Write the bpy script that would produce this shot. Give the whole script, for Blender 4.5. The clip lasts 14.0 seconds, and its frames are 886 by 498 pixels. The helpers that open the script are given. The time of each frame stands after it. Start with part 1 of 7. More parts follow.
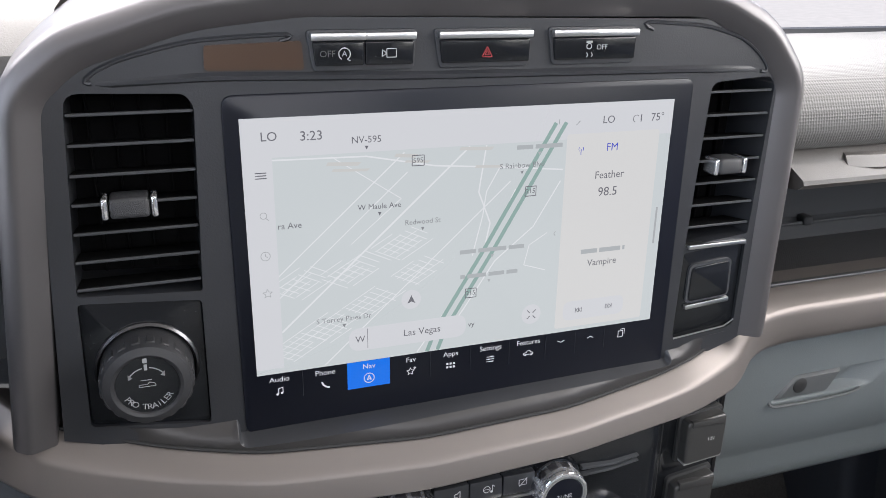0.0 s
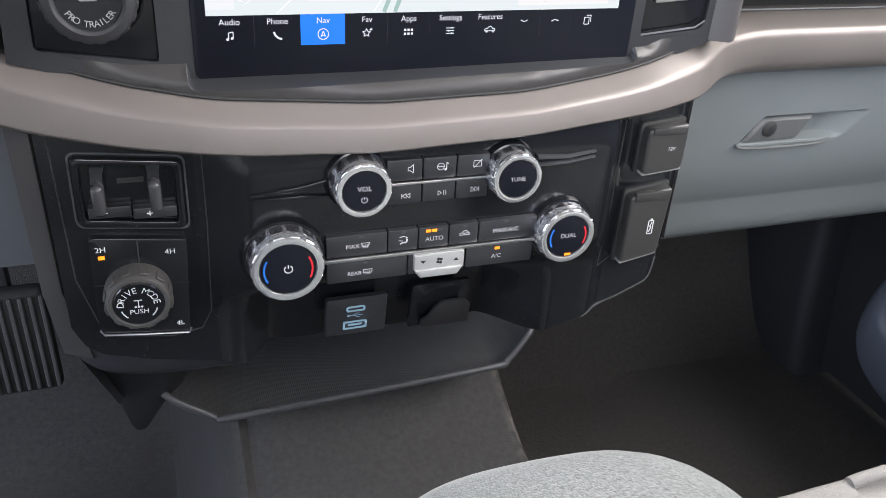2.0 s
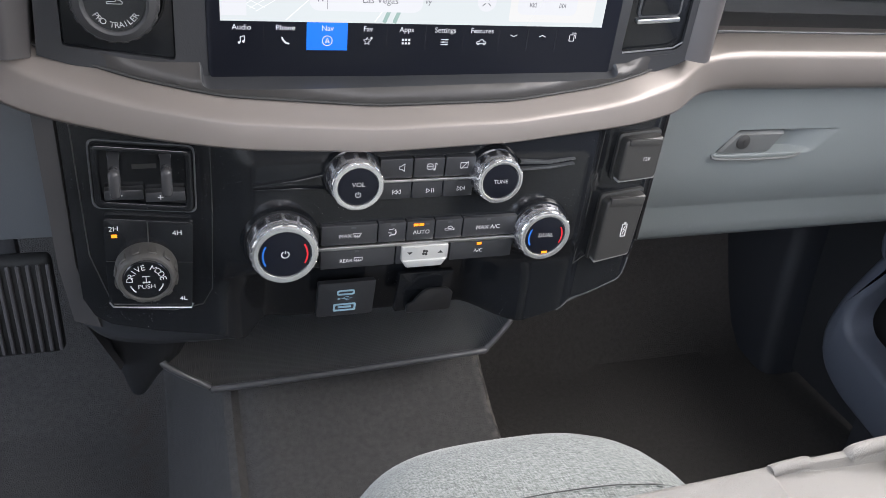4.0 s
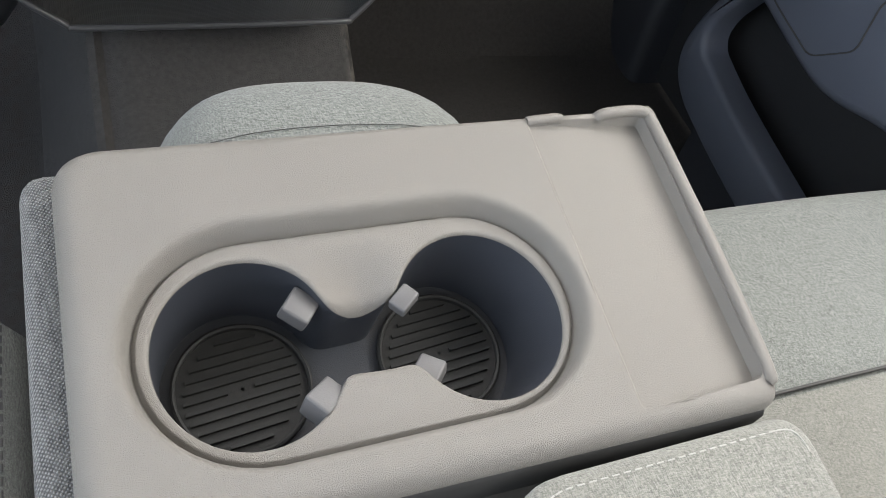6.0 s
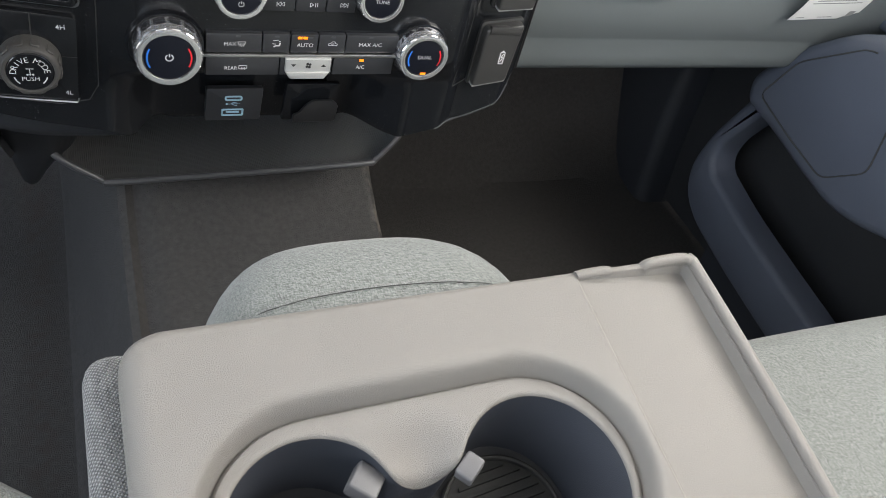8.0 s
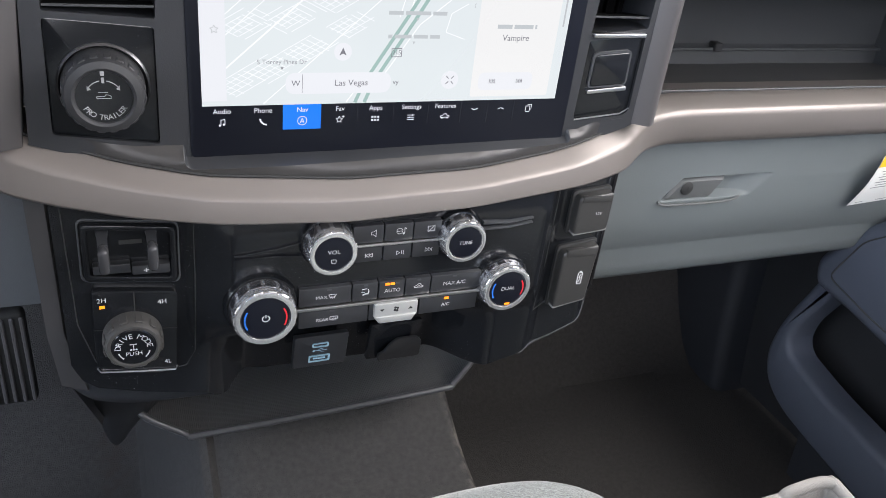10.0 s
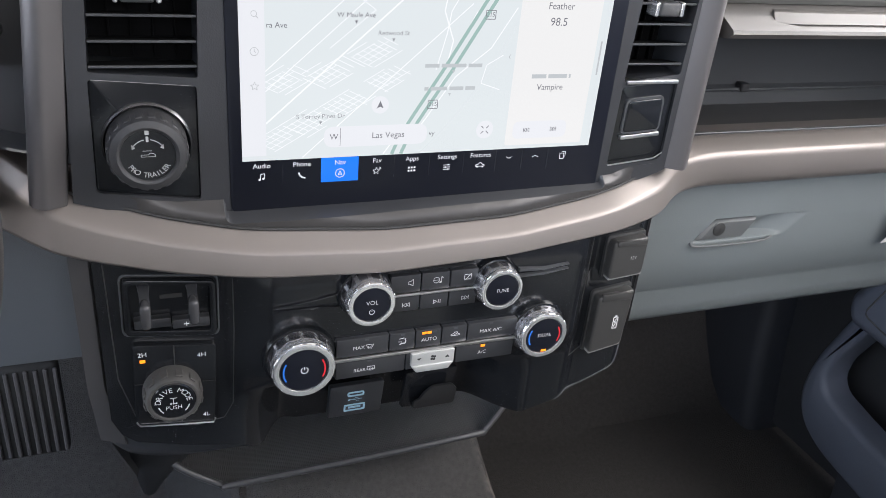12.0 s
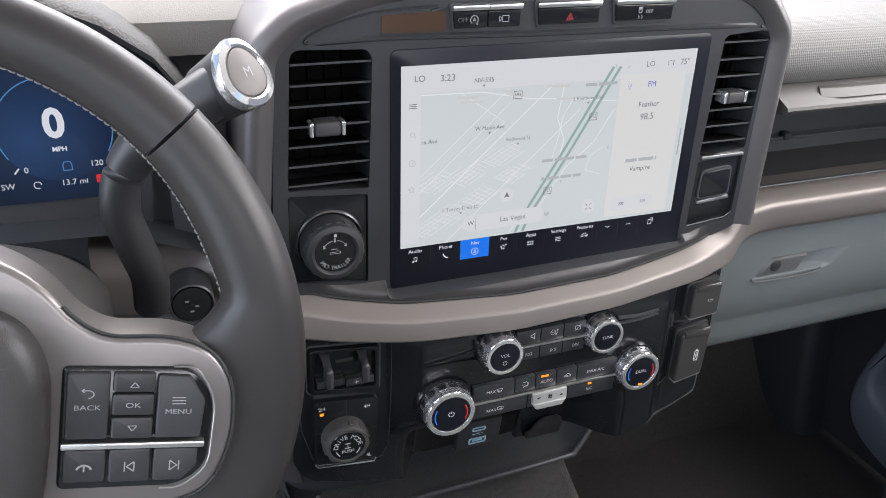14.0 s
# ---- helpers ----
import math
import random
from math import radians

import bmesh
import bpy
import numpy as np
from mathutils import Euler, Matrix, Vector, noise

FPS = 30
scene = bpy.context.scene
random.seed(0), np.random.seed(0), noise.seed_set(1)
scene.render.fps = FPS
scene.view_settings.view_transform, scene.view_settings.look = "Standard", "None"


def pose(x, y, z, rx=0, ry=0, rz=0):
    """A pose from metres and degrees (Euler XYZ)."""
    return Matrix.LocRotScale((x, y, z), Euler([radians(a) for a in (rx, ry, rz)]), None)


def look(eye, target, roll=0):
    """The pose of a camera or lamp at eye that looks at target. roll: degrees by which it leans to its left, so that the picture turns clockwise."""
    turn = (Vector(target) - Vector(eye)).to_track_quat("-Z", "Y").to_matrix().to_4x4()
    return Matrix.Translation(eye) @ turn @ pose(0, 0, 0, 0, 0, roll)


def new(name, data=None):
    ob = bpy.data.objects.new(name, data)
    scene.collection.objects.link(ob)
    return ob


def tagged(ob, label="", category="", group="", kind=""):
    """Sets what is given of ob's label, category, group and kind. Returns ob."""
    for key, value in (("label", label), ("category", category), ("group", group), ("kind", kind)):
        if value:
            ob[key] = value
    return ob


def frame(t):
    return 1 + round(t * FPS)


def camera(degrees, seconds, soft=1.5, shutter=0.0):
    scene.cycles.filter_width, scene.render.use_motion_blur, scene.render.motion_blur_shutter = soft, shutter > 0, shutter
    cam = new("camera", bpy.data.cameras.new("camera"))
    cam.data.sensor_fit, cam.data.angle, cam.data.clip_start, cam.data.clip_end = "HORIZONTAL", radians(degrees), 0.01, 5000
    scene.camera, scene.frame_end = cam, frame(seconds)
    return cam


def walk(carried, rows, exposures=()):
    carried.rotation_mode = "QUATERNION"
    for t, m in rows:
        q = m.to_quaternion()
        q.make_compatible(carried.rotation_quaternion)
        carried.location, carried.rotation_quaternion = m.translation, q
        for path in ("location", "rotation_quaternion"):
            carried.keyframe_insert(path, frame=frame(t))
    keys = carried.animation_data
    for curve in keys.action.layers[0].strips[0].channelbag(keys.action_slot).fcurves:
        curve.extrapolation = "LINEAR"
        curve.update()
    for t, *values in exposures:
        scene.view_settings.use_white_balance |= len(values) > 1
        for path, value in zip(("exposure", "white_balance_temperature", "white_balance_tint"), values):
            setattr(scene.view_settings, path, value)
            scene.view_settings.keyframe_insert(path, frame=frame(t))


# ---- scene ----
cam = camera(58.1, 14.0, soft=0.6)
METRES, EYE, TILT, LEAN, TURN = 0.59, 1.1, 0.0, 0.0, -23.0
PATH = [
    (0, (0.065, 0.028, 1.159), (0.696, 1.801, 0.479), 0.9),
    (0.5, (0.057, -0.013, 1.113), (0.688, 1.74, 0.384), 2.0),
    (1, (0.065, -0.021, 1.077), (0.692, 1.682, 0.238), 2.6),
    (1.5, (0.073, -0.024, 1.053), (0.691, 1.634, 0.122), 3.2),
    (2, (0.077, -0.023, 1.044), (0.687, 1.609, 0.062), 3.8),
    (2.2, (0.077, -0.018, 1.038), (0.688, 1.61, 0.049), 4.1),
    (4.3, (0.07, -0.081, 1.092), (0.681, 1.514, 0.052), 7.8),
    (4.5, (0.084, -0.101, 1.105), (0.695, 1.468, 0.026), 8.7),
    (5, (0.1, -0.132, 1.114), (0.796, 1.264, -0.137), 13.3),
    (5.5, (0.107, -0.138, 1.104), (0.853, 1.074, -0.301), 17.9),
    (6, (0.11, -0.138, 1.098), (0.857, 0.914, -0.429), 21.9),
    (6.5, (0.107, -0.135, 1.098), (0.869, 0.884, -0.444), 23.7),
    (7, (0.103, -0.13, 1.103), (0.869, 0.905, -0.429), 23.5),
    (7.5, (0.095, -0.121, 1.107), (0.869, 1.049, -0.319), 20.5),
    (8, (0.083, -0.107, 1.111), (0.859, 1.149, -0.239), 17.1),
    (8.5, (0.071, -0.098, 1.12), (0.826, 1.275, -0.123), 12.6),
    (9, (0.063, -0.088, 1.124), (0.807, 1.397, 0.009), 9.4),
    (9.2, (0.059, -0.083, 1.125), (0.801, 1.434, 0.054), 8.7),
    (11.5, (0.045, -0.059, 1.126), (0.74, 1.561, 0.182), 6.3),
    (12, (0.037, -0.058, 1.133), (0.731, 1.579, 0.219), 5.6),
    (12.5, (0.016, -0.08, 1.185), (0.721, 1.562, 0.288), 3.6),
    (13, (-0.002, -0.094, 1.207), (0.726, 1.544, 0.32), 3.1),
    (13.5, (-0.017, -0.1, 1.216), (0.737, 1.531, 0.337), 3.0),
    (13.6, (-0.027, -0.105, 1.216), (0.733, 1.529, 0.348), 3.0),
    (13.8, (-0.052, -0.107, 1.223), (0.691, 1.53, 0.347), 2.6),
    (14, (-0.083, -0.109, 1.221), (0.579, 1.559, 0.337), 1.7),
]
EXPOSURES = [(0, 0.05), (0.5, 0.1), (1, 0.5), (1.5, 0.57), (2, 0.6), (4.5, 0.52), (5, 0.45), (5.5, 0.39), (6, 0.25), (6.5, 0.21), (7, 0.22), (7.5, 0.28), (8, 0.35), (8.5, 0.54), (9, 0.53), (11.5, 0.5), (12, 0.48), (12.5, 0.32), (13, 0.12), (14, 0.08)]
walk(cam, [(t, look(eye, target, roll)) for t, eye, target, roll in PATH], [(t, e, 6550 if 4.9 < t < 8.1 else 6300, 10 if 4.9 < t < 8.1 else 14) for t, e in EXPOSURES])

# ---- world and light ----
UI_GAIN = 0.78
world = bpy.data.worlds.new("sky")
scene.world = world
world.use_nodes = True
_nt = world.node_tree
_sky = _nt.nodes.new("ShaderNodeTexSky")
_sky.sky_type = "NISHITA"
_sky.sun_disc = False
_sky.sun_elevation, _sky.sun_rotation = radians(78), radians(180)
_bg = _nt.nodes["Background"]
_nt.links.new(_sky.outputs[0], _bg.inputs[0])
_bg.inputs[1].default_value = 0.15
sun = new("sun", bpy.data.lights.new("sun", "SUN"))
sun.data.energy, sun.data.angle, sun.data.color = 5.0, radians(0.6), (1.0, 0.95, 0.88)
sun.matrix_world = look((0, 0, 4), (-0.05, -0.2, 3.02))


def opening(name, at, to, w, h, power, col):
    """The sky's light through one of the cab's openings."""
    lamp = new(name, bpy.data.lights.new(name, "AREA"))
    lamp.data.shape, lamp.data.size, lamp.data.size_y = "RECTANGLE", w, h
    lamp.data.energy, lamp.data.color = power, col
    lamp.matrix_world = look(at, to)


opening("door_opening_light", (-0.85, -0.1, 1.22), (0.3, 0.25, 0.80), 1.3, 0.78, 16.5, (0.84, 0.92, 1.0))
opening("rear_window_light", (0.25, -1.58, 1.5), (0.25, 0.4, 0.85), 1.3, 0.3, 10.0, (1.0, 0.98, 0.95))
opening("side_window_light", (1.12, 0.0, 1.42), (0.2, 0.15, 0.8), 1.2, 0.5, 21.0, (1.0, 0.97, 0.90))
opening("windscreen_light", (0.25, 0.78, 1.5), (0.25, 0.0, 0.75), 1.5, 0.5, 25.0, (1.0, 0.97, 0.93))


# ---- materials ----
def mat(name, col, rough=0.5, metal=0.0, var=0.12, var_scale=18.0, bump=0.0, bump_scale=600.0, coat=0.0, spec=0.5, kind="noise", emit=None, strength=0.0, sheen=0.0, depth=0.0006):
    m = bpy.data.materials.new(name)
    m.use_nodes = True
    nt = m.node_tree
    N, L = nt.nodes, nt.links
    b = N["Principled BSDF"]
    b.inputs["Roughness"].default_value, b.inputs["Metallic"].default_value = rough, metal
    b.inputs["Coat Weight"].default_value, b.inputs["Specular IOR Level"].default_value = coat, spec
    b.inputs["Sheen Weight"].default_value = sheen
    tc = N.new("ShaderNodeTexCoord")
    n1 = N.new("ShaderNodeTexNoise")
    n1.inputs["Scale"].default_value, n1.inputs["Detail"].default_value = var_scale, 5.0
    L.new(tc.outputs["Object"], n1.inputs["Vector"])
    mix = N.new("ShaderNodeMix")
    mix.data_type = "RGBA"
    lo, hi = tuple(c * (1 - var) for c in col), tuple(min(1.0, c * (1 + var)) for c in col)
    mix.inputs["A"].default_value, mix.inputs["B"].default_value = (*lo, 1), (*hi, 1)
    L.new(n1.outputs["Fac"], mix.inputs["Factor"])
    L.new(mix.outputs["Result"], b.inputs["Base Color"])
    rr = N.new("ShaderNodeMapRange")
    rr.inputs["To Min"].default_value, rr.inputs["To Max"].default_value = max(0.02, rough * 0.85), min(1.0, rough * 1.15)
    L.new(n1.outputs["Fac"], rr.inputs["Value"])
    L.new(rr.outputs["Result"], b.inputs["Roughness"])
    if bump:
        n2 = N.new("ShaderNodeTexVoronoi" if kind == "cells" else "ShaderNodeTexNoise")
        n2.inputs["Scale"].default_value = bump_scale
        L.new(tc.outputs["Object"], n2.inputs["Vector"])
        bp = N.new("ShaderNodeBump")
        bp.inputs["Strength"].default_value, bp.inputs["Distance"].default_value = bump, depth
        L.new(n2.outputs["Distance" if kind == "cells" else "Fac"], bp.inputs["Height"])
        L.new(bp.outputs["Normal"], b.inputs["Normal"])
    if emit:
        b.inputs["Emission Color"].default_value, b.inputs["Emission Strength"].default_value = (*emit, 1), strength
    return m


def weave(name, dark, light, scale, depth=0.5, rough=0.9, diag=0.0):
    """Woven cloth: two crossed bands of thread, with slubs."""
    m = mat(name, light, rough, var=0.1, var_scale=40, sheen=0.25)
    nt = m.node_tree
    N, L = nt.nodes, nt.links
    b = N["Principled BSDF"]
    tc = N.new("ShaderNodeTexCoord")
    mp = N.new("ShaderNodeMapping")
    mp.inputs["Rotation"].default_value = (0, 0, diag)
    L.new(tc.outputs["Object"], mp.inputs["Vector"])
    out = []
    for axis in ("X", "Y"):
        w = N.new("ShaderNodeTexWave")
        w.wave_type, w.bands_direction = "BANDS", axis
        w.inputs["Scale"].default_value, w.inputs["Distortion"].default_value = scale, 1.2
        w.inputs["Detail Scale"].default_value = 3.0
        L.new(mp.outputs["Vector"], w.inputs["Vector"])
        out.append(w)
    mul = N.new("ShaderNodeMath")
    mul.operation = "MULTIPLY"
    L.new(out[0].outputs["Fac"], mul.inputs[0])
    L.new(out[1].outputs["Fac"], mul.inputs[1])
    nz = N.new("ShaderNodeTexNoise")
    nz.inputs["Scale"].default_value, nz.inputs["Detail"].default_value = 420.0, 3.0
    st = N.new("ShaderNodeMapping")
    st.inputs["Scale"].default_value = (1.0, 0.25, 1.0)
    L.new(tc.outputs["Object"], st.inputs["Vector"])
    L.new(st.outputs["Vector"], nz.inputs["Vector"])
    ad = N.new("ShaderNodeMath")
    ad.operation = "ADD"
    L.new(mul.outputs[0], ad.inputs[0])
    L.new(nz.outputs["Fac"], ad.inputs[1])
    rp = N.new("ShaderNodeMapRange")
    rp.inputs["From Min"].default_value, rp.inputs["From Max"].default_value = 0.35, 1.3
    L.new(ad.outputs[0], rp.inputs["Value"])
    mix = N.new("ShaderNodeMix")
    mix.data_type = "RGBA"
    mix.inputs["A"].default_value, mix.inputs["B"].default_value = (*dark, 1), (*light, 1)
    L.new(rp.outputs["Result"], mix.inputs["Factor"])
    L.new(mix.outputs["Result"], b.inputs["Base Color"])
    bp = N.new("ShaderNodeBump")
    bp.inputs["Strength"].default_value, bp.inputs["Distance"].default_value = depth, 0.0008
    L.new(ad.outputs[0], bp.inputs["Height"])
    L.new(bp.outputs["Normal"], b.inputs["Normal"])
    return m


def heather(name, dark, light, scale, depth=0.5):
    """Fine cloth of mixed pale and dark yarn, with short threads both ways."""
    m = mat(name, light, 0.9, var=0.1, var_scale=30, sheen=0.2)
    N, L = m.node_tree.nodes, m.node_tree.links
    b = N["Principled BSDF"]
    tc = N.new("ShaderNodeTexCoord")
    outs = []
    for sc in ((1.0, 0.28, 1.0), (0.28, 1.0, 1.0)):
        mp, nz = N.new("ShaderNodeMapping"), N.new("ShaderNodeTexNoise")
        mp.inputs["Scale"].default_value = sc
        mp.inputs["Rotation"].default_value = (0, 0, 0.5)
        nz.inputs["Scale"].default_value, nz.inputs["Detail"].default_value = scale, 2.0
        L.new(tc.outputs["Object"], mp.inputs["Vector"])
        L.new(mp.outputs["Vector"], nz.inputs["Vector"])
        outs.append(nz)
    ad = N.new("ShaderNodeMath")
    ad.operation = "ADD"
    L.new(outs[0].outputs["Fac"], ad.inputs[0])
    L.new(outs[1].outputs["Fac"], ad.inputs[1])
    rp = N.new("ShaderNodeMapRange")
    rp.inputs["From Min"].default_value, rp.inputs["From Max"].default_value = 0.72, 1.28
    L.new(ad.outputs[0], rp.inputs["Value"])
    mix = N.new("ShaderNodeMix")
    mix.data_type = "RGBA"
    mix.inputs["A"].default_value, mix.inputs["B"].default_value = (*dark, 1), (*light, 1)
    L.new(rp.outputs["Result"], mix.inputs["Factor"])
    L.new(mix.outputs["Result"], b.inputs["Base Color"])
    bp = N.new("ShaderNodeBump")
    bp.inputs["Strength"].default_value, bp.inputs["Distance"].default_value = depth, 0.0006
    L.new(ad.outputs[0], bp.inputs["Height"])
    L.new(bp.outputs["Normal"], b.inputs["Normal"])
    return m


def ribbed(name, col, scale):
    """Rubber with fine straight ribs that run away from the eye."""
    m = mat(name, col, 0.55, var=0.15)
    N, L = m.node_tree.nodes, m.node_tree.links
    tc, w, bp = N.new("ShaderNodeTexCoord"), N.new("ShaderNodeTexWave"), N.new("ShaderNodeBump")
    w.wave_type, w.bands_direction = "BANDS", "X"
    w.inputs["Scale"].default_value = scale
    bp.inputs["Strength"].default_value, bp.inputs["Distance"].default_value = 0.7, 0.0008
    L.new(tc.outputs["Object"], w.inputs["Vector"])
    L.new(w.outputs["Fac"], bp.inputs["Height"])
    L.new(bp.outputs["Normal"], N["Principled BSDF"].inputs["Normal"])
    return m


def dusty(m, amount=0.16):
    """Specks of pale dust that lie thinly in patches."""
    N, L = m.node_tree.nodes, m.node_tree.links
    b = N["Principled BSDF"]
    was = b.inputs["Base Color"].links[0].from_socket
    tc = N.new("ShaderNodeTexCoord")
    fine, patch = N.new("ShaderNodeTexVoronoi"), N.new("ShaderNodeTexNoise")
    fine.inputs["Scale"].default_value, patch.inputs["Scale"].default_value = 330.0, 14.0
    L.new(tc.outputs["Object"], fine.inputs["Vector"])
    L.new(tc.outputs["Object"], patch.inputs["Vector"])
    a, p = N.new("ShaderNodeMapRange"), N.new("ShaderNodeMapRange")
    a.inputs["From Min"].default_value, a.inputs["From Max"].default_value = 0.12, 0.05
    p.inputs["From Min"].default_value, p.inputs["From Max"].default_value = 0.52, 0.68
    L.new(fine.outputs["Distance"], a.inputs["Value"])
    L.new(patch.outputs["Fac"], p.inputs["Value"])
    k = N.new("ShaderNodeMath")
    k.operation = "MULTIPLY"
    L.new(a.outputs["Result"], k.inputs[0])
    L.new(p.outputs["Result"], k.inputs[1])
    mix = N.new("ShaderNodeMix")
    mix.data_type = "RGBA"
    mix.inputs["B"].default_value = (amount, amount, amount, 1)
    L.new(was, mix.inputs["A"])
    L.new(k.outputs[0], mix.inputs["Factor"])
    L.new(mix.outputs["Result"], b.inputs["Base Color"])
    return m


M_FASCIA = mat("charcoal_plastic", (0.0265, 0.0275, 0.031), 0.42, var=0.2, bump=0.15, bump_scale=900)
M_PANEL = dusty(mat("black_satin_plastic", (0.009, 0.0098, 0.0115), 0.17, var=0.25, bump=0.03, bump_scale=900), 0.26)
M_BLACK = mat("matte_black_plastic", (0.032, 0.033, 0.0365), 0.6, var=0.2, bump=0.15)
M_GLASS = mat("black_glass", (0.007, 0.008, 0.013), 0.3, var=0.1, spec=0.3)
M_BAND = mat("satin_bronze_paint", (0.21, 0.186, 0.172), 0.46, metal=0.5, var=0.05, bump=0.04, bump_scale=1500)
M_HOOD = mat("satin_grey_hood_paint", (0.105, 0.098, 0.1), 0.42, metal=0.45, var=0.06, bump=0.04, bump_scale=1500)
M_SILVER = mat("brushed_silver", (0.62, 0.62, 0.62), 0.3, metal=1.0, var=0.06)
M_CHROME = mat("bright_chrome", (0.84, 0.84, 0.85), 0.12, metal=0.85, var=0.03)
M_GLOVE = mat("slate_grey_moulded_plastic", (0.135, 0.15, 0.154), 0.58, var=0.08, bump=0.35, bump_scale=1100)
M_DARKGREY = mat("dark_grey_moulded_plastic", (0.05, 0.053, 0.058), 0.55, var=0.1, bump=0.3, bump_scale=1000)
M_CONSOLE = mat("warm_grey_grained_plastic", (0.158, 0.148, 0.135), 0.46, var=0.06, bump=0.85, bump_scale=2300, depth=0.0008)
# Shell plastic inside the cups, its shade put into a darker base colour.
M_CUP = mat("shaded_cup_plastic", (0.03, 0.033, 0.041), 0.42, var=0.1, bump=0.3, bump_scale=1400)
M_RUBBER = mat("black_rubber", (0.012, 0.012, 0.012), 0.7, var=0.2, bump=0.3, bump_scale=500)
M_CARPET = dusty(mat("black_carpet", (0.052, 0.049, 0.0475), 0.95, var=0.5, var_scale=170, bump=1.0, bump_scale=700, depth=0.002), 0.1)
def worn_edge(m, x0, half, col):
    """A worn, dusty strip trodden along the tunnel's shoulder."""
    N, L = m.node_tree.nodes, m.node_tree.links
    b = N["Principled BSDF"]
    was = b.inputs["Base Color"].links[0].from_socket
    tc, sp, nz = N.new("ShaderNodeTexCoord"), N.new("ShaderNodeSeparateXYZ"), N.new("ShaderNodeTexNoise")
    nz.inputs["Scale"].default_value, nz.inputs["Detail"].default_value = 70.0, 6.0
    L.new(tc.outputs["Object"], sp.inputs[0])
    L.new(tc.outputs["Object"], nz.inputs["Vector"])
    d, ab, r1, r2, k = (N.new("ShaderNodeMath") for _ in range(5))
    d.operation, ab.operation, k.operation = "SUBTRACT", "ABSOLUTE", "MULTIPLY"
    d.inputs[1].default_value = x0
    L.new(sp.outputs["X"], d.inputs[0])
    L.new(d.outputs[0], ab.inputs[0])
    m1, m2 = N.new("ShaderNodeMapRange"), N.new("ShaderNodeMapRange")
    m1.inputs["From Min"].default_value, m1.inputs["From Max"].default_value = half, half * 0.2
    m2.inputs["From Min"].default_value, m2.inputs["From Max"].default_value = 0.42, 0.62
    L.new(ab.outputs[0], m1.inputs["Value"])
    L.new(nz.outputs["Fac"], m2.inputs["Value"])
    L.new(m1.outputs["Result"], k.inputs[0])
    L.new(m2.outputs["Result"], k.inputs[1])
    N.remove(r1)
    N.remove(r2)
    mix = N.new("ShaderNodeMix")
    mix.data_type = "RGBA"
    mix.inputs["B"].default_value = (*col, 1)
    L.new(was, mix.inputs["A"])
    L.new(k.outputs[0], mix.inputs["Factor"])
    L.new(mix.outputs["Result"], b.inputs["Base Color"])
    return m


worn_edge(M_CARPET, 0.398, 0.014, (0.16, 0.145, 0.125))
worn_edge(M_CARPET, 0.0, 0.03, (0.05, 0.042, 0.038))
M_DOOR = mat("blue_grey_door_vinyl", (0.095, 0.108, 0.142), 0.55, var=0.1, bump=0.3, bump_scale=700)
M_LEATHER = mat("dark_grey_leather", (0.021, 0.0192, 0.0187), 0.42, var=0.1, bump=0.07, bump_scale=1900, kind="cells")
M_SPOKE = mat("satin_grey_spoke_paint", (0.22, 0.203, 0.196), 0.34, metal=0.7, var=0.06)
M_WHITE = mat("white_print", (0.58, 0.58, 0.58), 0.6, var=0.03)
M_GREYPRINT = mat("grey_print", (0.3, 0.3, 0.3), 0.6, var=0.03)
M_DIM = mat("unlit_print", (0.06, 0.06, 0.06), 0.6, var=0.03)
M_PAPER = mat("white_label_card", (0.82, 0.82, 0.8), 0.7, var=0.03)
M_YELLOW = mat("yellow_print", (0.85, 0.55, 0.02), 0.6, var=0.03)
M_INK = mat("black_ink", (0.02, 0.02, 0.02), 0.6, var=0.03)
M_RED = mat("red_print", (0.6, 0.02, 0.03), 0.5, var=0.03)
M_BLUE = mat("blue_print", (0.02, 0.16, 0.6), 0.5, var=0.03)
M_AMBER = mat("amber_led", (0.4, 0.12, 0.01), 0.4, emit=(1.0, 0.24, 0.006), strength=1.3)
M_LENS = mat("smoked_amber_lens", (0.052, 0.028, 0.016), 0.3, var=0.3)
M_USB = mat("pale_blue_socket_rim", (0.3, 0.46, 0.56), 0.5, var=0.05)
M_ROOF = mat("pale_headliner", (0.42, 0.41, 0.39), 0.9, var=0.05)
M_SHELL = mat("pale_cab_trim", (0.14, 0.14, 0.14), 0.8, var=0.05)
M_SEAT = heather("grey_heathered_cloth", (0.072, 0.078, 0.074), (0.2, 0.212, 0.2), 1150, 1.0)
M_SEAT_SMOOTH = heather("fine_grey_cloth", (0.085, 0.086, 0.077), (0.205, 0.205, 0.185), 1500, 0.9)
M_SIDE = weave("coarse_grey_cloth", (0.035, 0.035, 0.037), (0.19, 0.19, 0.186), 210, 1.0, diag=0.6)
M_THREAD = mat("pale_thread", (0.3, 0.3, 0.28), 0.8)
M_DTHREAD = mat("dark_thread", (0.05, 0.05, 0.05), 0.8)

# ---- building tools ----
ORG = {}


def thing(name, at, label, category, group="", kind=""):
    e = new(name)
    e.location = at
    e.empty_display_size = 0.02
    ORG[e] = Vector(at)
    return tagged(e, label, category, group, kind)


def finish(bm, angle=35):
    bmesh.ops.remove_doubles(bm, verts=bm.verts, dist=1e-6)
    bmesh.ops.recalc_face_normals(bm, faces=bm.faces)
    for f in bm.faces:
        f.smooth = True
    me = bpy.data.meshes.new("mesh")
    bm.to_mesh(me)
    bm.free()
    me.set_sharp_from_angle(angle=radians(angle))
    return me


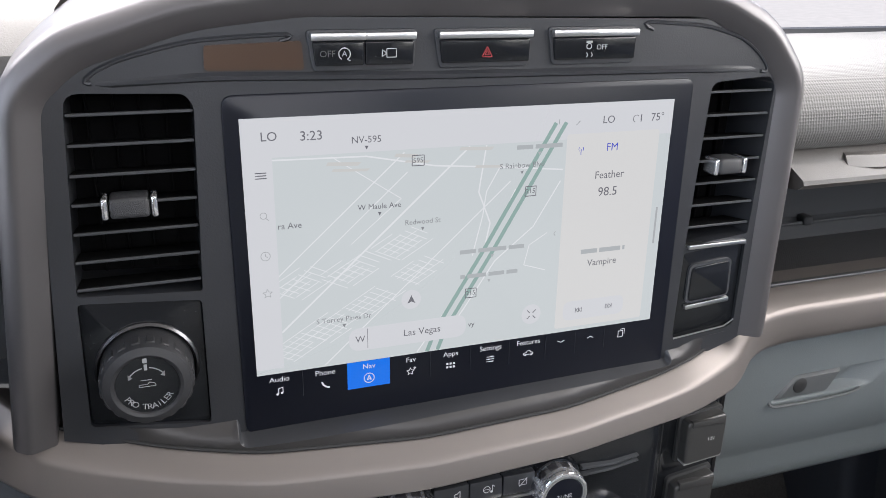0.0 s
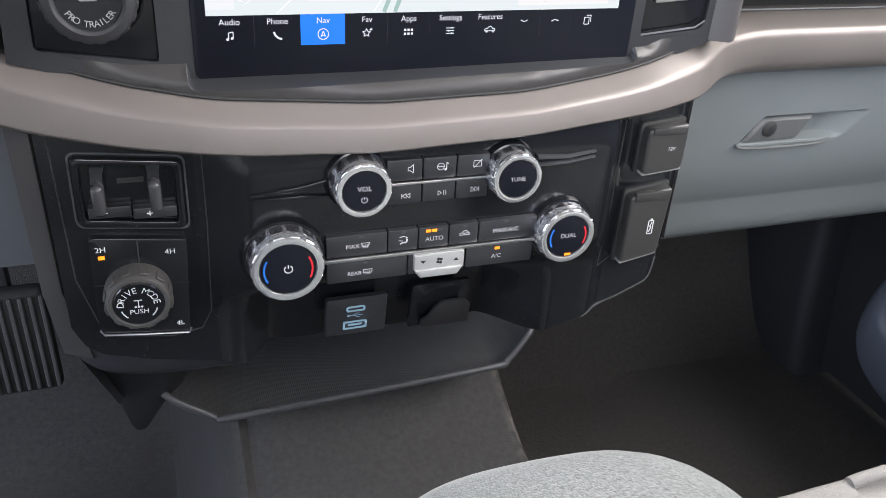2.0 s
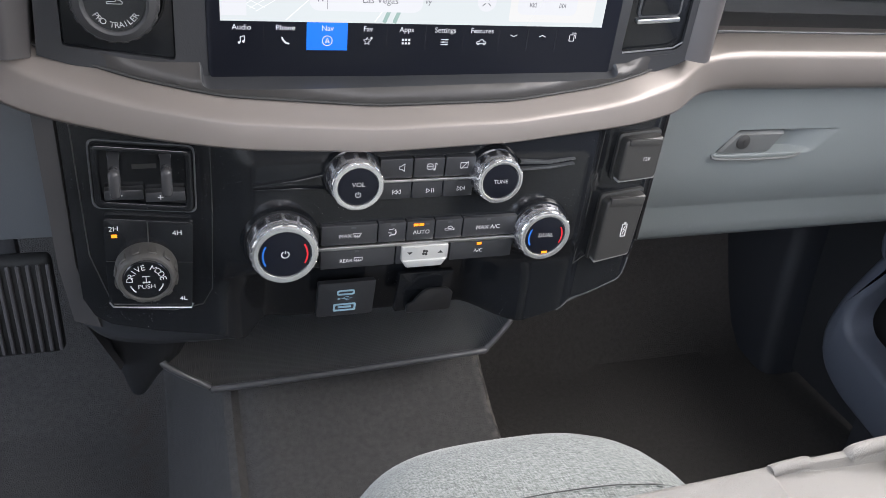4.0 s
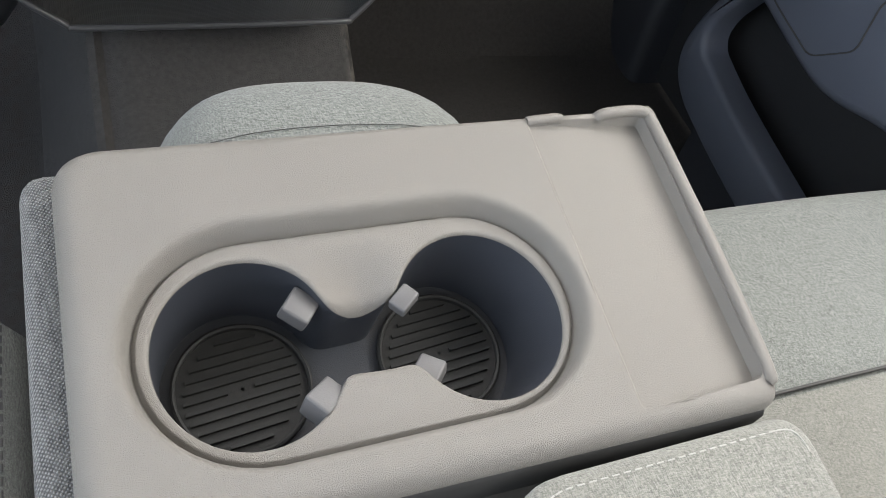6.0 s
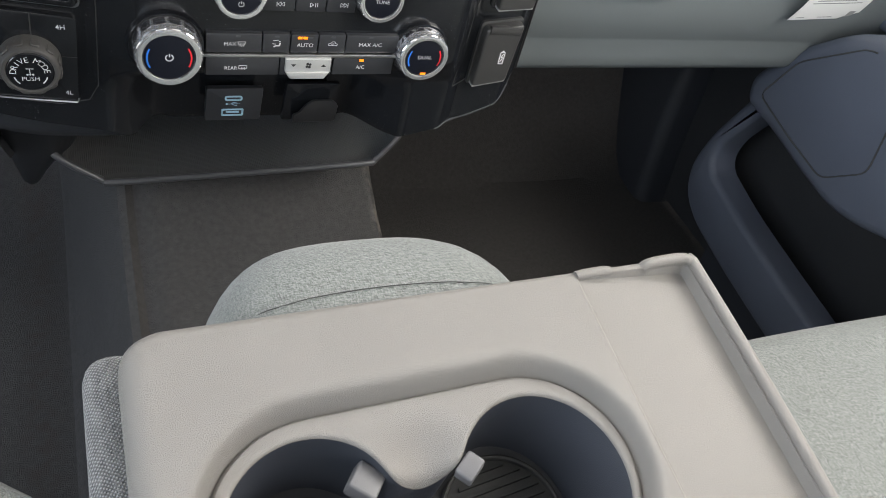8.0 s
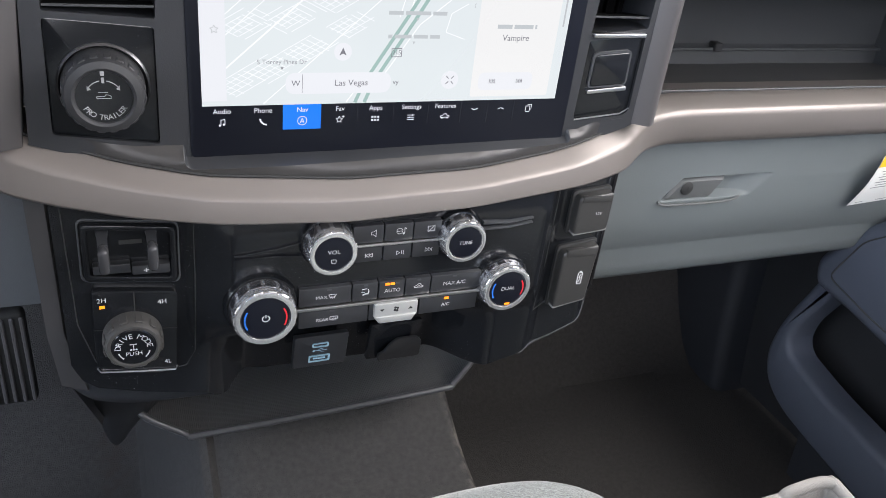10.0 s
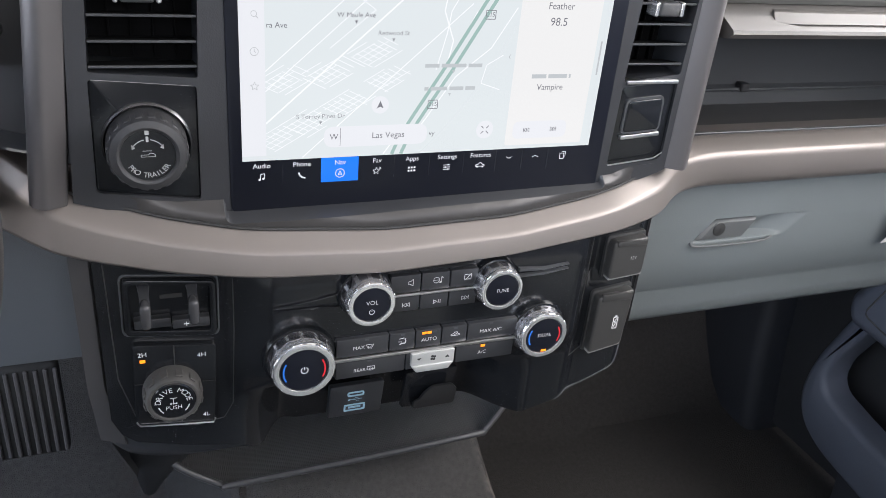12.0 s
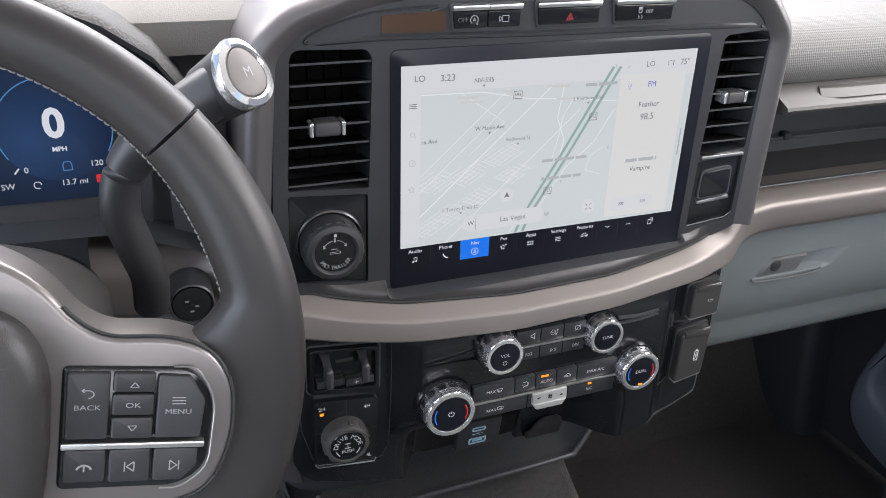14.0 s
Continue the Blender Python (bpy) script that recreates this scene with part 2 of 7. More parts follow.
def part(name, bm, material, parent=None, label="", angle=35):
    """Links a bmesh, given in world metres, as one mesh under its thing or part."""
    me = finish(bm, angle)
    ob = new(name, me)
    if parent is not None:
        o = ORG[parent]
        me.transform(Matrix.Translation(-o))
        ob.parent = parent
        ORG[ob] = o
    else:
        ORG[ob] = Vector((0, 0, 0))
    me.materials.append(material)
    if label:
        ob["label"] = label
    return ob


def close_round(bm, ring_):
    """Closes a convex row of vertices round its middle."""
    c = bm.verts.new(sum((v.co for v in ring_), Vector()) / len(ring_))
    for i in range(len(ring_)):
        bm.faces.new((ring_[i], ring_[(i + 1) % len(ring_)], c))


def merge(*bms):
    out = bmesh.new()
    for b in bms:
        me = bpy.data.meshes.new("tmp")
        b.to_mesh(me)
        out.from_mesh(me)
        b.free()
        bpy.data.meshes.remove(me)
    return out


def box(x0, x1, y0, y1, z0, z1, bev=0.0, seg=2):
    bm = bmesh.new()
    bmesh.ops.create_cube(bm, size=1.0)
    for v in bm.verts:
        v.co = Vector(((x0 + x1) / 2 + v.co.x * (x1 - x0), (y0 + y1) / 2 + v.co.y * (y1 - y0), (z0 + z1) / 2 + v.co.z * (z1 - z0)))
    if bev:
        bmesh.ops.bevel(bm, geom=bm.edges[:], offset=bev, segments=seg, affect="EDGES", profile=0.5)
    return bm


def rounded(pts, r, seg=4):
    """A polygon in the plane with its corners rounded off."""
    out = []
    n = len(pts)
    for i in range(n):
        p, a, b = Vector(pts[i]), Vector(pts[i - 1]), Vector(pts[(i + 1) % n])
        ri = r[i] if isinstance(r, (list, tuple)) else r
        da, db = (a - p), (b - p)
        d = min(ri, da.length * 0.49, db.length * 0.49)
        if d < 1e-5:
            out.append(tuple(p))
            continue
        s, e = p + da.normalized() * d, p + db.normalized() * d
        for k in range(seg + 1):
            t = k / seg
            q = s * (1 - t) ** 2 + p * 2 * t * (1 - t) + e * t * t
            out.append((q.x, q.y))
    return out


def rect(x0, x1, z0, z1, r=0.0, seg=4):
    p = [(x0, z0), (x1, z0), (x1, z1), (x0, z1)]
    return rounded(p, r, seg) if r else p


def plate(pts, y0, y1, bev=0.0, seg=2, axis="y"):
    """A polygon of (x, z) made solid from its front y0 to its back y1, the front edge eased. axis z: (x, y) from top y0 down to y1."""
    bm = bmesh.new()
    put = (lambda a, b, c: (a, c, b)) if axis == "y" else (lambda a, b, c: (a, b, c)) if axis == "z" else (lambda a, b, c: (c, a, b))
    front = [bm.verts.new(put(a, b, y0)) for a, b in pts]
    back = [bm.verts.new(put(a, b, y1)) for a, b in pts]
    f = bm.faces.new(front)
    bm.faces.new(back[::-1])
    n = len(pts)
    for i in range(n):
        bm.faces.new((front[i], back[i], back[(i + 1) % n], front[(i + 1) % n]))
    bmesh.ops.recalc_face_normals(bm, faces=bm.faces)
    if bev:
        bmesh.ops.bevel(bm, geom=list(f.edges), offset=bev, segments=seg, affect="EDGES", profile=0.5)
    return bm


def ring(outer, inner, y0, y1, bev=0.0, axis="y"):
    """A frame between two loops with the same count of points."""
    bm = bmesh.new()
    put = (lambda a, b, c: (a, c, b)) if axis == "y" else (lambda a, b, c: (a, b, c)) if axis == "z" else (lambda a, b, c: (c, a, b))
    n = len(outer)
    lo = [[bm.verts.new(put(a, b, y)) for a, b in loop] for loop, y in ((outer, y1), (outer, y0), (inner, y0), (inner, y1))]
    for k in range(3):
        for i in range(n):
            bm.faces.new((lo[k][i], lo[k][(i + 1) % n], lo[k + 1][(i + 1) % n], lo[k + 1][i]))
    bmesh.ops.recalc_face_normals(bm, faces=bm.faces)
    if bev:
        ed = [e for e in bm.edges if (e.verts[0] in lo[1] and e.verts[1] in lo[1]) or (e.verts[0] in lo[2] and e.verts[1] in lo[2])]
        bmesh.ops.bevel(bm, geom=ed, offset=bev, segments=2, affect="EDGES", profile=0.5)
    return bm


def lathe(profile, cx, cz, seg=48, cap=True):
    """Turns (radius, y) rows round an axis along y."""
    bm = bmesh.new()
    rows = [[bm.verts.new((cx + r * math.cos(2 * math.pi * i / seg), y, cz + r * math.sin(2 * math.pi * i / seg))) for i in range(seg)] for r, y in profile]
    for a, b in zip(rows, rows[1:]):
        for i in range(seg):
            bm.faces.new((a[i], a[(i + 1) % seg], b[(i + 1) % seg], b[i]))
    if cap:
        bm.faces.new(rows[0])
        bm.faces.new(rows[-1][::-1])
    return bm


def loft(rows, close=False, cap=False):
    """A sheet through rows of points with equal counts."""
    bm = bmesh.new()
    vs = [[bm.verts.new(p) for p in row] for row in rows]
    n = len(vs[0])
    for a, b in zip(vs, vs[1:]):
        for i in range(n if close else n - 1):
            bm.faces.new((a[i], a[(i + 1) % n], b[(i + 1) % n], b[i]))
    if cap:
        bm.faces.new(vs[0])
        bm.faces.new(vs[-1][::-1])
    return bm


def tube(path, r, seg=10, flat=1.0, closed=False):
    """A round bar along a path of points."""
    pts = [Vector(p) for p in path]
    rows = []
    n = len(pts)
    for i, p in enumerate(pts):
        a, b = (pts[i - 1], pts[(i + 1) % n]) if closed else (pts[max(i - 1, 0)], pts[min(i + 1, n - 1)])
        t = (b - a).normalized()
        u = t.cross(Vector((0, 0, 1)) if abs(t.z) < 0.9 else Vector((0, 1, 0))).normalized()
        v = t.cross(u).normalized()
        rr = r[i] if isinstance(r, (list, tuple)) else r
        rows.append([p + u * rr * math.cos(2 * math.pi * k / seg) + v * rr * flat * math.sin(2 * math.pi * k / seg) for k in range(seg)])
    if closed:
        rows.append(rows[0])
    return loft(rows, close=True, cap=not closed)


def spline(pts, n=8):
    """A smooth run of points through the given ones."""
    p = [Vector(q) for q in pts]
    out = []
    for i in range(len(p) - 1):
        a, b, c, d = p[max(i - 1, 0)], p[i], p[i + 1], p[min(i + 2, len(p) - 1)]
        for k in range(n):
            t = k / n
            out.append(0.5 * (2 * b + (c - a) * t + (2 * a - 5 * b + 4 * c - d) * t * t + (3 * b - a - 3 * c + d) * t ** 3))
    out.append(p[-1])
    return out


def lerp(table, x):
    return float(np.interp(x, [a for a, _ in table], [b for _, b in table]))


def smooth(a, b, x):
    t = min(1.0, max(0.0, (x - a) / (b - a)))
    return t * t * (3 - 2 * t)


_glyphs = {}


def text(s, x, z, size, y, align="CENTER", rot=0.0, squeeze=1.0, bold=0.0):
    """Flat lettering in the plane of the dash, its face towards the seats."""
    cu = bpy.data.curves.new("lettering", "FONT")
    cu.body, cu.size, cu.align_x, cu.align_y, cu.resolution_u = s, size, align, "CENTER", 3
    cu.extrude, cu.offset = 0.0, bold * size
    ob = bpy.data.objects.new("lettering", cu)
    me = bpy.data.meshes.new_from_object(ob)
    bm = bmesh.new()
    bm.from_mesh(me)
    bpy.data.objects.remove(ob)
    bpy.data.meshes.remove(me)
    c, sn = math.cos(rot), math.sin(rot)
    for v in bm.verts:
        a, b = v.co.x * squeeze, v.co.y
        v.co = Vector((x + a * c - b * sn, y, z + a * sn + b * c))
    return bm


def arc_text(s, cx, cz, r, a0, a1, size, y):
    """Letters spread along an arc from the angle a0 to a1 (degrees), tops outward when the arc runs clockwise."""
    out = []
    for i, ch in enumerate(s):
        if ch == " ":
            continue
        a = radians(a0 + (a1 - a0) * i / (len(s) - 1))
        up = a - math.pi / 2 if a1 < a0 else a + math.pi / 2
        out.append(text(ch, cx + r * math.cos(a), cz + r * math.sin(a), size, y, rot=up))
    return merge(*out)


def line(pts, w, y):
    """A flat stroke through (x, z) points."""
    out = []
    for (a, b), (c, d) in zip(pts, pts[1:]):
        t = Vector((c - a, d - b))
        if t.length < 1e-7:
            continue
        n = Vector((-t.y, t.x)).normalized() * w / 2
        bm = bmesh.new()
        bm.faces.new([bm.verts.new(p) for p in ((a + n.x, y, b + n.y), (a - n.x, y, b - n.y), (c - n.x, y, d - n.y), (c + n.x, y, d + n.y))])
        out.append(bm)
    return merge(*out)


def arc_line(cx, cz, r, a0, a1, w, y, n=14):
    return line([(cx + r * math.cos(radians(a0 + (a1 - a0) * i / n)), cz + r * math.sin(radians(a0 + (a1 - a0) * i / n))) for i in range(n + 1)], w, y)


def flat(pts, y):
    bm = bmesh.new()
    bm.faces.new([bm.verts.new((a, y, b)) for a, b in pts])
    return bm


def plate_holes(outer, holes, y0, y1):
    """A plate of (x, z) with holes through it, from its front y0 to its back y1."""
    bm = bmesh.new()
    edges, loops = [], []
    for loop in [outer] + holes:
        vs = [bm.verts.new((a, y0, b)) for a, b in loop]
        loops.append(vs)
        edges += [bm.edges.new((vs[i], vs[(i + 1) % len(vs)])) for i in range(len(vs))]
    bmesh.ops.triangle_fill(bm, edges=edges, use_beauty=True, use_dissolve=False, normal=(0, -1, 0))
    for vs in loops:
        bk = [bm.verts.new((v.co.x, y1, v.co.z)) for v in vs]
        n = len(vs)
        for i in range(n):
            bm.faces.new((vs[i], vs[(i + 1) % n], bk[(i + 1) % n], bk[i]))
    return bm


def sweep(path, profile):
    """Carries (out, y) rows along a path of (x, z), out to its left side."""
    rows = []
    n = len(path)
    for i, p in enumerate(path):
        a, b = Vector(path[max(i - 1, 0)]), Vector(path[min(i + 1, n - 1)])
        t = (b - a).normalized()
        o = Vector((-t.y, t.x))
        rows.append([(p[0] + o.x * k, y, p[1] + o.y * k) for k, y in profile])
    return loft(rows, close=True, cap=True)


def structure(name, bm, material, label, category):
    ob = part(name, bm, material)
    return tagged(ob, label, category, kind="structure")


from mathutils.geometry import delaunay_2d_cdt


def inset(loop, d):
    n = len(loop)
    out = []
    for i in range(n):
        p, a, b = Vector(loop[i]), Vector(loop[i - 1]), Vector(loop[(i + 1) % n])
        t = (b - a).normalized()
        out.append((p.x - t.y * d, p.y + t.x * d))
    return out


def within(p, loop):
    """Whether a point lies inside a closed row of (x, y)."""
    hit = False
    for (xa, ya), (xb, yb) in zip(loop, loop[1:] + loop[:1]):
        if (ya > p[1]) != (yb > p[1]) and p[0] < (xb - xa) * (p[1] - ya) / (yb - ya) + xa:
            hit = not hit
    return hit


def fill_between(bm, outer, holes, level, step=0.006):
    """Closes the sheet between an outer row of vertices and the holes in it, at the height level(x, y)."""
    loops = [outer] + holes
    flats = [[(v.co.x, v.co.y) for v in lp] for lp in loops]
    verts = [v for lp in loops for v in lp]
    pts, links = [p for f in flats for p in f], []
    base = 0
    for f in flats:
        links += [(base + i, base + (i + 1) % len(f)) for i in range(len(f))]
        base += len(f)
    rim = np.array(pts)
    x0, y0, x1, y1 = rim[:, 0].min(), rim[:, 1].min(), rim[:, 0].max(), rim[:, 1].max()
    for i in range(int((x1 - x0) / step)):
        for j in range(int((y1 - y0) / step)):
            p = (x0 + (i + 0.5 + 0.25 * (j % 2)) * step, y0 + (j + 0.5) * step)
            if np.hypot(rim[:, 0] - p[0], rim[:, 1] - p[1]).min() > step * 0.5 and within(p, flats[0]) and not any(within(p, f) for f in flats[1:]):
                pts.append(p)
                verts.append(bm.verts.new((p[0], p[1], level(*p))))
    co, _, faces, orig, _, _ = delaunay_2d_cdt([Vector(p) for p in pts], links, [], 0, 1e-8)
    place = [verts[o[0]] if o else bm.verts.new((c.x, c.y, level(c.x, c.y))) for o, c in zip(orig, co)]
    for tri_ in faces:
        mid = sum((co[i] for i in tri_), Vector((0, 0))) / 3
        if within(mid, flats[0]) and not any(within(mid, f) for f in flats[1:]):
            vv = [place[i] for i in tri_]
            if len(set(vv)) == 3:
                bm.faces.new(vv)


# ---- the cab: floor, walls, roof ----
def floor_z(x, y):
    """The carpet: a tunnel along the middle, footwells either side, rising to the firewall."""
    t = smooth(0.03, 0.11, x) * (1 - smooth(0.395, 0.425, x)) - 0.06 * math.exp(-((x - 0.118) / 0.009) ** 2)
    base = 0.27 + 0.45 * smooth(0.80, 1.1, y)
    top = 0.44 + 0.2 * smooth(0.5, 0.9, y)
    return base + (top - base) * t if top > base else base


xs, ys = [-0.75 + 2.0 * i / 240 for i in range(241)], [-0.95 + 2.0 * i / 60 for i in range(61)]
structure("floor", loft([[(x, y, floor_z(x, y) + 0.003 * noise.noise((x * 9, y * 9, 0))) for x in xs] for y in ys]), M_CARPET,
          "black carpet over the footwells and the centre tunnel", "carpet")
structure("wall_front", box(-0.78, 1.25, 0.972, 1.0, 0.25, 1.075), M_BLACK, "black firewall behind the dashboard", "wall")
structure("wall_back", box(-0.75, 1.25, -1.62, -1.6, 0.25, 1.32), M_SHELL, "pale rear wall of the cab below its window", "wall")
structure("wall_left", box(-0.77, -0.75, -1.6, 1.0, 0.25, 0.5), M_DOOR, "dark blue-grey sill under the open door", "wall")
structure("wall_right", box(1.07, 1.09, -1.6, 1.0, 0.25, 0.98), M_DOOR, "dark blue-grey side wall behind the door", "wall")
structure("floor_rear", box(-0.75, 1.25, -1.6, -0.95, 0.24, 0.26), M_CARPET, "black carpet behind the front seats", "carpet")
structure("ceiling", box(-0.77, 1.25, -1.6, 0.45, 1.72, 1.74), M_ROOF, "pale cloth headliner", "ceiling")
structure("ground", plate([(-300, -300), (300, -300), (300, 300), (-300, 300)], -0.45, -0.5, axis="z"),
          mat("pale_concrete", (0.42, 0.4, 0.37), 0.9, var=0.2, var_scale=3), "pale sunlit concrete round the vehicle", "ground")

# ---- dashboard: the centre pod ----
dash = thing("dashboard", (0.23, 0.6, 0.7), "dark grey moulded dashboard with a satin bronze band across it", "dashboard")

FASCIA = [(-0.004, 0.906), (0.008, 1.093), (0.034, 1.112), (0.082, 1.125), (0.14, 1.131), (0.388, 1.128), (0.425, 1.109), (0.449, 1.085), (0.450, 0.906),
          (0.44, 0.901), (0.40, 0.889), (0.34, 0.881), (0.27, 0.876), (0.20, 0.874), (0.14, 0.875), (0.08, 0.883), (0.03, 0.895)]
VENT_L = rounded([(0.013, 0.990), (0.0765, 0.986), (0.0805, 1.088), (0.076, 1.094), (0.020, 1.096)], [0.002, 0.002, 0.004, 0.003, 0.008])
VENT_R = rounded([(0.3905, 0.979), (0.441, 0.984), (0.445, 1.086), (0.440, 1.092), (0.396, 1.089)], [0.002, 0.002, 0.004, 0.003, 0.006])
TRL = rounded([(0.0105, 0.912), (0.0745, 0.903), (0.0755, 0.981), (0.0125, 0.986)], 0.003)
RSW = rounded([(0.389, 0.909), (0.4405, 0.913), (0.4405, 0.979), (0.3905, 0.974)], [0.006, 0.008, 0.002, 0.002])
part("fascia", plate_holes(FASCIA, [VENT_L, VENT_R, TRL, RSW], 0.4535, 0.50), M_FASCIA, dash, angle=25)
bm = sweep(rounded([(0.014, 1.0988), (0.09, 1.101), (0.2, 1.0985), (0.38, 1.097), (0.446, 1.0948)], 0.01), [(-0.002, 0.4545), (-0.0005, 0.4515), (0.0015, 0.4512), (0.004, 0.4545)])
for v in bm.verts:
    v.co.y = 0.4545 + (v.co.y - 0.4545) * min(1.0, max(0.0, min((v.co.x - 0.016) / 0.06, (0.444 - v.co.x) / 0.05)))
part("fascia_ledge", bm, M_FASCIA, dash)
for path_ in ([(0.030, 1.1005), (0.036, 1.1055), (0.048, 1.111), (0.08, 1.119), (0.11, 1.121), (0.137, 1.122)], [(0.337, 1.1265), (0.386, 1.1235), (0.414, 1.116), (0.430, 1.105), (0.4385, 1.094)]):
    part("upper_crease", sweep(rounded(path_, 0.012), [(-0.0008, 0.4545), (0.0, 0.4524), (0.0010, 0.4522), (0.0028, 0.4545)]), M_FASCIA, dash)

ARCH = rounded([(-0.0135, 0.905), (0.0045, 1.093), (0.026, 1.112), (0.08, 1.13), (0.14, 1.137), (0.388, 1.135), (0.428, 1.116), (0.4525, 1.087), (0.4515, 0.905)], [0, 0.010, 0.010, 0.015, 0.02, 0.016, 0.012, 0.010, 0], 6)
hood = part("hood", sweep(ARCH, [(-0.0062, 0.475), (-0.0062, 0.4545), (-0.0052, 0.4527), (0.0040, 0.4462), (0.0058, 0.4452), (0.0082, 0.4456), (0.0138, 0.4495), (0.0158, 0.4535), (0.0170, 0.47), (0.0215, 0.53), (0.0235, 0.62), (0.004, 0.62)]), M_HOOD, dash, "satin grey hood round the screen", angle=50)
# satin band across the dashboard
ZU = [(-0.14, 0.945), (-0.06, 0.935), (-0.03, 0.922), (0.0, 0.907), (0.05, 0.8925), (0.1, 0.884), (0.2, 0.8785), (0.3, 0.880), (0.37, 0.887), (0.43, 0.899), (0.47, 0.905), (0.5, 0.9075), (0.6, 0.907), (1.0, 0.905)]
ZL = [(-0.14, 0.885), (-0.03, 0.876), (0.0, 0.867), (0.05, 0.858), (0.12, 0.852), (0.2, 0.8505), (0.3, 0.854), (0.37, 0.858), (0.44, 0.862), (0.47, 0.864), (0.5, 0.864), (0.6, 0.864), (1.0, 0.864)]
YU = [(-0.14, 0.502), (-0.06, 0.500), (-0.042, 0.486), (-0.030, 0.464), (0.0, 0.458), (0.1, 0.44), (0.2, 0.434), (0.3, 0.436), (0.4, 0.447), (0.44, 0.46), (0.5, 0.492), (0.6, 0.5), (1.0, 0.5)]


def band_row(x):
    zu, zl, yu = lerp(ZU, x), lerp(ZL, x), lerp(YU, x)
    prof = [(0.0, 0.05), (0.0, 0.006), (0.015, 0.0010), (0.05, -0.0008), (0.10, -0.0030), (0.26, -0.0102), (0.31, -0.0122), (0.36, -0.0136), (0.42, -0.0144), (0.88, -0.0172), (0.95, -0.0156), (1.0, -0.0060), (1.0, 0.05)]
    ends = [(0.55, 0.905), (0.512, 0.9095), (0.509, 0.9105), (0.503, 0.9085), (0.496, 0.9055), (0.4893, 0.9022), (0.4865, 0.8995), (0.4855, 0.895), (0.4860, 0.885), (0.4880, 0.875), (0.4915, 0.868), (0.498, 0.8640), (0.55, 0.8640)]
    w = min(1.0, max(0.0, (x - 0.455) / 0.072))
    return [(x, (yu + dy) * (1 - w) + b * w, (zu + (zl - zu) * k) * (1 - w) + c * w) for (k, dy), (b, c) in zip(prof, ends)]


def eased(a, b, n):
    """Even steps of x along the band, its bends rounded by averaging."""
    rows = []
    for i in range(n + 1):
        x = a + (b - a) * i / n
        near = [band_row(x + d) for d in (-0.012, -0.006, 0.0, 0.006, 0.012)]
        rows.append([(x, sum(r[k][1] for r in near) / 5, sum(r[k][2] for r in near) / 5) for k in range(len(near[0]))])
    return rows


band = part("trim_band", loft(eased(-0.135, 1.0, 240), close=True, cap=True), M_BAND, dash, "satin bronze trim band", angle=60)
band.modifiers.new("flat_faces", "WEIGHTED_NORMAL").keep_sharp = True


part("upper_gap", tube([(r[2][0], r[2][1] + 0.0002, r[2][2] + 0.0008) for r in eased(-0.02, 0.455, 90)], 0.0012, 8), M_INK, dash)


# control panel under the band
def panel_y(x, z):
    y = 0.446
    cx = smooth(0.085, 0.12, x) * (1 - smooth(0.365, 0.395, x))
    y -= 0.013 * cx * smooth(0.732, 0.765, z) * (1 - 0.25 * smooth(0.835, 0.860, z))
    k = smooth(0.095, 0.14, x) * (1 - smooth(0.303, 0.345, x))
    y += 0.009 * smooth(0.376, 0.396, x) + 0.016 * smooth(0.436, 0.458, x)
    return y + k * (0.053 * (1 - smooth(0.712, 0.753, z)) + 0.2 * max(0.0, 0.712 - z))


panel = thing("control_panel", (0.22, 0.46, 0.66), "black satin control panel with chrome knobs and rows of keys", "control panel")
ZPB = [(0.002, 0.735), (0.008, 0.72), (0.018, 0.711), (0.05, 0.701), (0.083, 0.694), (0.098, 0.690), (0.115, 0.668), (0.15, 0.657), (0.30, 0.655), (0.336, 0.673), (0.372, 0.682), (0.408, 0.691), (0.436, 0.7035), (0.450, 0.716), (0.456, 0.735)]
px = [0.002 + (0.4560 - 0.002) * i / 140 for i in range(141)]
rows = []
for x in px:
    zb, zt = lerp(ZPB, x), lerp(ZL, x) + 0.011
    rows.append([(x, 0.52, zt)] + [(x, panel_y(x, zt + (zb - zt) * k / 64), zt + (zb - zt) * k / 64) for k in range(65)] + [(x, panel_y(x, zb) + 0.002, zb - 0.0015), (x, 0.55, zb - 0.004)])
part("panel_body", loft(rows), M_PANEL, panel, angle=50)


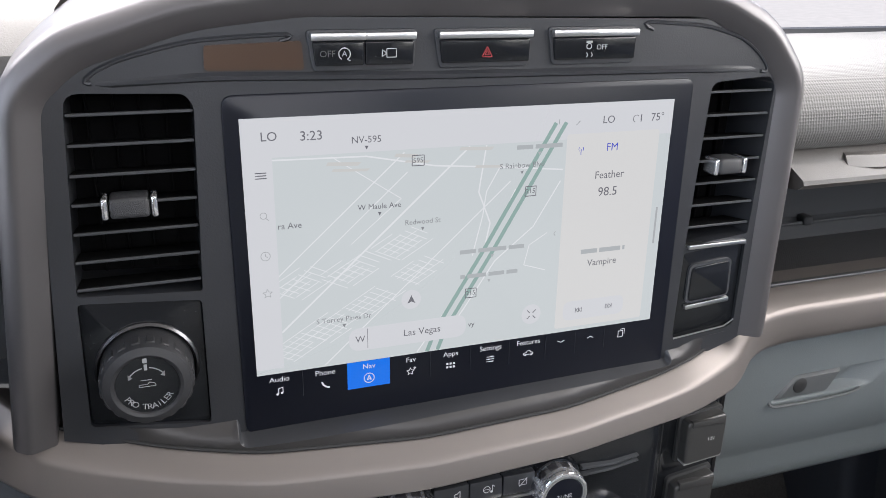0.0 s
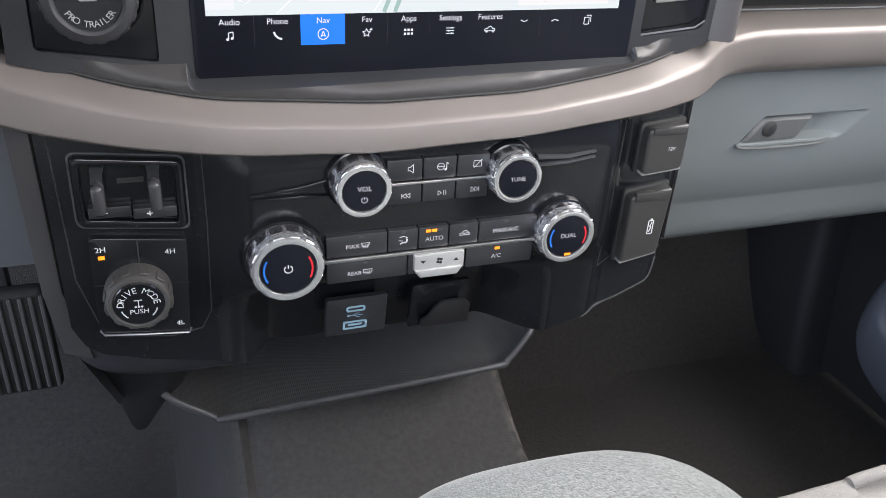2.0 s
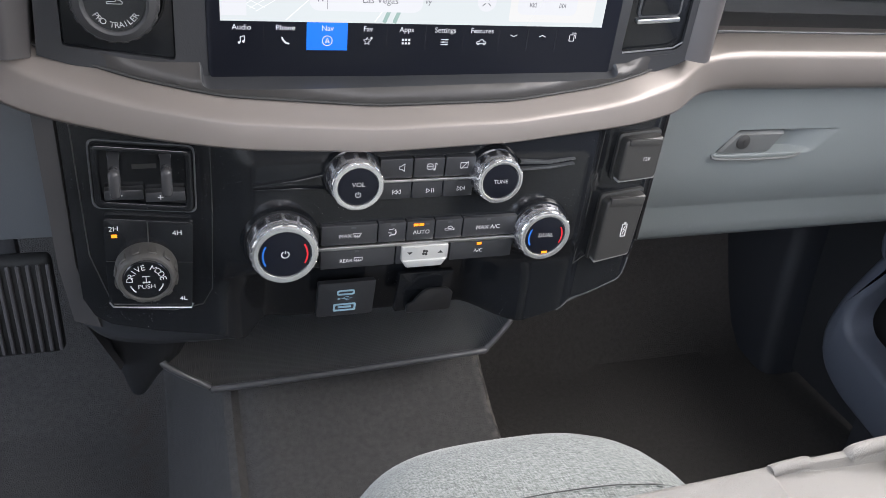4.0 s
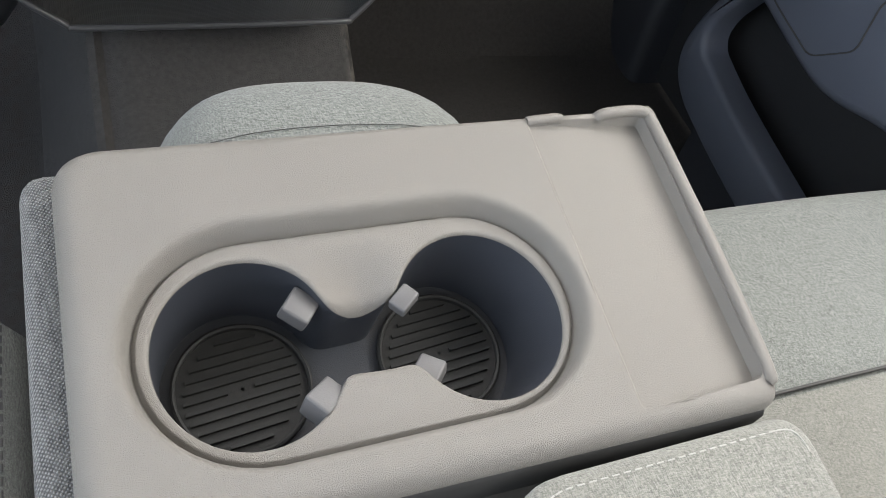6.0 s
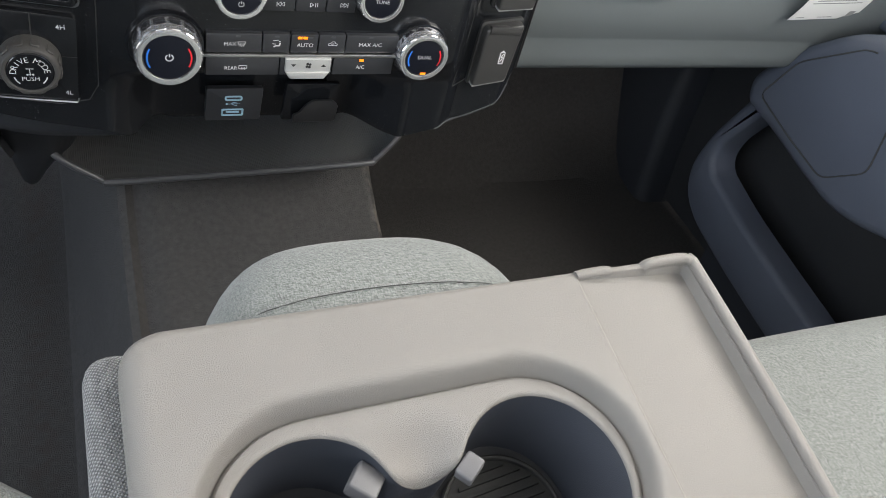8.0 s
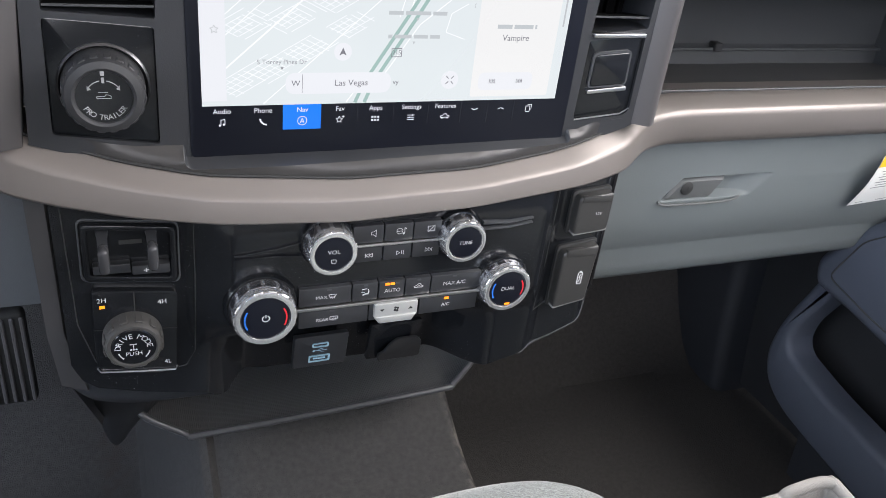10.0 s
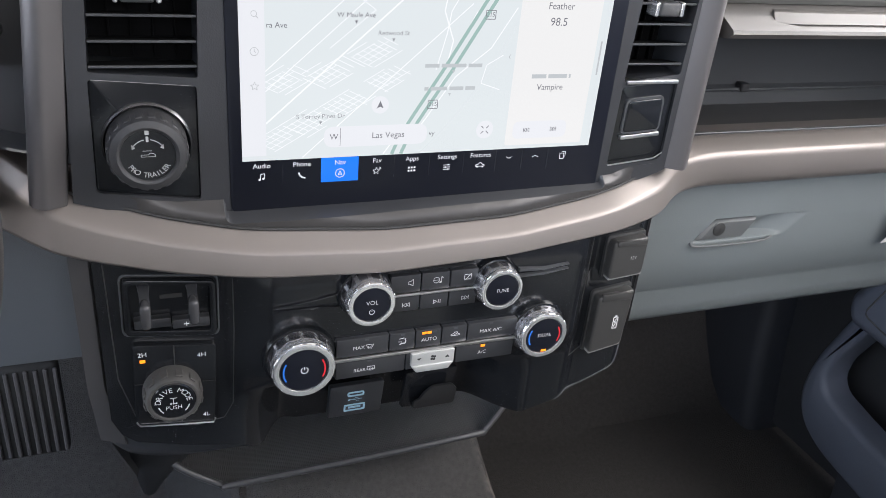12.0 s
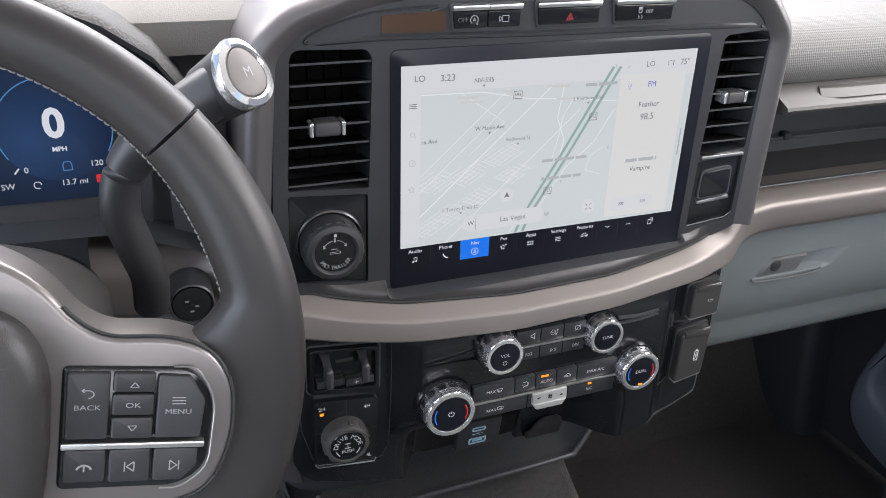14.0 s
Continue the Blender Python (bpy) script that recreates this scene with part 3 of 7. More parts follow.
# ---- air vents ----
def air_vent(outline, z0, step, count, tab, label):
    xa, xb = min(p[0] for p in outline), max(p[0] for p in outline)
    za, zb = min(p[1] for p in outline), max(p[1] for p in outline)
    v = thing("air_vent", ((xa + xb) / 2, 0.50, za), label, "air vent", "air vents")
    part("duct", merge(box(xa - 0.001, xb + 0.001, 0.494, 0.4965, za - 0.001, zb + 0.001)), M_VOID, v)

    def span(z):
        hits = []
        for (a, b), (c, d) in zip(outline, outline[1:] + outline[:1]):
            if (b - z) * (d - z) <= 0 and abs(b - d) > 1e-9:
                hits.append(a + (c - a) * (z - b) / (d - b))
        return min(hits), max(hits)

    for i in range(count):
        z = z0 - step * i
        a, b = span(z)
        # Slat body takes the shade black; a paler strip paints its lit front edge.
        rows = [[(x, y, z + dz) for y, dz in ((0.4555, 0.0002), (0.4558, 0.0010), (0.480, -0.0028), (0.480, -0.0044), (0.4558, -0.0008))] for x in (a + 0.0005, (a + b) / 2, b - 0.0005)]
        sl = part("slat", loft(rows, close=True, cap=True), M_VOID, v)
        part("edge", box(a + 0.0005, b - 0.0005, 0.4546, 0.4560, z - 0.0007, z + 0.0009, 0.0003, 1), M_SLAT, sl, "thin grey strip for the highlight on the slat's front edge")
    for i in range(4):
        x = xa + (xb - xa) * (i + 1) / 5
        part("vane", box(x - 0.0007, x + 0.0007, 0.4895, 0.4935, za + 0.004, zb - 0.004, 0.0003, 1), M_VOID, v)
    x0, x1, z1, z2 = tab
    t = part("tab", box(x0 + 0.0022, x1 - 0.0022, 0.4478, 0.465, z1, z2, 0.0022, 3), M_GRIP, v, "finely knurled grey tab")
    for s in (x0, x1):
        bm = box(s - 0.0016, s + 0.0016, 0.4480, 0.462, z1 - 0.0002, z2 + 0.0002, 0.0014, 3)
        part("end_cap", bm, M_CHROME, t, "bright chrome end cap")
    return v


# Near-zero black that puts the vent's inner shade into the colour.
M_VOID = mat("duct_shade_black", (0.003, 0.003, 0.0033), 0.8, spec=0.1)
M_SLAT = mat("satin_black_slat", (0.05, 0.052, 0.056), 0.36, var=0.1)
M_GRIP = mat("knurled_grey_plastic", (0.04, 0.04, 0.042), 0.5, var=0.1, bump=0.5, bump_scale=1500, kind="cells")
air_vent(VENT_L, 1.0850, 0.01535, 7, (0.0325, 0.0565, 1.0322, 1.0432), "tall black air vent with thin slats and a chrome-ended tab")
air_vent(VENT_R, 1.0825, 0.0151, 7, (0.4045, 0.4265, 1.0290, 1.0395), "narrow black air vent beside the screen with a chrome-ended tab")
part("vent_bar", box(0.392, 0.439, 0.4505, 0.458, 0.9772, 0.9805, 0.0008), M_SILVER, dash, "thin satin silver bar")


def knob_ribs(cx, cz_, r0, r1, y0, y1, n, width, taper=1.0, material=None, parent=None):
    """Small raised blocks round a knob, each a part of its own."""
    for i in range(n):
        a = 2 * math.pi * (i + 0.5) / n
        bm = box(-width / 2, width / 2, y0, y1, r0, r1, min(0.0006, width / 5), 1)
        for v in bm.verts:
            x, z = v.co.x, v.co.z
            if v.co.y < (y0 + y1) / 2:
                z = r0 + (z - r0) * taper
            v.co.x, v.co.z = cx + x * math.cos(a) + z * math.sin(a), cz_ - x * math.sin(a) + z * math.cos(a)
        part("grip_block", bm, material, parent)


def disc(cx, cz_, r, y, n=40):
    return flat([(cx + r * math.cos(2 * math.pi * i / n), cz_ + r * math.sin(2 * math.pi * i / n)) for i in range(n)], y)


# trailer knob
trl = thing("trailer_knob_panel", (0.043, 0.46, 0.905), "black square panel with a round dark trailer steering knob", "dash control")
part("backing", plate(TRL, 0.4555, 0.47, 0.001), M_PANEL, trl)
part("bezel_ring", lathe([(0.0275, 0.457), (0.0275, 0.4535), (0.0262, 0.452), (0.0252, 0.4535), (0.0252, 0.457)], 0.0435, 0.9435, 56, False), M_DARKCHROME := mat("dark_chrome", (0.13, 0.13, 0.135), 0.3, metal=1.0), trl)
kn = part("knob", lathe([(0.0248, 0.456), (0.0246, 0.447), (0.0238, 0.4375), (0.0225, 0.4345), (0.0185, 0.4330), (0.0168, 0.4338), (0.0163, 0.4352), (0.0, 0.4352)], 0.0432, 0.943, 56, False), M_GRIPDARK := mat("dark_soft_touch", (0.028, 0.028, 0.03), 0.5, bump=0.3, bump_scale=900), trl)
knob_ribs(0.0432, 0.943, 0.0228, 0.0246, 0.4372, 0.4455, 20, 0.0046, 0.97, M_GRIPDARK, kn)
kc = (0.0432, 0.9405)
part("face", disc(kc[0], 0.943, 0.0163, 0.4350), M_PANEL, kn, "glossy black knob face")
part("lettering", merge(arc_text("PRO TRAILER", 0.0432, 0.943, 0.0130, 214, 326, 0.0049, 0.4347),
                        arc_line(0.0432, 0.943, 0.0105, 30, 80, 0.0006, 0.4347), arc_line(0.0432, 0.943, 0.0105, 100, 150, 0.0006, 0.4347),
                        flat(rect(0.0424, 0.0440, 0.952, 0.9555), 0.4347), flat(rect(0.0420, 0.0444, 0.9572, 0.9600, 0.0006), 0.4328),
                        flat([(0.0525, 0.9505), (0.0525, 0.9472), (0.0503, 0.9482)], 0.4347), flat([(0.0339, 0.9505), (0.0339, 0.9472), (0.0361, 0.9482)], 0.4347),
                        line([(0.040, 0.9462), (0.0455, 0.9462)], 0.0004, 0.4347), line([(0.0390, 0.9423), (0.0390, 0.9436), (0.0434, 0.9436), (0.0441, 0.9447), (0.0461, 0.9444), (0.0473, 0.9435), (0.0473, 0.9423), (0.0390, 0.9423)], 0.0004, 0.4347)), M_DIMWHITE := mat("grey_white_print", (0.33, 0.33, 0.33), 0.6, var=0.03), kn)

# switch under the right vent
rsw = thing("dash_switch", (0.415, 0.46, 0.909), "black blank rocker switch with a thin silver lower edge", "switch")
part("backing", plate(RSW, 0.4555, 0.47, 0.001), M_PANEL, rsw)
part("key", plate(rounded([(0.398, 0.9375), (0.4305, 0.9395), (0.4295, 0.9655), (0.3985, 0.9630)], 0.0035), 0.4525, 0.458, 0.0012), M_PANEL, rsw)
part("key_rim", ring(rounded([(0.3962, 0.9362), (0.4322, 0.9382), (0.4312, 0.9672), (0.3967, 0.9647)], 0.0045), rounded([(0.398, 0.9378), (0.4305, 0.9398), (0.4295, 0.9652), (0.3985, 0.9627)], 0.0035), 0.4535, 0.457), M_SLAT, rsw)
part("silver_edge", plate(rounded([(0.3965, 0.9315), (0.4325, 0.934), (0.4325, 0.9375), (0.3965, 0.935)], 0.0012), 0.4525, 0.457, 0.0006), M_SILVER, rsw)
part("lower_lip", line([(0.3895, 0.9105), (0.432, 0.9145), (0.4395, 0.919)], 0.0014, 0.4528), M_SILVER, rsw)


M_DULLRED = mat("dull_red_print", (0.32, 0.02, 0.025), 0.5, var=0.03)
# switches over the screen
def top_switch(x0, x1, split, marks, label):
    s = thing("dash_switch", ((x0 + x1) / 2, 0.46, 1.104), label, "switch", "switches over the screen")
    part("housing", plate(rounded([(x0 + 0.003, 1.1030), (x1 - 0.0015, 1.1030), (x1, 1.1245), (x0 - 0.0005, 1.1245)], 0.003), 0.4520, 0.462, 0.001), M_BLACK, s)
    cuts = [x0] + ([split] if split else []) + [x1]
    for i, (a, b) in enumerate(zip(cuts, cuts[1:])):
        l0 = a + (0.0042 if i == 0 else 0.0005)
        r0 = b - (0.0024 if i == len(cuts) - 2 else 0.0005)
        k = part("key", plate(rounded([(l0, 1.1060), (r0, 1.1060), (r0 + 0.0004, 1.1185), (l0 - 0.0015 * (i == 0), 1.1185)], 0.001), 0.4500, 0.455, 0.0008), M_PANEL, s)
        part("silver_strip", box(l0 - 0.0025 * (i == 0), r0 + 0.0012, 0.4478, 0.456, 1.1192, 1.1232, 0.0007), M_SILVER, k, "satin silver strip")
    for bm, m in marks:
        part("symbol", bm, m, s)
    return s


YS = 0.4497
top_switch(0.139, 0.199, 0.1695, [(merge(text("OFF", 0.1495, 1.1122, 0.0048, YS)), M_DIM),
           (merge(arc_line(0.1585, 1.1122, 0.0031, -60, 240, 0.0006, YS), text("A", 0.1585, 1.1122, 0.0042, YS), line([(0.160, 1.1095), (0.1615, 1.1085)], 0.0006, YS),
                  line([(0.1815, 1.1100), (0.1868, 1.1100), (0.1868, 1.1145), (0.1815, 1.1145), (0.1815, 1.1100)], 0.0005, YS),
                  line([(0.1815, 1.1122), (0.1790, 1.1140), (0.1790, 1.1104), (0.1815, 1.1122)], 0.0005, YS)), M_DIMWHITE)], "black double switch with silver tops and white symbols")
top_switch(0.209, 0.268, None, [(merge(line([(0.2365, 1.1090), (0.2425, 1.1090), (0.2395, 1.1145), (0.2365, 1.1090)], 0.0006, YS), line([(0.2382, 1.1101), (0.2408, 1.1101), (0.2395, 1.1126), (0.2382, 1.1101)], 0.0005, YS)), M_DULLRED)],
           "black hazard warning switch with a red triangle and silver top")
top_switch(0.278, 0.337, None, [(merge(text("OFF", 0.312, 1.1128, 0.0042, YS), arc_line(0.3035, 1.1135, 0.0016, 0, 360, 0.0006, YS, 10), line([(0.3015, 1.1160), (0.3055, 1.1160)], 0.0012, YS),
           line([(0.302, 1.110), (0.303, 1.1085), (0.3022, 1.1075)], 0.0006, YS), line([(0.305, 1.110), (0.306, 1.1085), (0.3052, 1.1075)], 0.0006, YS)), M_DIMWHITE)], "black traction control switch with silver top")
part("indicator_lens", plate(rounded([(0.087, 1.1052), (0.1375, 1.1042), (0.1365, 1.1190), (0.0875, 1.1175)], 0.002), 0.4526, 0.458), M_LENS, dash, "smoked amber indicator lens")

# ---- touchscreen ----
ts = thing("touchscreen", (0.2375, 0.46, 0.885), "large lit touchscreen showing a pale street map and radio panel", "touchscreen")
part("glass", plate(rect(0.0935, 0.3815, 0.8905, 1.0925, 0.007), 0.4525, 0.46, 0.0012), M_GLASS, ts)


FOOT_TOP = [(0.018, 0.9115), (0.030, 0.9080), (0.045, 0.9045), (0.06, 0.9025), (0.08, 0.9020), (0.395, 0.9025), (0.410, 0.9080), (0.436, 0.9100), (0.449, 0.9130)]


def band_top(x):
    """Depth and height of the band's upper edge."""
    near = [band_row(x + d)[1] for d in (-0.012, -0.006, 0.0, 0.006, 0.012)]
    return sum(r[1] for r in near) / 5 - 0.006, sum(r[2] for r in near) / 5


def apron_y(x, z):
    """The fascia's foot, swelling forward to meet the band."""
    y, zb = band_top(x)
    top = max(lerp(FOOT_TOP, x) + 0.0005, 0.9025)
    return 0.4532 + (y + 0.0016 - 0.4532) * smooth(top, min(zb + 0.006, top - 0.003), z)


TUB = rounded([(0.0885, 0.9020), (0.0885, 0.8880), (0.3865, 0.8930), (0.3865, 0.9020)], [0, 0.0085, 0.0085, 0], 8)
TUB = TUB[:10] + [(0.0985 + 0.278 * i / 30, 0.88817 + 0.00466 * i / 30) for i in range(31)] + TUB[10:]
part("screen_ledge", loft([[(x, apron_y(x, z), z) for x, z in TUB], [(x + (0.0005 if x < 0.2 else -0.0005), apron_y(x, z) + 0.0008, z + 0.0004) for x, z in TUB],
                           [(min(max(x, 0.0905), 0.3845), 0.4542, max(z + 0.0035, 0.8935)) for x, z in TUB]]), M_FASCIA, ts, "charcoal ledge under the screen", angle=50)


def fill_front(loop, level, step):
    """A sheet over a closed row of (x, z), at the depth level(x, z)."""
    bm = bmesh.new()
    fill_between(bm, [bm.verts.new((a, b, level(a, b))) for a, b in loop], [], level, step)
    for v in bm.verts:
        v.co.y, v.co.z = v.co.z, v.co.y
    return bm


LOWER = [(x, band_top(x)[1] + 0.0012) for x in [0.018 + 0.431 * i / 80 for i in range(81)]]
part("fascia_foot", fill_front(LOWER + FOOT_TOP[:-5:-1] + TUB[::-1] + FOOT_TOP[4::-1], apron_y, 0.004), M_APRON := mat("satin_umber_plastic", (0.048, 0.045, 0.044), 0.38, metal=0.25, var=0.1, bump=0.05, bump_scale=1500), dash, "satin dark grey foot of the fascia", angle=60)



def ui(name, col, gain=1.0):
    m = bpy.data.materials.new(name)
    m.use_nodes = True
    b = m.node_tree.nodes["Principled BSDF"]
    b.inputs["Base Color"].default_value = (0.01, 0.01, 0.01, 1)
    b.inputs["Roughness"].default_value, b.inputs["Specular IOR Level"].default_value = 0.12, 0.35
    b.inputs["Emission Color"].default_value, b.inputs["Emission Strength"].default_value = (*col, 1), UI_GAIN * gain
    return m


U_MAP, U_TOP, U_PANEL = ui("lit_map_ground", (0.70, 0.75, 0.738)), ui("lit_pale_grey", (0.77, 0.785, 0.79)), ui("lit_cream_panel", (0.80, 0.80, 0.765))
U_ROAD, U_HWY, U_TXT = ui("lit_road_white", (0.88, 0.90, 0.895)), ui("lit_highway_green", (0.33, 0.48, 0.43)), ui("lit_dark_grey", (0.19, 0.19, 0.21))
U_MIDTXT = ui("lit_text_grey", (0.30, 0.31, 0.32))
U_SOFT, U_BLUE, U_WHITE, U_FM = ui("lit_mid_grey", (0.48, 0.5, 0.5)), ui("lit_nav_blue", (0.004, 0.2, 0.95)), ui("lit_white", (0.78, 0.8, 0.84)), ui("lit_violet_blue", (0.10, 0.12, 0.62))
U_BLACK, U_BLOCK = ui("lit_black", (0.006, 0.008, 0.014)), ui("lit_tan_block", (0.70, 0.70, 0.66))
Y0 = 0.4523
SX0, SX1, SZ0, SZ1 = 0.1020, 0.3680, 0.9290, 1.0800
part("map", flat([(SX0, SZ0), (SX1, SZ0), (SX1, SZ1), (SX0, SZ1)], Y0), U_MAP, ts, "pale green street map")


def clip_line(pts, x0, x1, z0, z1):
    """The stretches of a run of (x, z) points inside a box."""
    out = []
    for (a, b), (c, d) in zip(pts, pts[1:]):
        t0, t1 = 0.0, 1.0
        for p, q in ((a - c, a - x0), (c - a, x1 - a), (b - d, b - z0), (d - b, z1 - b)):
            if abs(p) < 1e-12:
                if q < 0:
                    t0, t1 = 1, 0
            elif p < 0:
                t0 = max(t0, q / p)
            else:
                t1 = min(t1, q / p)
        if t0 < t1:
            out.append([(a + (c - a) * t0, b + (d - b) * t0), (a + (c - a) * t1, b + (d - b) * t1)])
    return out


rng = random.Random(7)
streets = []
MX0, MX1 = 0.118, 0.293
cu, cv = Vector((0.86, 0.51)), Vector((0.90, -0.43))


def street(x, z, d, ln, w):
    for seg in clip_line([(x, z), (x + d.x * ln, z + d.y * ln)], MX0, MX1, SZ0 + 0.001, 1.058):
        streets.append(line(seg, w, Y0 - 0.0001))


for x, z, ln, w in ((0.118, 0.955, 0.155, 0.0011), (0.14, 0.928, 0.16, 0.0007), (0.118, 0.99, 0.1, 0.0007), (0.105, 0.965, 0.12, 0.0006)):
    street(x, z, Vector((0.74, 0.67)), ln, w)
for cx_, cz_, n, m in ((0.135, 0.985, 7, 6), (0.165, 0.990, 8, 6), (0.195, 1.003, 7, 6), (0.150, 0.955, 6, 6), (0.130, 0.945, 6, 5), (0.175, 0.968, 6, 5), (0.205, 0.985, 6, 5)):
    for i in range(n):
        o = Vector((cx_, cz_)) + cu * (i - n / 2) * 0.0042
        street(o.x - cv.x * 0.009, o.y - cv.y * 0.009, cv, 0.018 * rng.uniform(0.6, 1.0), 0.00045)
    for i in range(m):
        o = Vector((cx_, cz_)) + cv * (i - m / 2) * 0.0042
        street(o.x - cu.x * 0.014, o.y - cu.y * 0.014, cu, 0.028 * rng.uniform(0.5, 1.0), 0.00045)
for pts, w in (([(0.118, 1.057), (0.17, 1.056), (0.21, 1.048), (0.255, 1.044), (0.293, 1.040)], 0.0009), ([(0.242, 1.058), (0.238, 1.03), (0.246, 1.01), (0.243, 0.995)], 0.0009), ([(0.252, 1.046), (0.243, 1.03), (0.241, 1.015), (0.235, 0.99)], 0.0007),
               ([(0.292, 1.033), (0.275, 1.005), (0.25, 0.985), (0.23, 0.955), (0.212, 0.93)], 0.0008), ([(0.20, 0.93), (0.225, 0.965), (0.25, 1.005), (0.262, 1.03)], 0.0008), ([(0.285, 1.0), (0.273, 0.993), (0.27, 0.98), (0.285, 0.975)], 0.0006), ([(0.15, 1.057), (0.19, 1.03), (0.16, 1.005)], 0.0005)):
    for seg in clip_line(pts, MX0, MX1, SZ0 + 0.001, 1.058):
        streets.append(line(seg, w, Y0 - 0.0001))
part("street_grid", merge(*streets), U_ROAD, ts)
hw = []
for off in (-0.0034, 0.0034):
    for seg in clip_line([(0.200 + off, 0.905), (0.2155 + off, 0.944), (0.2440 + off, 0.990), (0.290 + off, 1.069)], MX0, 0.2945, SZ0 + 0.0005, 1.070):
        hw.append(line(seg, 0.0026, Y0 - 0.0002))
part("highway", merge(*hw), U_HWY, ts)
for a, b, w, h in ((0.147, 1.052, 0.018, 0.002), (0.15, 1.0485, 0.02, 0.0015), (0.186, 1.0545, 0.012, 0.002), (0.192, 1.051, 0.014, 0.0012), (0.235, 1.045, 0.016, 0.0015), (0.225, 1.056, 0.02, 0.002)):
    part("map_block", flat([(a, b), (a + w, b - 0.001), (a + w + 0.002, b + h - 0.001), (a + 0.001, b + h)], Y0 - 0.00015), U_BLOCK, ts)
part("status_bar", flat([(SX0, 1.0585), (SX1, 1.0585), (SX1, SZ1), (SX0, SZ1)], Y0 - 0.00018), U_TOP, ts)
part("side_bar", flat([(SX0, 0.9325), (MX0, 0.9325), (MX0, 1.0585), (SX0, 1.0585)], Y0 - 0.00018), U_TOP, ts)
part("radio_panel", flat(rect(0.2945, 0.3595, 0.932, 1.0615, 0.002), Y0 - 0.0003), U_PANEL, ts, "cream radio panel")
part("city_pill", flat(rect(0.157, 0.232, 0.9365, 0.9515, 0.0072, 6), Y0 - 0.0003), U_TOP, ts)
part("round_key", disc(0.2770, 0.9452, 0.0068, Y0 - 0.0003), U_TOP, ts)
part("round_key", disc(0.1960, 0.9660, 0.0062, Y0 - 0.0003), U_TOP, ts)
part("radio_keys", flat(rect(0.300, 0.3450, 0.937, 0.9505, 0.005, 5), Y0 - 0.0004), U_TOP, ts)
YT = Y0 - 0.0005


def shield(x, z):
    return line([(x - 0.0036, z - 0.003), (x + 0.0036, z - 0.003), (x + 0.0036, z + 0.003), (x - 0.0036, z + 0.003), (x - 0.0036, z - 0.003)], 0.0005, YT)


def words(x, z, n, h, w=None):
    """Plain bars in place of lettering: n word lengths."""
    out, a = [], x - (sum(n) + 0.0016 * (len(n) - 1)) / 2
    for k in n:
        out.append(flat(rect(a, a + k, z - h / 2, z + h / 2), YT))
        a += k + 0.0016
    return merge(*out)


tri = lambda x, z, s=0.0011: flat([(x - s, z + s), (x + s, z + s), (x, z - s)], YT)  # noqa: E731
for word, x, z, h in (("NV-595", 0.170, 1.0655, 0.0054), ("S Rainbow Blvd", 0.2655, 1.0445, 0.0047), ("W Maule Ave", 0.1770, 1.0265, 0.0046), ("Redwood St", 0.2030, 1.0150, 0.0044), ("S Torrey Pines Dr", 0.1545, 0.9590, 0.0045)):
    part("street_name", merge(text(word, x, z, h, YT), tri(x, z - 0.0045)), U_TXT if z > 1.06 or 1.02 < z < 1.04 else U_MIDTXT, ts)
for word, x, z, h in (("ra Ave", 0.1255, 1.0195, 0.0050), ("vy", 0.2355, 0.9440, 0.005)):
    part("street_name", text(word, x, z, h, YT), U_TXT, ts)
for x, z in ((0.2, 1.0518), (0.2718, 1.028), (0.2345, 0.9655)):
    part("road_shield", merge(text("595" if x == 0.2 else "215", x, z, 0.0042, YT), shield(x, z)), U_TXT, ts)
for x, z, n in ((0.2765, 1.0555, (0.0105, 0.0180)), (0.2480, 0.9930, (0.0105, 0.0185, 0.0105)), (0.2465, 0.9768, (0.003, 0.0125, 0.0105, 0.0075))):
    part("word_bar", merge(words(x, z, n, 0.0026), tri(x, z - 0.0045)), U_BAR if x < 0.27 else (U_BAR := ui("lit_bar_grey", (0.50, 0.53, 0.53))), ts)
for word, x, z, h in (("LO", 0.1168, 1.0698, 0.0070), ("3:23", 0.1395, 1.0692, 0.0074), ("LO", 0.3222, 1.0692, 0.0066), ("75°", 0.3568, 1.0692, 0.0070), ("98.5", 0.3255, 1.0235, 0.0082), ("Feather", 0.3258, 1.0345, 0.0068), ("Vampire", 0.3258, 0.9762, 0.0064), ("W", 0.1640, 0.9440, 0.0058), ("Las Vegas", 0.2030, 0.9440, 0.0062)):
    part("lettering", text(word, x, z, h, YT), U_TXT, ts)
part("word_bar", words(0.3258, 0.9845, (0.0118, 0.0155, 0.0016), 0.0030), U_BAR, ts)
part("arrow_mark", flat([(0.1960, 0.9690), (0.1985, 0.9635), (0.1960, 0.9648), (0.1935, 0.9635)], YT), U_TXT, ts)


def skip(x, z, s, d):
    return merge(line([(x, z + s), (x + d * s * 1.3, z), (x, z - s), (x, z + s)], 0.0004, YT), line([(x + d * s * 1.3, z + s), (x + d * s * 2.6, z), (x + d * s * 1.3, z - s), (x + d * s * 1.3, z + s)], 0.0004, YT), line([(x + d * s * 2.8, z + s), (x + d * s * 2.8, z - s)], 0.0005, YT))


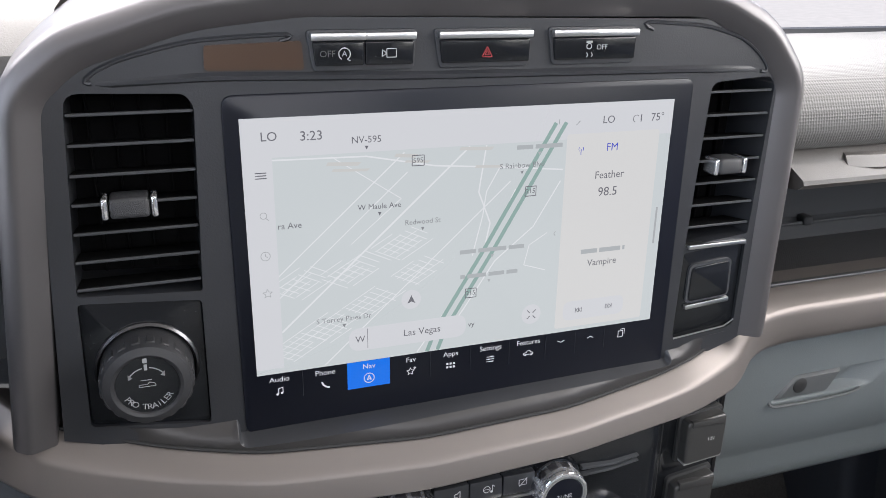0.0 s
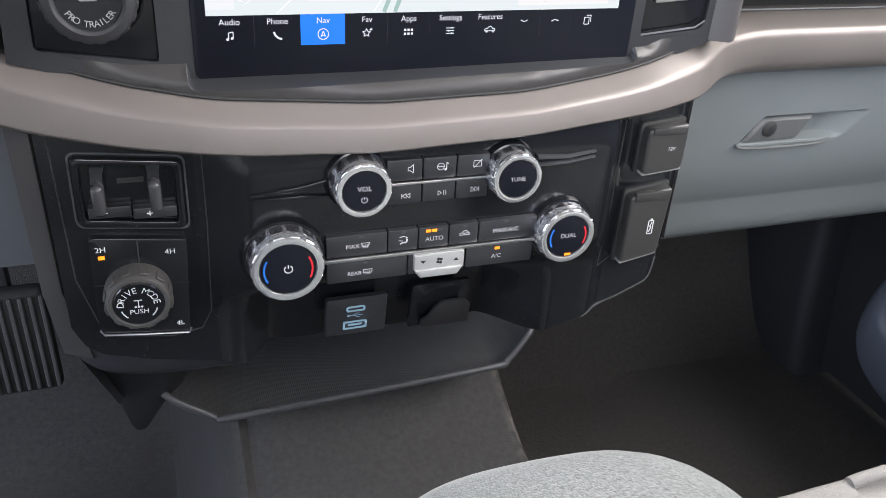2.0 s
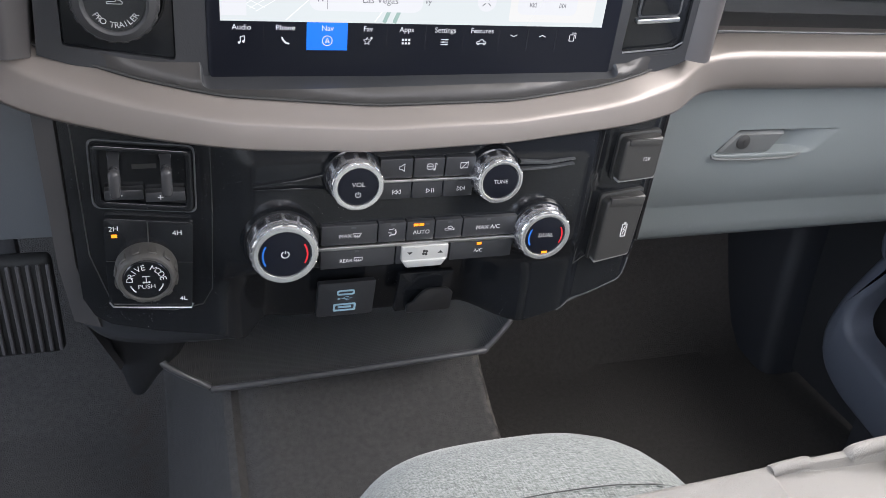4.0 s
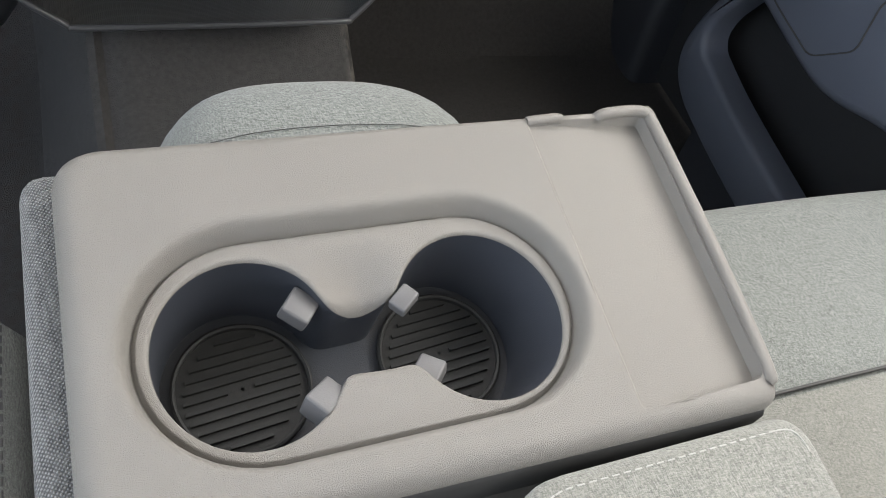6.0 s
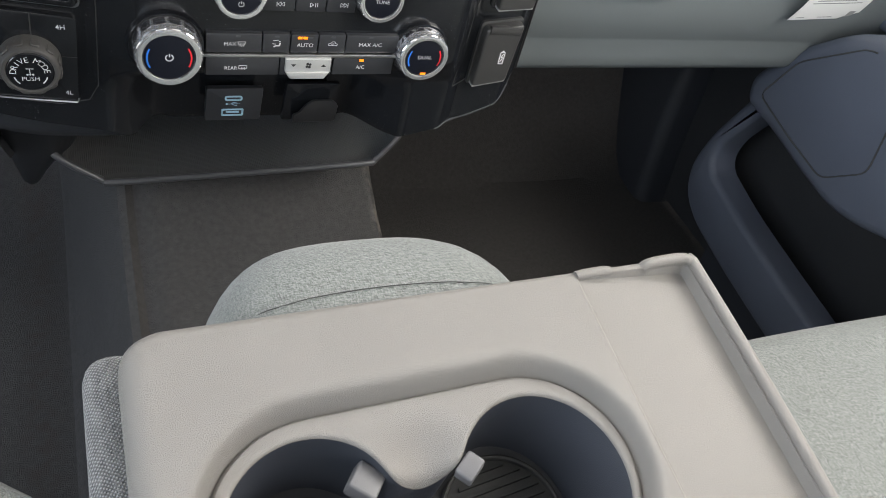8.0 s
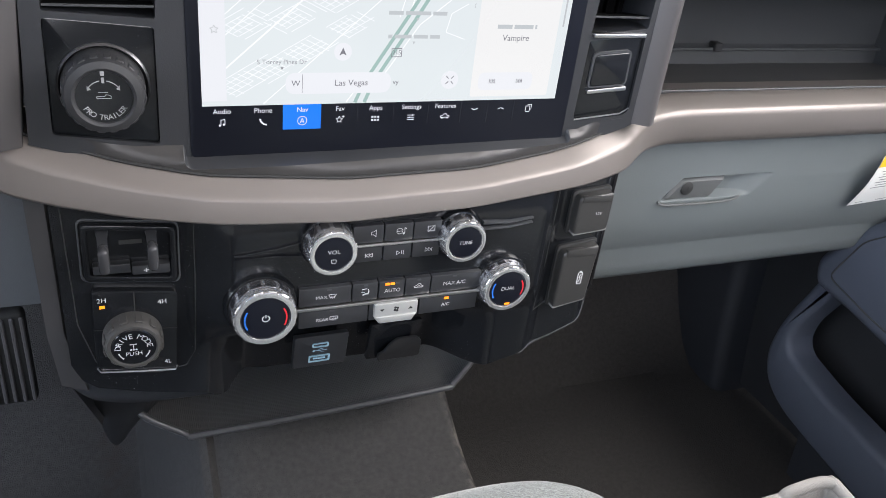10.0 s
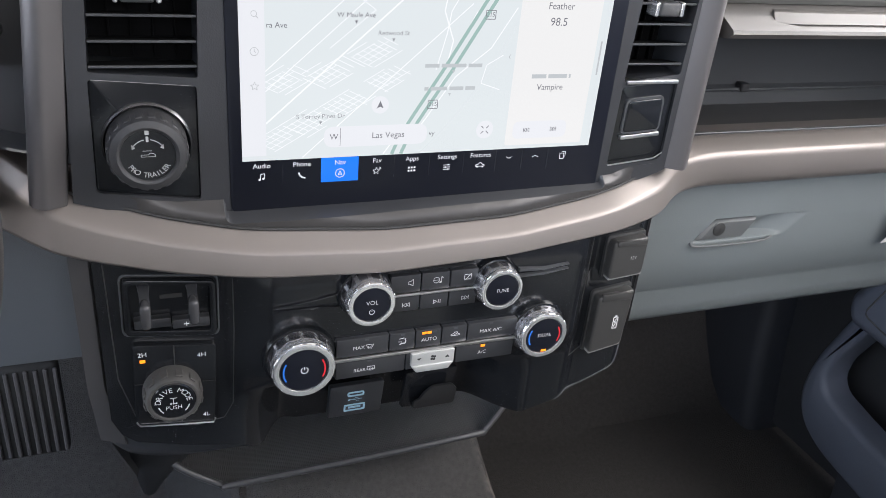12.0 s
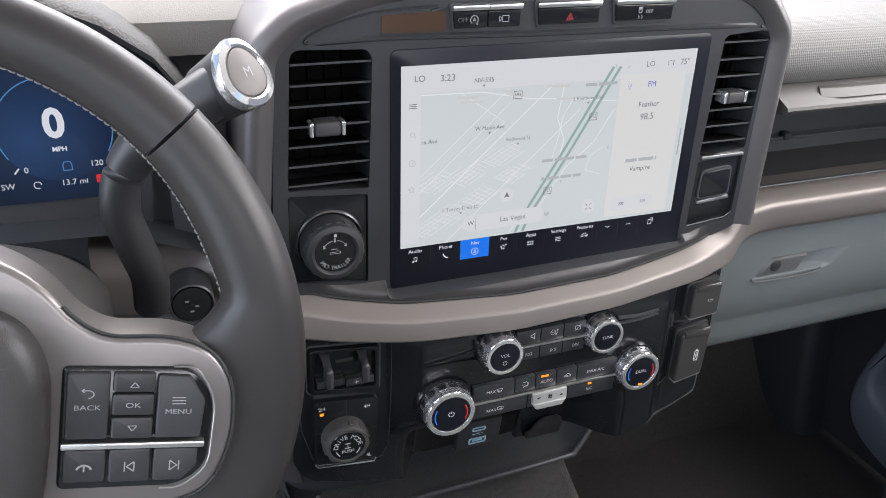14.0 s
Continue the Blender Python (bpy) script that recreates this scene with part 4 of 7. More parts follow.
for mark in (skip(0.3135, 0.9437, 0.0016, -1), skip(0.3315, 0.9437, 0.0016, 1),
                      *[line([(0.1085, z), (0.1145, z)], 0.0006, YT) for z in (1.0505, 1.0490, 1.0475)],
                      *[line([(0.2770 + a * 0.001, 0.9452 + b * 0.001), (0.2770 + a * 0.003, 0.9452 + b * 0.003)], 0.0006, YT) for a, b in ((1, 1), (-1, 1), (1, -1), (-1, -1))],
                      line([(0.161 + 0.0075, 0.9375), (0.1685, 0.9505)], 0.0003, YT), arc_line(0.3415, 1.0690, 0.0022, 40, 250, 0.0004, YT), line([(0.345, 1.067), (0.345, 1.0715)], 0.0008, YT)):
    part("symbol", mark, U_TXT, ts)
for mark in (arc_line(0.1115, 1.0265, 0.0018, 0, 360, 0.0004, YT), line([(0.1128, 1.0250), (0.1142, 1.0236)], 0.0005, YT), arc_line(0.1113, 1.0030, 0.0026, 0, 360, 0.0004, YT), line([(0.1113, 1.0046), (0.1113, 1.0030), (0.1124, 1.0024)], 0.0004, YT),
                            line([(0.1111 + 0.0028 * (1 if k % 2 == 0 else 0.45) * math.sin(math.pi * k / 5), 0.9805 + 0.0028 * (1 if k % 2 == 0 else 0.45) * math.cos(math.pi * k / 5)) for k in range(11)], 0.0004, YT),
                            line([(0.2905, 1.0005), (0.2895, 0.999), (0.2905, 0.9975)], 0.0005, YT), flat(rect(0.3628, 0.3642, 0.985, 1.01), YT), line([(0.2885, 1.068), (0.2885, 1.071)], 0.0006, YT), line([(0.300, 1.067), (0.3025, 1.0695)], 0.0006, YT)):
    part("symbol", mark, U_SOFT, ts)
part("fm_lettering", merge(text("FM", 0.3262, 1.0520, 0.0068, YT), arc_line(0.3045, 1.052, 0.0016, -50, 50, 0.0004, YT), arc_line(0.3045, 1.052, 0.0016, 130, 230, 0.0004, YT), line([(0.3045, 1.052), (0.3045, 1.0485)], 0.0005, YT)), U_FM, ts)
part("nav_key", flat([(0.1555, 0.9108), (0.1823, 0.9108), (0.1823, 0.9290), (0.1555, 0.9290)], Y0 - 0.0001), U_BLUE, ts, "bright blue selected key")
NAV = (("Audio", 0.1147), ("Phone", 0.1420), ("Nav", 0.1690), ("Fav", 0.1958), ("Apps", 0.2222), ("Settings", 0.2495), ("Features", 0.2762))
zi = 0.9172
ic = [text(s, x, 0.9252, 0.0049, YT) for s, x in NAV]
ic += [line([(0.1138, zi - 0.0016), (0.1138, zi + 0.002), (0.1164, zi + 0.0026), (0.1164, zi - 0.001)], 0.0005, YT), disc(0.1131, zi - 0.0017, 0.0008, YT, 10), disc(0.1157, zi - 0.0011, 0.0008, YT, 10)]
ic += [line([(0.1398, zi + 0.002), (0.1405, zi), (0.1425, zi - 0.0018), (0.1445, zi - 0.0022)], 0.0011, YT)]
ic += [arc_line(0.1690, zi, 0.0032, 0, 360, 0.0005, YT, 20), line([(0.1690, zi + 0.0018), (0.1703, zi - 0.0014), (0.1690, zi - 0.0006), (0.1677, zi - 0.0014), (0.1690, zi + 0.0018)], 0.0005, YT)]
ic += [line([(0.1955 + 0.0026 * (1 if k % 2 == 0 else 0.45) * math.sin(math.pi * k / 5), zi + 0.0026 * (1 if k % 2 == 0 else 0.45) * math.cos(math.pi * k / 5)) for k in range(11)], 0.0004, YT), line([(0.1983, zi + 0.0012), (0.1983, zi + 0.003)], 0.0005, YT), line([(0.1974, zi + 0.0021), (0.1992, zi + 0.0021)], 0.0005, YT)]
ic += [flat(rect(0.2222 + dx - 0.0007, 0.2222 + dx + 0.0007, zi + dz - 0.0007, zi + dz + 0.0007), YT) for dx in (-0.0022, 0, 0.0022) for dz in (-0.0012, 0.0012)]
ic += [line([(0.2468, zi + dz), (0.2522, zi + dz)], 0.0005, YT) for dz in (-0.0017, 0, 0.0017)] + [disc(0.2495 + dx, zi + dz, 0.0006, YT, 8) for dx, dz in ((0.001, 0.0017), (-0.001, 0), (0.0012, -0.0017))]
ic += [line([(0.2730, zi - 0.0008), (0.2730, zi + 0.0004), (0.2748, zi + 0.0006), (0.2758, zi + 0.0020), (0.2774, zi + 0.0020), (0.2782, zi + 0.0006), (0.2798, zi + 0.0004), (0.2798, zi - 0.0008), (0.2730, zi - 0.0008)], 0.0005, YT), disc(0.2743, zi - 0.0012, 0.0007, YT, 8), disc(0.2786, zi - 0.0012, 0.0007, YT, 8)]
ic += [line([(0.2975, 0.9228), (0.3000, 0.9216), (0.3025, 0.9228)], 0.0005, YT), line([(0.3195, 0.9216), (0.3220, 0.9228), (0.3245, 0.9216)], 0.0005, YT)]
ic += [line([(0.3435, 0.9190), (0.3470, 0.9190), (0.3470, 0.9235), (0.3435, 0.9235), (0.3435, 0.9190)], 0.0005, YT), line([(0.3448, 0.9248), (0.3482, 0.9248), (0.3482, 0.9205)], 0.0005, YT)]
for x in (0.1285, 0.2088, 0.2358, 0.2628, 0.2890, 0.3110, 0.3330):
    part("key_divider", flat(rect(x - 0.00015, x + 0.00015, 0.9115, 0.9285), Y0 - 0.0001), U_DIVIDE if x > 0.13 else (U_DIVIDE := ui("lit_divider", (0.02, 0.022, 0.03))), ts)
part("nav_lettering", merge(*ic), U_WHITE, ts)


# ---- knobs and keys of the control panel ----
M_DARKKNOB = mat("smoked_chrome", (0.74, 0.74, 0.76), 0.2, metal=0.85, var=0.05)
M_KEY = mat("black_key_plastic", (0.026, 0.027, 0.030), 0.36, var=0.15, bump=0.1, bump_scale=1200)


M_WINDOW = mat("dark_smoked_window", (0.36, 0.36, 0.39), 0.1, metal=0.95, var=0.05)


def panel_knob(cx, cz_, r, yf, temp=False):
    """A knob: smoked rear drum with inset windows, notched chrome ring, black face."""
    yb, r = 0.4345, r * 0.935
    k = part("knob", lathe([(r * 1.04, yb + 0.004), (r * 1.06, yb - 0.003), (r * 1.055, yb - 0.0055), (r * 1.02, yf + 0.0085), (r * 0.985, yf + 0.0052)], cx, cz_, 64, False), M_DARKKNOB, panel, "smoked chrome knob")
    n = 12 if r < 0.02 else 14
    ym = (yb - 0.005 + yf + 0.007) / 2
    knob_ribs(cx, cz_, r * 0.99, r * 1.068, yf + 0.0078, yb - 0.0058, n, r * 0.36, 0.47, M_WINDOW, k)
    part("chrome_ring", lathe([(r * 0.985, yf + 0.0055), (r * 1.0, yf + 0.0038), (r * 0.995, yf + 0.0016), (r * 0.965, yf + 0.0003), (r * 0.92, yf), (r * 0.80, yf + 0.0004), (r * 0.77, yf + 0.0020)], cx, cz_, 64, False), M_CHROME, k, "bright chrome ring")
    knob_ribs(cx, cz_, r * 0.95, r * 1.006, yf + 0.0010, yf + 0.0050, n, r * 0.29, 1.0, M_CHROME, k)
    part("face", lathe([(r * 0.775, yf + 0.0018), (r * 0.76, yf + 0.0010), (r * 0.68, yf + 0.0007), (r * 0.001, yf + 0.0007)], cx, cz_, 48, False), M_GLASS, k, "glossy black knob face")
    y = yf + 0.0003
    if temp:
        part("cold_arc", arc_line(cx, cz_, r * 0.66, 150, 210, 0.0012, y), M_BLUE, k)
        part("hot_arc", arc_line(cx, cz_, r * 0.66, -28, 32, 0.0012, y), M_RED, k)
    part("base_ring", lathe([(r * 1.22, yb + 0.0015), (r * 1.19, yb - 0.0030), (r * 1.13, yb - 0.0052), (r * 1.075, yb - 0.0056), (r * 1.06, yb)], cx, cz_, 56, False), M_PANEL, k)
    return k, y


def power(cx, cz_, r, y):
    return merge(arc_line(cx, cz_, r, 120, 420, r * 0.28, y), line([(cx, cz_ + r * 0.2), (cx, cz_ + r * 1.25)], r * 0.28, y))


k, y = panel_knob(0.1855, 0.8295, 0.0192, 0.4118)
part("lettering", merge(text("VOL", 0.1855, 0.8313, 0.0048, y), power(0.1855, 0.8238, 0.0019, y)), M_SOFTWHITE := mat("dim_white_print", (0.45, 0.45, 0.45), 0.6, var=0.03), k)
k, y = panel_knob(0.2908, 0.8270, 0.0187, 0.4150)
part("lettering", text("TUNE", 0.2908, 0.8270, 0.0043, y), M_SOFTWHITE, k)
k, y = panel_knob(0.1370, 0.7790, 0.0248, 0.4130, True)
part("lettering", power(0.1370, 0.7795, 0.0026, y), M_WHITE, k)
k, y = panel_knob(0.3362, 0.7770, 0.0225, 0.4170, True)
part("lettering", text("DUAL", 0.3362, 0.7780, 0.0048, y), M_SOFTWHITE, k)
part("indicator", flat(rect(0.3352, 0.3399, 0.7618, 0.7638), y), M_AMBER, k, "amber lit indicator")


def keys(cuts, za, zb, marks):
    marks = [(sum(v.co.x for v in m.verts) / len(m.verts), m) for m in marks]
    for a, b in zip(cuts, cuts[1:]):
        key = part("key", box(a + 0.0004, b - 0.0004, 0.4288, 0.44, za, zb, 0.0008), M_KEY, panel)
        mine = [m for x, m in marks if a < x < b]
        if mine:
            part("lettering", merge(*mine), M_WHITE, key)


YK = 0.4284


def speaker(x, z):
    return line([(x - 0.0018, z + 0.0012), (x - 0.0018, z - 0.0012), (x - 0.0003, z - 0.0012), (x + 0.0018, z - 0.003), (x + 0.0018, z + 0.003), (x - 0.0003, z + 0.0012), (x - 0.0018, z + 0.0012)], 0.0005, YK)


def arrows(x, z, d):
    return merge(*[line([(x + d * o, z + 0.0017), (x + d * (o + 0.0026), z), (x + d * o, z - 0.0017), (x + d * o, z + 0.0017)], 0.00045, YK) for o in (-0.0026, 0.0)], line([(x + d * 0.003, z + 0.0018), (x + d * 0.003, z - 0.0018)], 0.0005, YK))


keys((0.2040, 0.2285, 0.2520, 0.2755), 0.8265, 0.8415, [speaker(0.2200, 0.8350), line([(0.2445, 0.8328), (0.2445, 0.8378), (0.2460, 0.8365)], 0.0005, YK), disc(0.2438, 0.8328, 0.0009, YK, 10), arc_line(0.2405, 0.8350, 0.0024, 0, 360, 0.0004, YK), line([(0.2382, 0.835), (0.2428, 0.835)], 0.0004, YK),
      line([(0.2635, 0.8330), (0.2690, 0.8330), (0.2690, 0.8372), (0.2635, 0.8372), (0.2635, 0.8330)], 0.00045, YK), line([(0.2638, 0.8322), (0.2692, 0.8380)], 0.0005, YK)])
keys((0.2040, 0.2285, 0.2520, 0.2755), 0.8100, 0.8235, [arrows(0.2175, 0.8160, -1), line([(0.2395, 0.8177), (0.2395, 0.8143), (0.2420, 0.8160), (0.2395, 0.8177)], 0.00045, YK), line([(0.2435, 0.8177), (0.2435, 0.8143)], 0.0005, YK), line([(0.2450, 0.8177), (0.2450, 0.8143)], 0.0005, YK), arrows(0.2655, 0.8165, 1)])
part("silver_line", box(0.2030, 0.2740, 0.4272, 0.44, 0.8241, 0.8260, 0.0005), M_SILVER, panel, "thin bright silver line")


def defrost(x, z, rear=False):
    out = [line([(x - 0.003, z + 0.0018), (x + 0.003, z + 0.0018), (x + (0.003 if rear else 0.0018), z - 0.0008), (x - (0.003 if rear else 0.0018), z - 0.0008), (x - 0.003, z + 0.0018)], 0.0005, YK)]
    out += [line([(x + d, z + 0.0006), (x + d + 0.0004, z - 0.0006), (x + d, z - 0.0022)], 0.0004, YK) for d in (-0.0013, 0, 0.0013)]
    return merge(*out)


def seat_mark(x, z):
    return merge(line([(x - 0.003, z + 0.0025), (x + 0.001, z + 0.003)], 0.0006, YK), disc(x + 0.002, z + 0.0018, 0.0007, YK, 8), line([(x + 0.0025, z + 0.0008), (x + 0.0020, z - 0.0018), (x - 0.0008, z - 0.0018), (x - 0.0025, z - 0.0028)], 0.0011, YK), line([(x - 0.0035, z), (x - 0.0008, z - 0.0004)], 0.0005, YK))


def car_mark(x, z):
    return merge(line([(x - 0.0036, z - 0.0012), (x - 0.0036, z + 0.0002), (x - 0.0018, z + 0.0004), (x - 0.0006, z + 0.0020), (x + 0.0014, z + 0.0020), (x + 0.0022, z + 0.0004), (x + 0.0036, z), (x + 0.0036, z - 0.0012), (x - 0.0036, z - 0.0012)], 0.0005, YK), line([(x - 0.0012, z - 0.0002), (x + 0.0014, z + 0.0002)], 0.0006, YK))


keys((0.1640, 0.2060, 0.2275, 0.2495, 0.2715, 0.3160), 0.7745, 0.7905, [text("MAX", 0.1865, 0.7820, 0.0043, YK, "RIGHT"), defrost(0.1905, 0.7822), seat_mark(0.2170, 0.7828), text("AUTO", 0.2390, 0.7815, 0.0047, YK), car_mark(0.2610, 0.7830), text("MAX A/C", 0.2920, 0.7822, 0.0048, YK)])
keys((0.1640, 0.2205, 0.2630, 0.3150), 0.7545, 0.7705, [text("REAR", 0.1880, 0.7610, 0.0041, YK, "RIGHT"), defrost(0.1922, 0.7616, True), text("A/C", 0.2865, 0.7618, 0.0045, YK)])
part("silver_line", box(0.1610, 0.3165, 0.4272, 0.44, 0.7712, 0.7738, 0.0005), M_SILVER, panel, "thin bright silver line")
for x in (0.2345, 0.2388):
    part("indicator", box(x - 0.0017, x + 0.0017, 0.4281, 0.43, 0.7870, 0.7888), M_AMBER, panel, "amber lit indicator")
part("indicator", box(0.2850, 0.2886, 0.4281, 0.43, 0.7672, 0.7690), M_AMBER, panel, "amber lit indicator")
for x, z in ((0.1880, 0.7878), (0.2170, 0.7880), (0.2432, 0.7872), (0.2610, 0.7880), (0.2920, 0.7880), (0.1910, 0.7680)):
    part("dim_indicator", box(x - 0.0016, x + 0.0016, 0.4284, 0.43, z, z + 0.0014), M_DARKGREY, panel)
fan = part("fan_key", plate(rounded([(0.2245, 0.7590), (0.2290, 0.7525), (0.2565, 0.7525), (0.2610, 0.7590), (0.2610, 0.7708), (0.2245, 0.7708)], 0.0008), 0.4258, 0.44, 0.0008), M_FANKEY := mat("satin_silver_paint", (0.5, 0.5, 0.49), 0.4, metal=0.5, var=0.04), panel, "satin silver fan key")
part("lower_face", plate([(0.2255, 0.7592), (0.2295, 0.7532), (0.2560, 0.7532), (0.2600, 0.7592)], 0.4245, 0.43, 0.0008), M_FANKEY, fan)
part("symbol", merge(flat([(0.2286, 0.7664), (0.2330, 0.7664), (0.2308, 0.7640)], 0.4255), flat([(0.2526, 0.7640), (0.2570, 0.7640), (0.2548, 0.7664)], 0.4255), *[disc(0.2427 + 0.0014 * math.cos(a), 0.7652 + 0.0017 * math.sin(a), 0.0012, 0.4255, 8) for a in (0.6, 2.17, 3.74, 5.31)]), M_INK, fan)
for pts in ([(0.118, 0.8245), (0.148, 0.8275), (0.167, 0.8315), (0.167, 0.8295), (0.148, 0.8245), (0.118, 0.8230)], [(0.118, 0.8215), (0.150, 0.8215), (0.166, 0.8205), (0.166, 0.8190), (0.150, 0.8197), (0.118, 0.8205)]):
    part("fin", plate(pts, 0.4305, 0.438, 0.0006), M_PANEL, panel)
for pts in ([(0.356, 0.8355), (0.335, 0.8325), (0.311, 0.8335), (0.311, 0.8365), (0.335, 0.8345), (0.356, 0.8365)], [(0.356, 0.8315), (0.335, 0.8285), (0.312, 0.8280), (0.312, 0.8300), (0.335, 0.8305), (0.356, 0.8325)]):
    part("fin", plate(pts[::-1], 0.4295, 0.438, 0.0006), M_SLAT, panel)
# shallow seams round the left and right groups
for pts in ([(0.092, 0.862), (0.0915, 0.80), (0.089, 0.735), (0.082, 0.722), (0.062, 0.7185), (0.03, 0.724), (0.019, 0.735), (0.010, 0.77), (0.0085, 0.866)], [(0.391, 0.866), (0.3885, 0.78), (0.385, 0.7275), (0.4, 0.733), (0.4345, 0.755)]):
    part("seam", tube([(a, panel_y(a, b) + 0.0001, b) for a, b in pts], 0.0005, 6), M_INK, panel)

# ---- trailer brake controller ----
bc = thing("brake_controller", (0.05, 0.45, 0.81), "black recessed trailer brake controller with two squeeze levers", "dash control")
bo, bi = rounded([(0.0185, 0.8085), (0.0790, 0.8015), (0.0795, 0.8465), (0.0195, 0.8530)], 0.004), rounded([(0.0225, 0.8130), (0.0750, 0.8062), (0.0755, 0.8428), (0.0232, 0.8490)], 0.003)
part("frame", ring(bo, bi, 0.4405, 0.4545, 0.001), M_PANEL, bc)
part("well", plate(bi, 0.4465, 0.4472), M_BLACK, bc)
part("outer_rim", ring(rounded([(0.0160, 0.8058), (0.0815, 0.7985), (0.0822, 0.8488), (0.0170, 0.8556)], 0.0055), rounded([(0.0172, 0.8072), (0.0803, 0.8000), (0.0809, 0.8476), (0.0182, 0.8543)], 0.005), 0.4450, 0.447, 0.0004), M_DARKGREY, bc)
part("slot", box(0.0425, 0.0575, 0.4458, 0.4467, 0.8332, 0.8365), M_INK, bc)
for x in (0.0325, 0.0635):
    lv = part("lever", box(x - 0.0036, x + 0.0036, 0.4225, 0.4360, 0.8222, 0.8420, 0.0034, 4), M_LEVER if x > 0.05 else (M_LEVER := mat("grey_lever_plastic", (0.04, 0.04, 0.043), 0.25, var=0.1)), bc)
    part("arm", loft([[(x - w, y0_, z0_), (x + w, y0_, z0_), (x + w, y0_ + 0.004, z0_ + 0.002), (x - w, y0_ + 0.004, z0_ + 0.002)] for y0_, z0_, w in ((0.427, 0.8380, 0.0030), (0.437, 0.8440, 0.0034), (0.4465, 0.8455, 0.0044))], close=True, cap=True), M_KEY, lv)
for a, b, s in ((0.0245, 0.0485, "-"), (0.0495, 0.0745, "+")):
    kk = part("key", box(a, b, 0.4395, 0.447, 0.8138 - (a - 0.0245) * 0.1, 0.8210 - (a - 0.0245) * 0.1, 0.0008), M_KEY, bc)
    part("lettering", merge(line([(a + 0.0075, 0.8174 - (a - 0.0245) * 0.1), (a + 0.0110, 0.8174 - (a - 0.0245) * 0.1)], 0.0007, 0.4392), *([line([(a + 0.00925, 0.8132), (a + 0.00925, 0.8166)], 0.0007, 0.4392)] if s == "+" else [])), M_WHITE, kk)

# ---- drive mode selector ----
ms = thing("drive_mode_selector", (0.047, 0.45, 0.73), "black four-key panel with a knurled drive mode knob", "dash control")
part("plate", plate(rounded([(0.0190, 0.7305), (0.0745, 0.7240), (0.0785, 0.7940), (0.0215, 0.8010)], 0.004), 0.4400, 0.455, 0.001), M_PANEL, ms)
for seam_ in (line([(0.0490, 0.7975), (0.0485, 0.780)], 0.0009, 0.4397), line([(0.0465, 0.7305), (0.0468, 0.745)], 0.0006, 0.4397), line([(0.0205, 0.768), (0.030, 0.7670)], 0.0006, 0.4397), line([(0.066, 0.7635), (0.0765, 0.7625)], 0.0006, 0.4397)):
    part("key_seam", seam_, M_INK, ms)
part("silver_edge", tube([(0.0195, 0.4395, 0.7340), (0.0215, 0.4395, 0.7303), (0.050, 0.4395, 0.7267), (0.0735, 0.4395, 0.7241), (0.0748, 0.4395, 0.7275)], 0.0007, 8), M_SILVER, ms, "thin silver lower edge")
for word, x, z in (("2H", 0.0275, 0.7925), ("4H", 0.0675, 0.7868), ("4L", 0.0685, 0.7325)):
    part("lettering", text(word, x, z, 0.0052, 0.4396), M_WHITE, ms)
part("indicator", box(0.0255, 0.0292, 0.4396, 0.442, 0.7858, 0.7882), M_AMBER, ms, "amber lit indicator")
mk = part("knob", lathe([(0.0205, 0.441), (0.0203, 0.4335), (0.0192, 0.4262), (0.0178, 0.4242), (0.0160, 0.4240), (0.0152, 0.4252)], 0.0457, 0.7605, 56, False), M_KNURL := mat("worn_grey_rubber", (0.045, 0.043, 0.041), 0.6, var=0.2, bump=0.4, bump_scale=700), ms, "knurled grey knob")
knob_ribs(0.0457, 0.7605, 0.0190, 0.0208, 0.4268, 0.4350, 12, 0.0055, 0.96, M_KNURL, mk)
part("face", lathe([(0.0153, 0.4250), (0.0143, 0.4243), (0.0001, 0.4243)], 0.0457, 0.7605, 48, False), M_PANEL, mk)
part("lettering", merge(arc_text("DRIVE MODE", 0.0457, 0.7598, 0.0106, 172, 8, 0.0060, 0.4239), text("PUSH", 0.0455, 0.7552, 0.0048, 0.4239), arc_line(0.0457, 0.7595, 0.0108, 195, 228, 0.0009, 0.4239), arc_line(0.0457, 0.7595, 0.0108, -48, -15, 0.0009, 0.4239),
                        line([(0.0455, 0.7590), (0.0455, 0.7635)], 0.0006, 0.4239), line([(0.0430, 0.7635), (0.0480, 0.7635)], 0.0007, 0.4239), *[disc(x, 0.7588, 0.0008, 0.4239, 8) for x in (0.0437, 0.0455, 0.0473)]), M_SOFTWHITE, mk)


# ---- socket covers ----
M_COVER = mat("grey_rubber_cover", (0.036, 0.035, 0.034), 0.3, var=0.1, bump=0.2, bump_scale=1200)


M_COVEREDGE = mat("pale_grey_cover_edge", (0.26, 0.255, 0.245), 0.35, var=0.1)


def pillow(loop, y0, y1, r):
    """A block with a rounded front edge and a flat front."""
    n_ = len(loop)

    def shrunk(d):
        out = []
        for i in range(n_):
            t = (Vector(loop[(i + 1) % n_]) - Vector(loop[i - 1])).normalized()
            out.append((loop[i][0] - t.y * d, loop[i][1] + t.x * d))
        return out

    rows_ = [[(a, y1, b) for a, b in loop]]
    for g in (0, 22, 45, 68, 90):
        rows_.append([(a, y0 + r * (1 - math.sin(radians(g))), b) for a, b in shrunk(r * (1 - math.cos(radians(g))))])
    rows_.append([(a, y0, b) for a, b in shrunk(r + 0.0006)])
    bm_ = loft(rows_, close=True)
    close_round(bm_, [bm_.verts.new(p) for p in rows_[-1]])
    return bm_


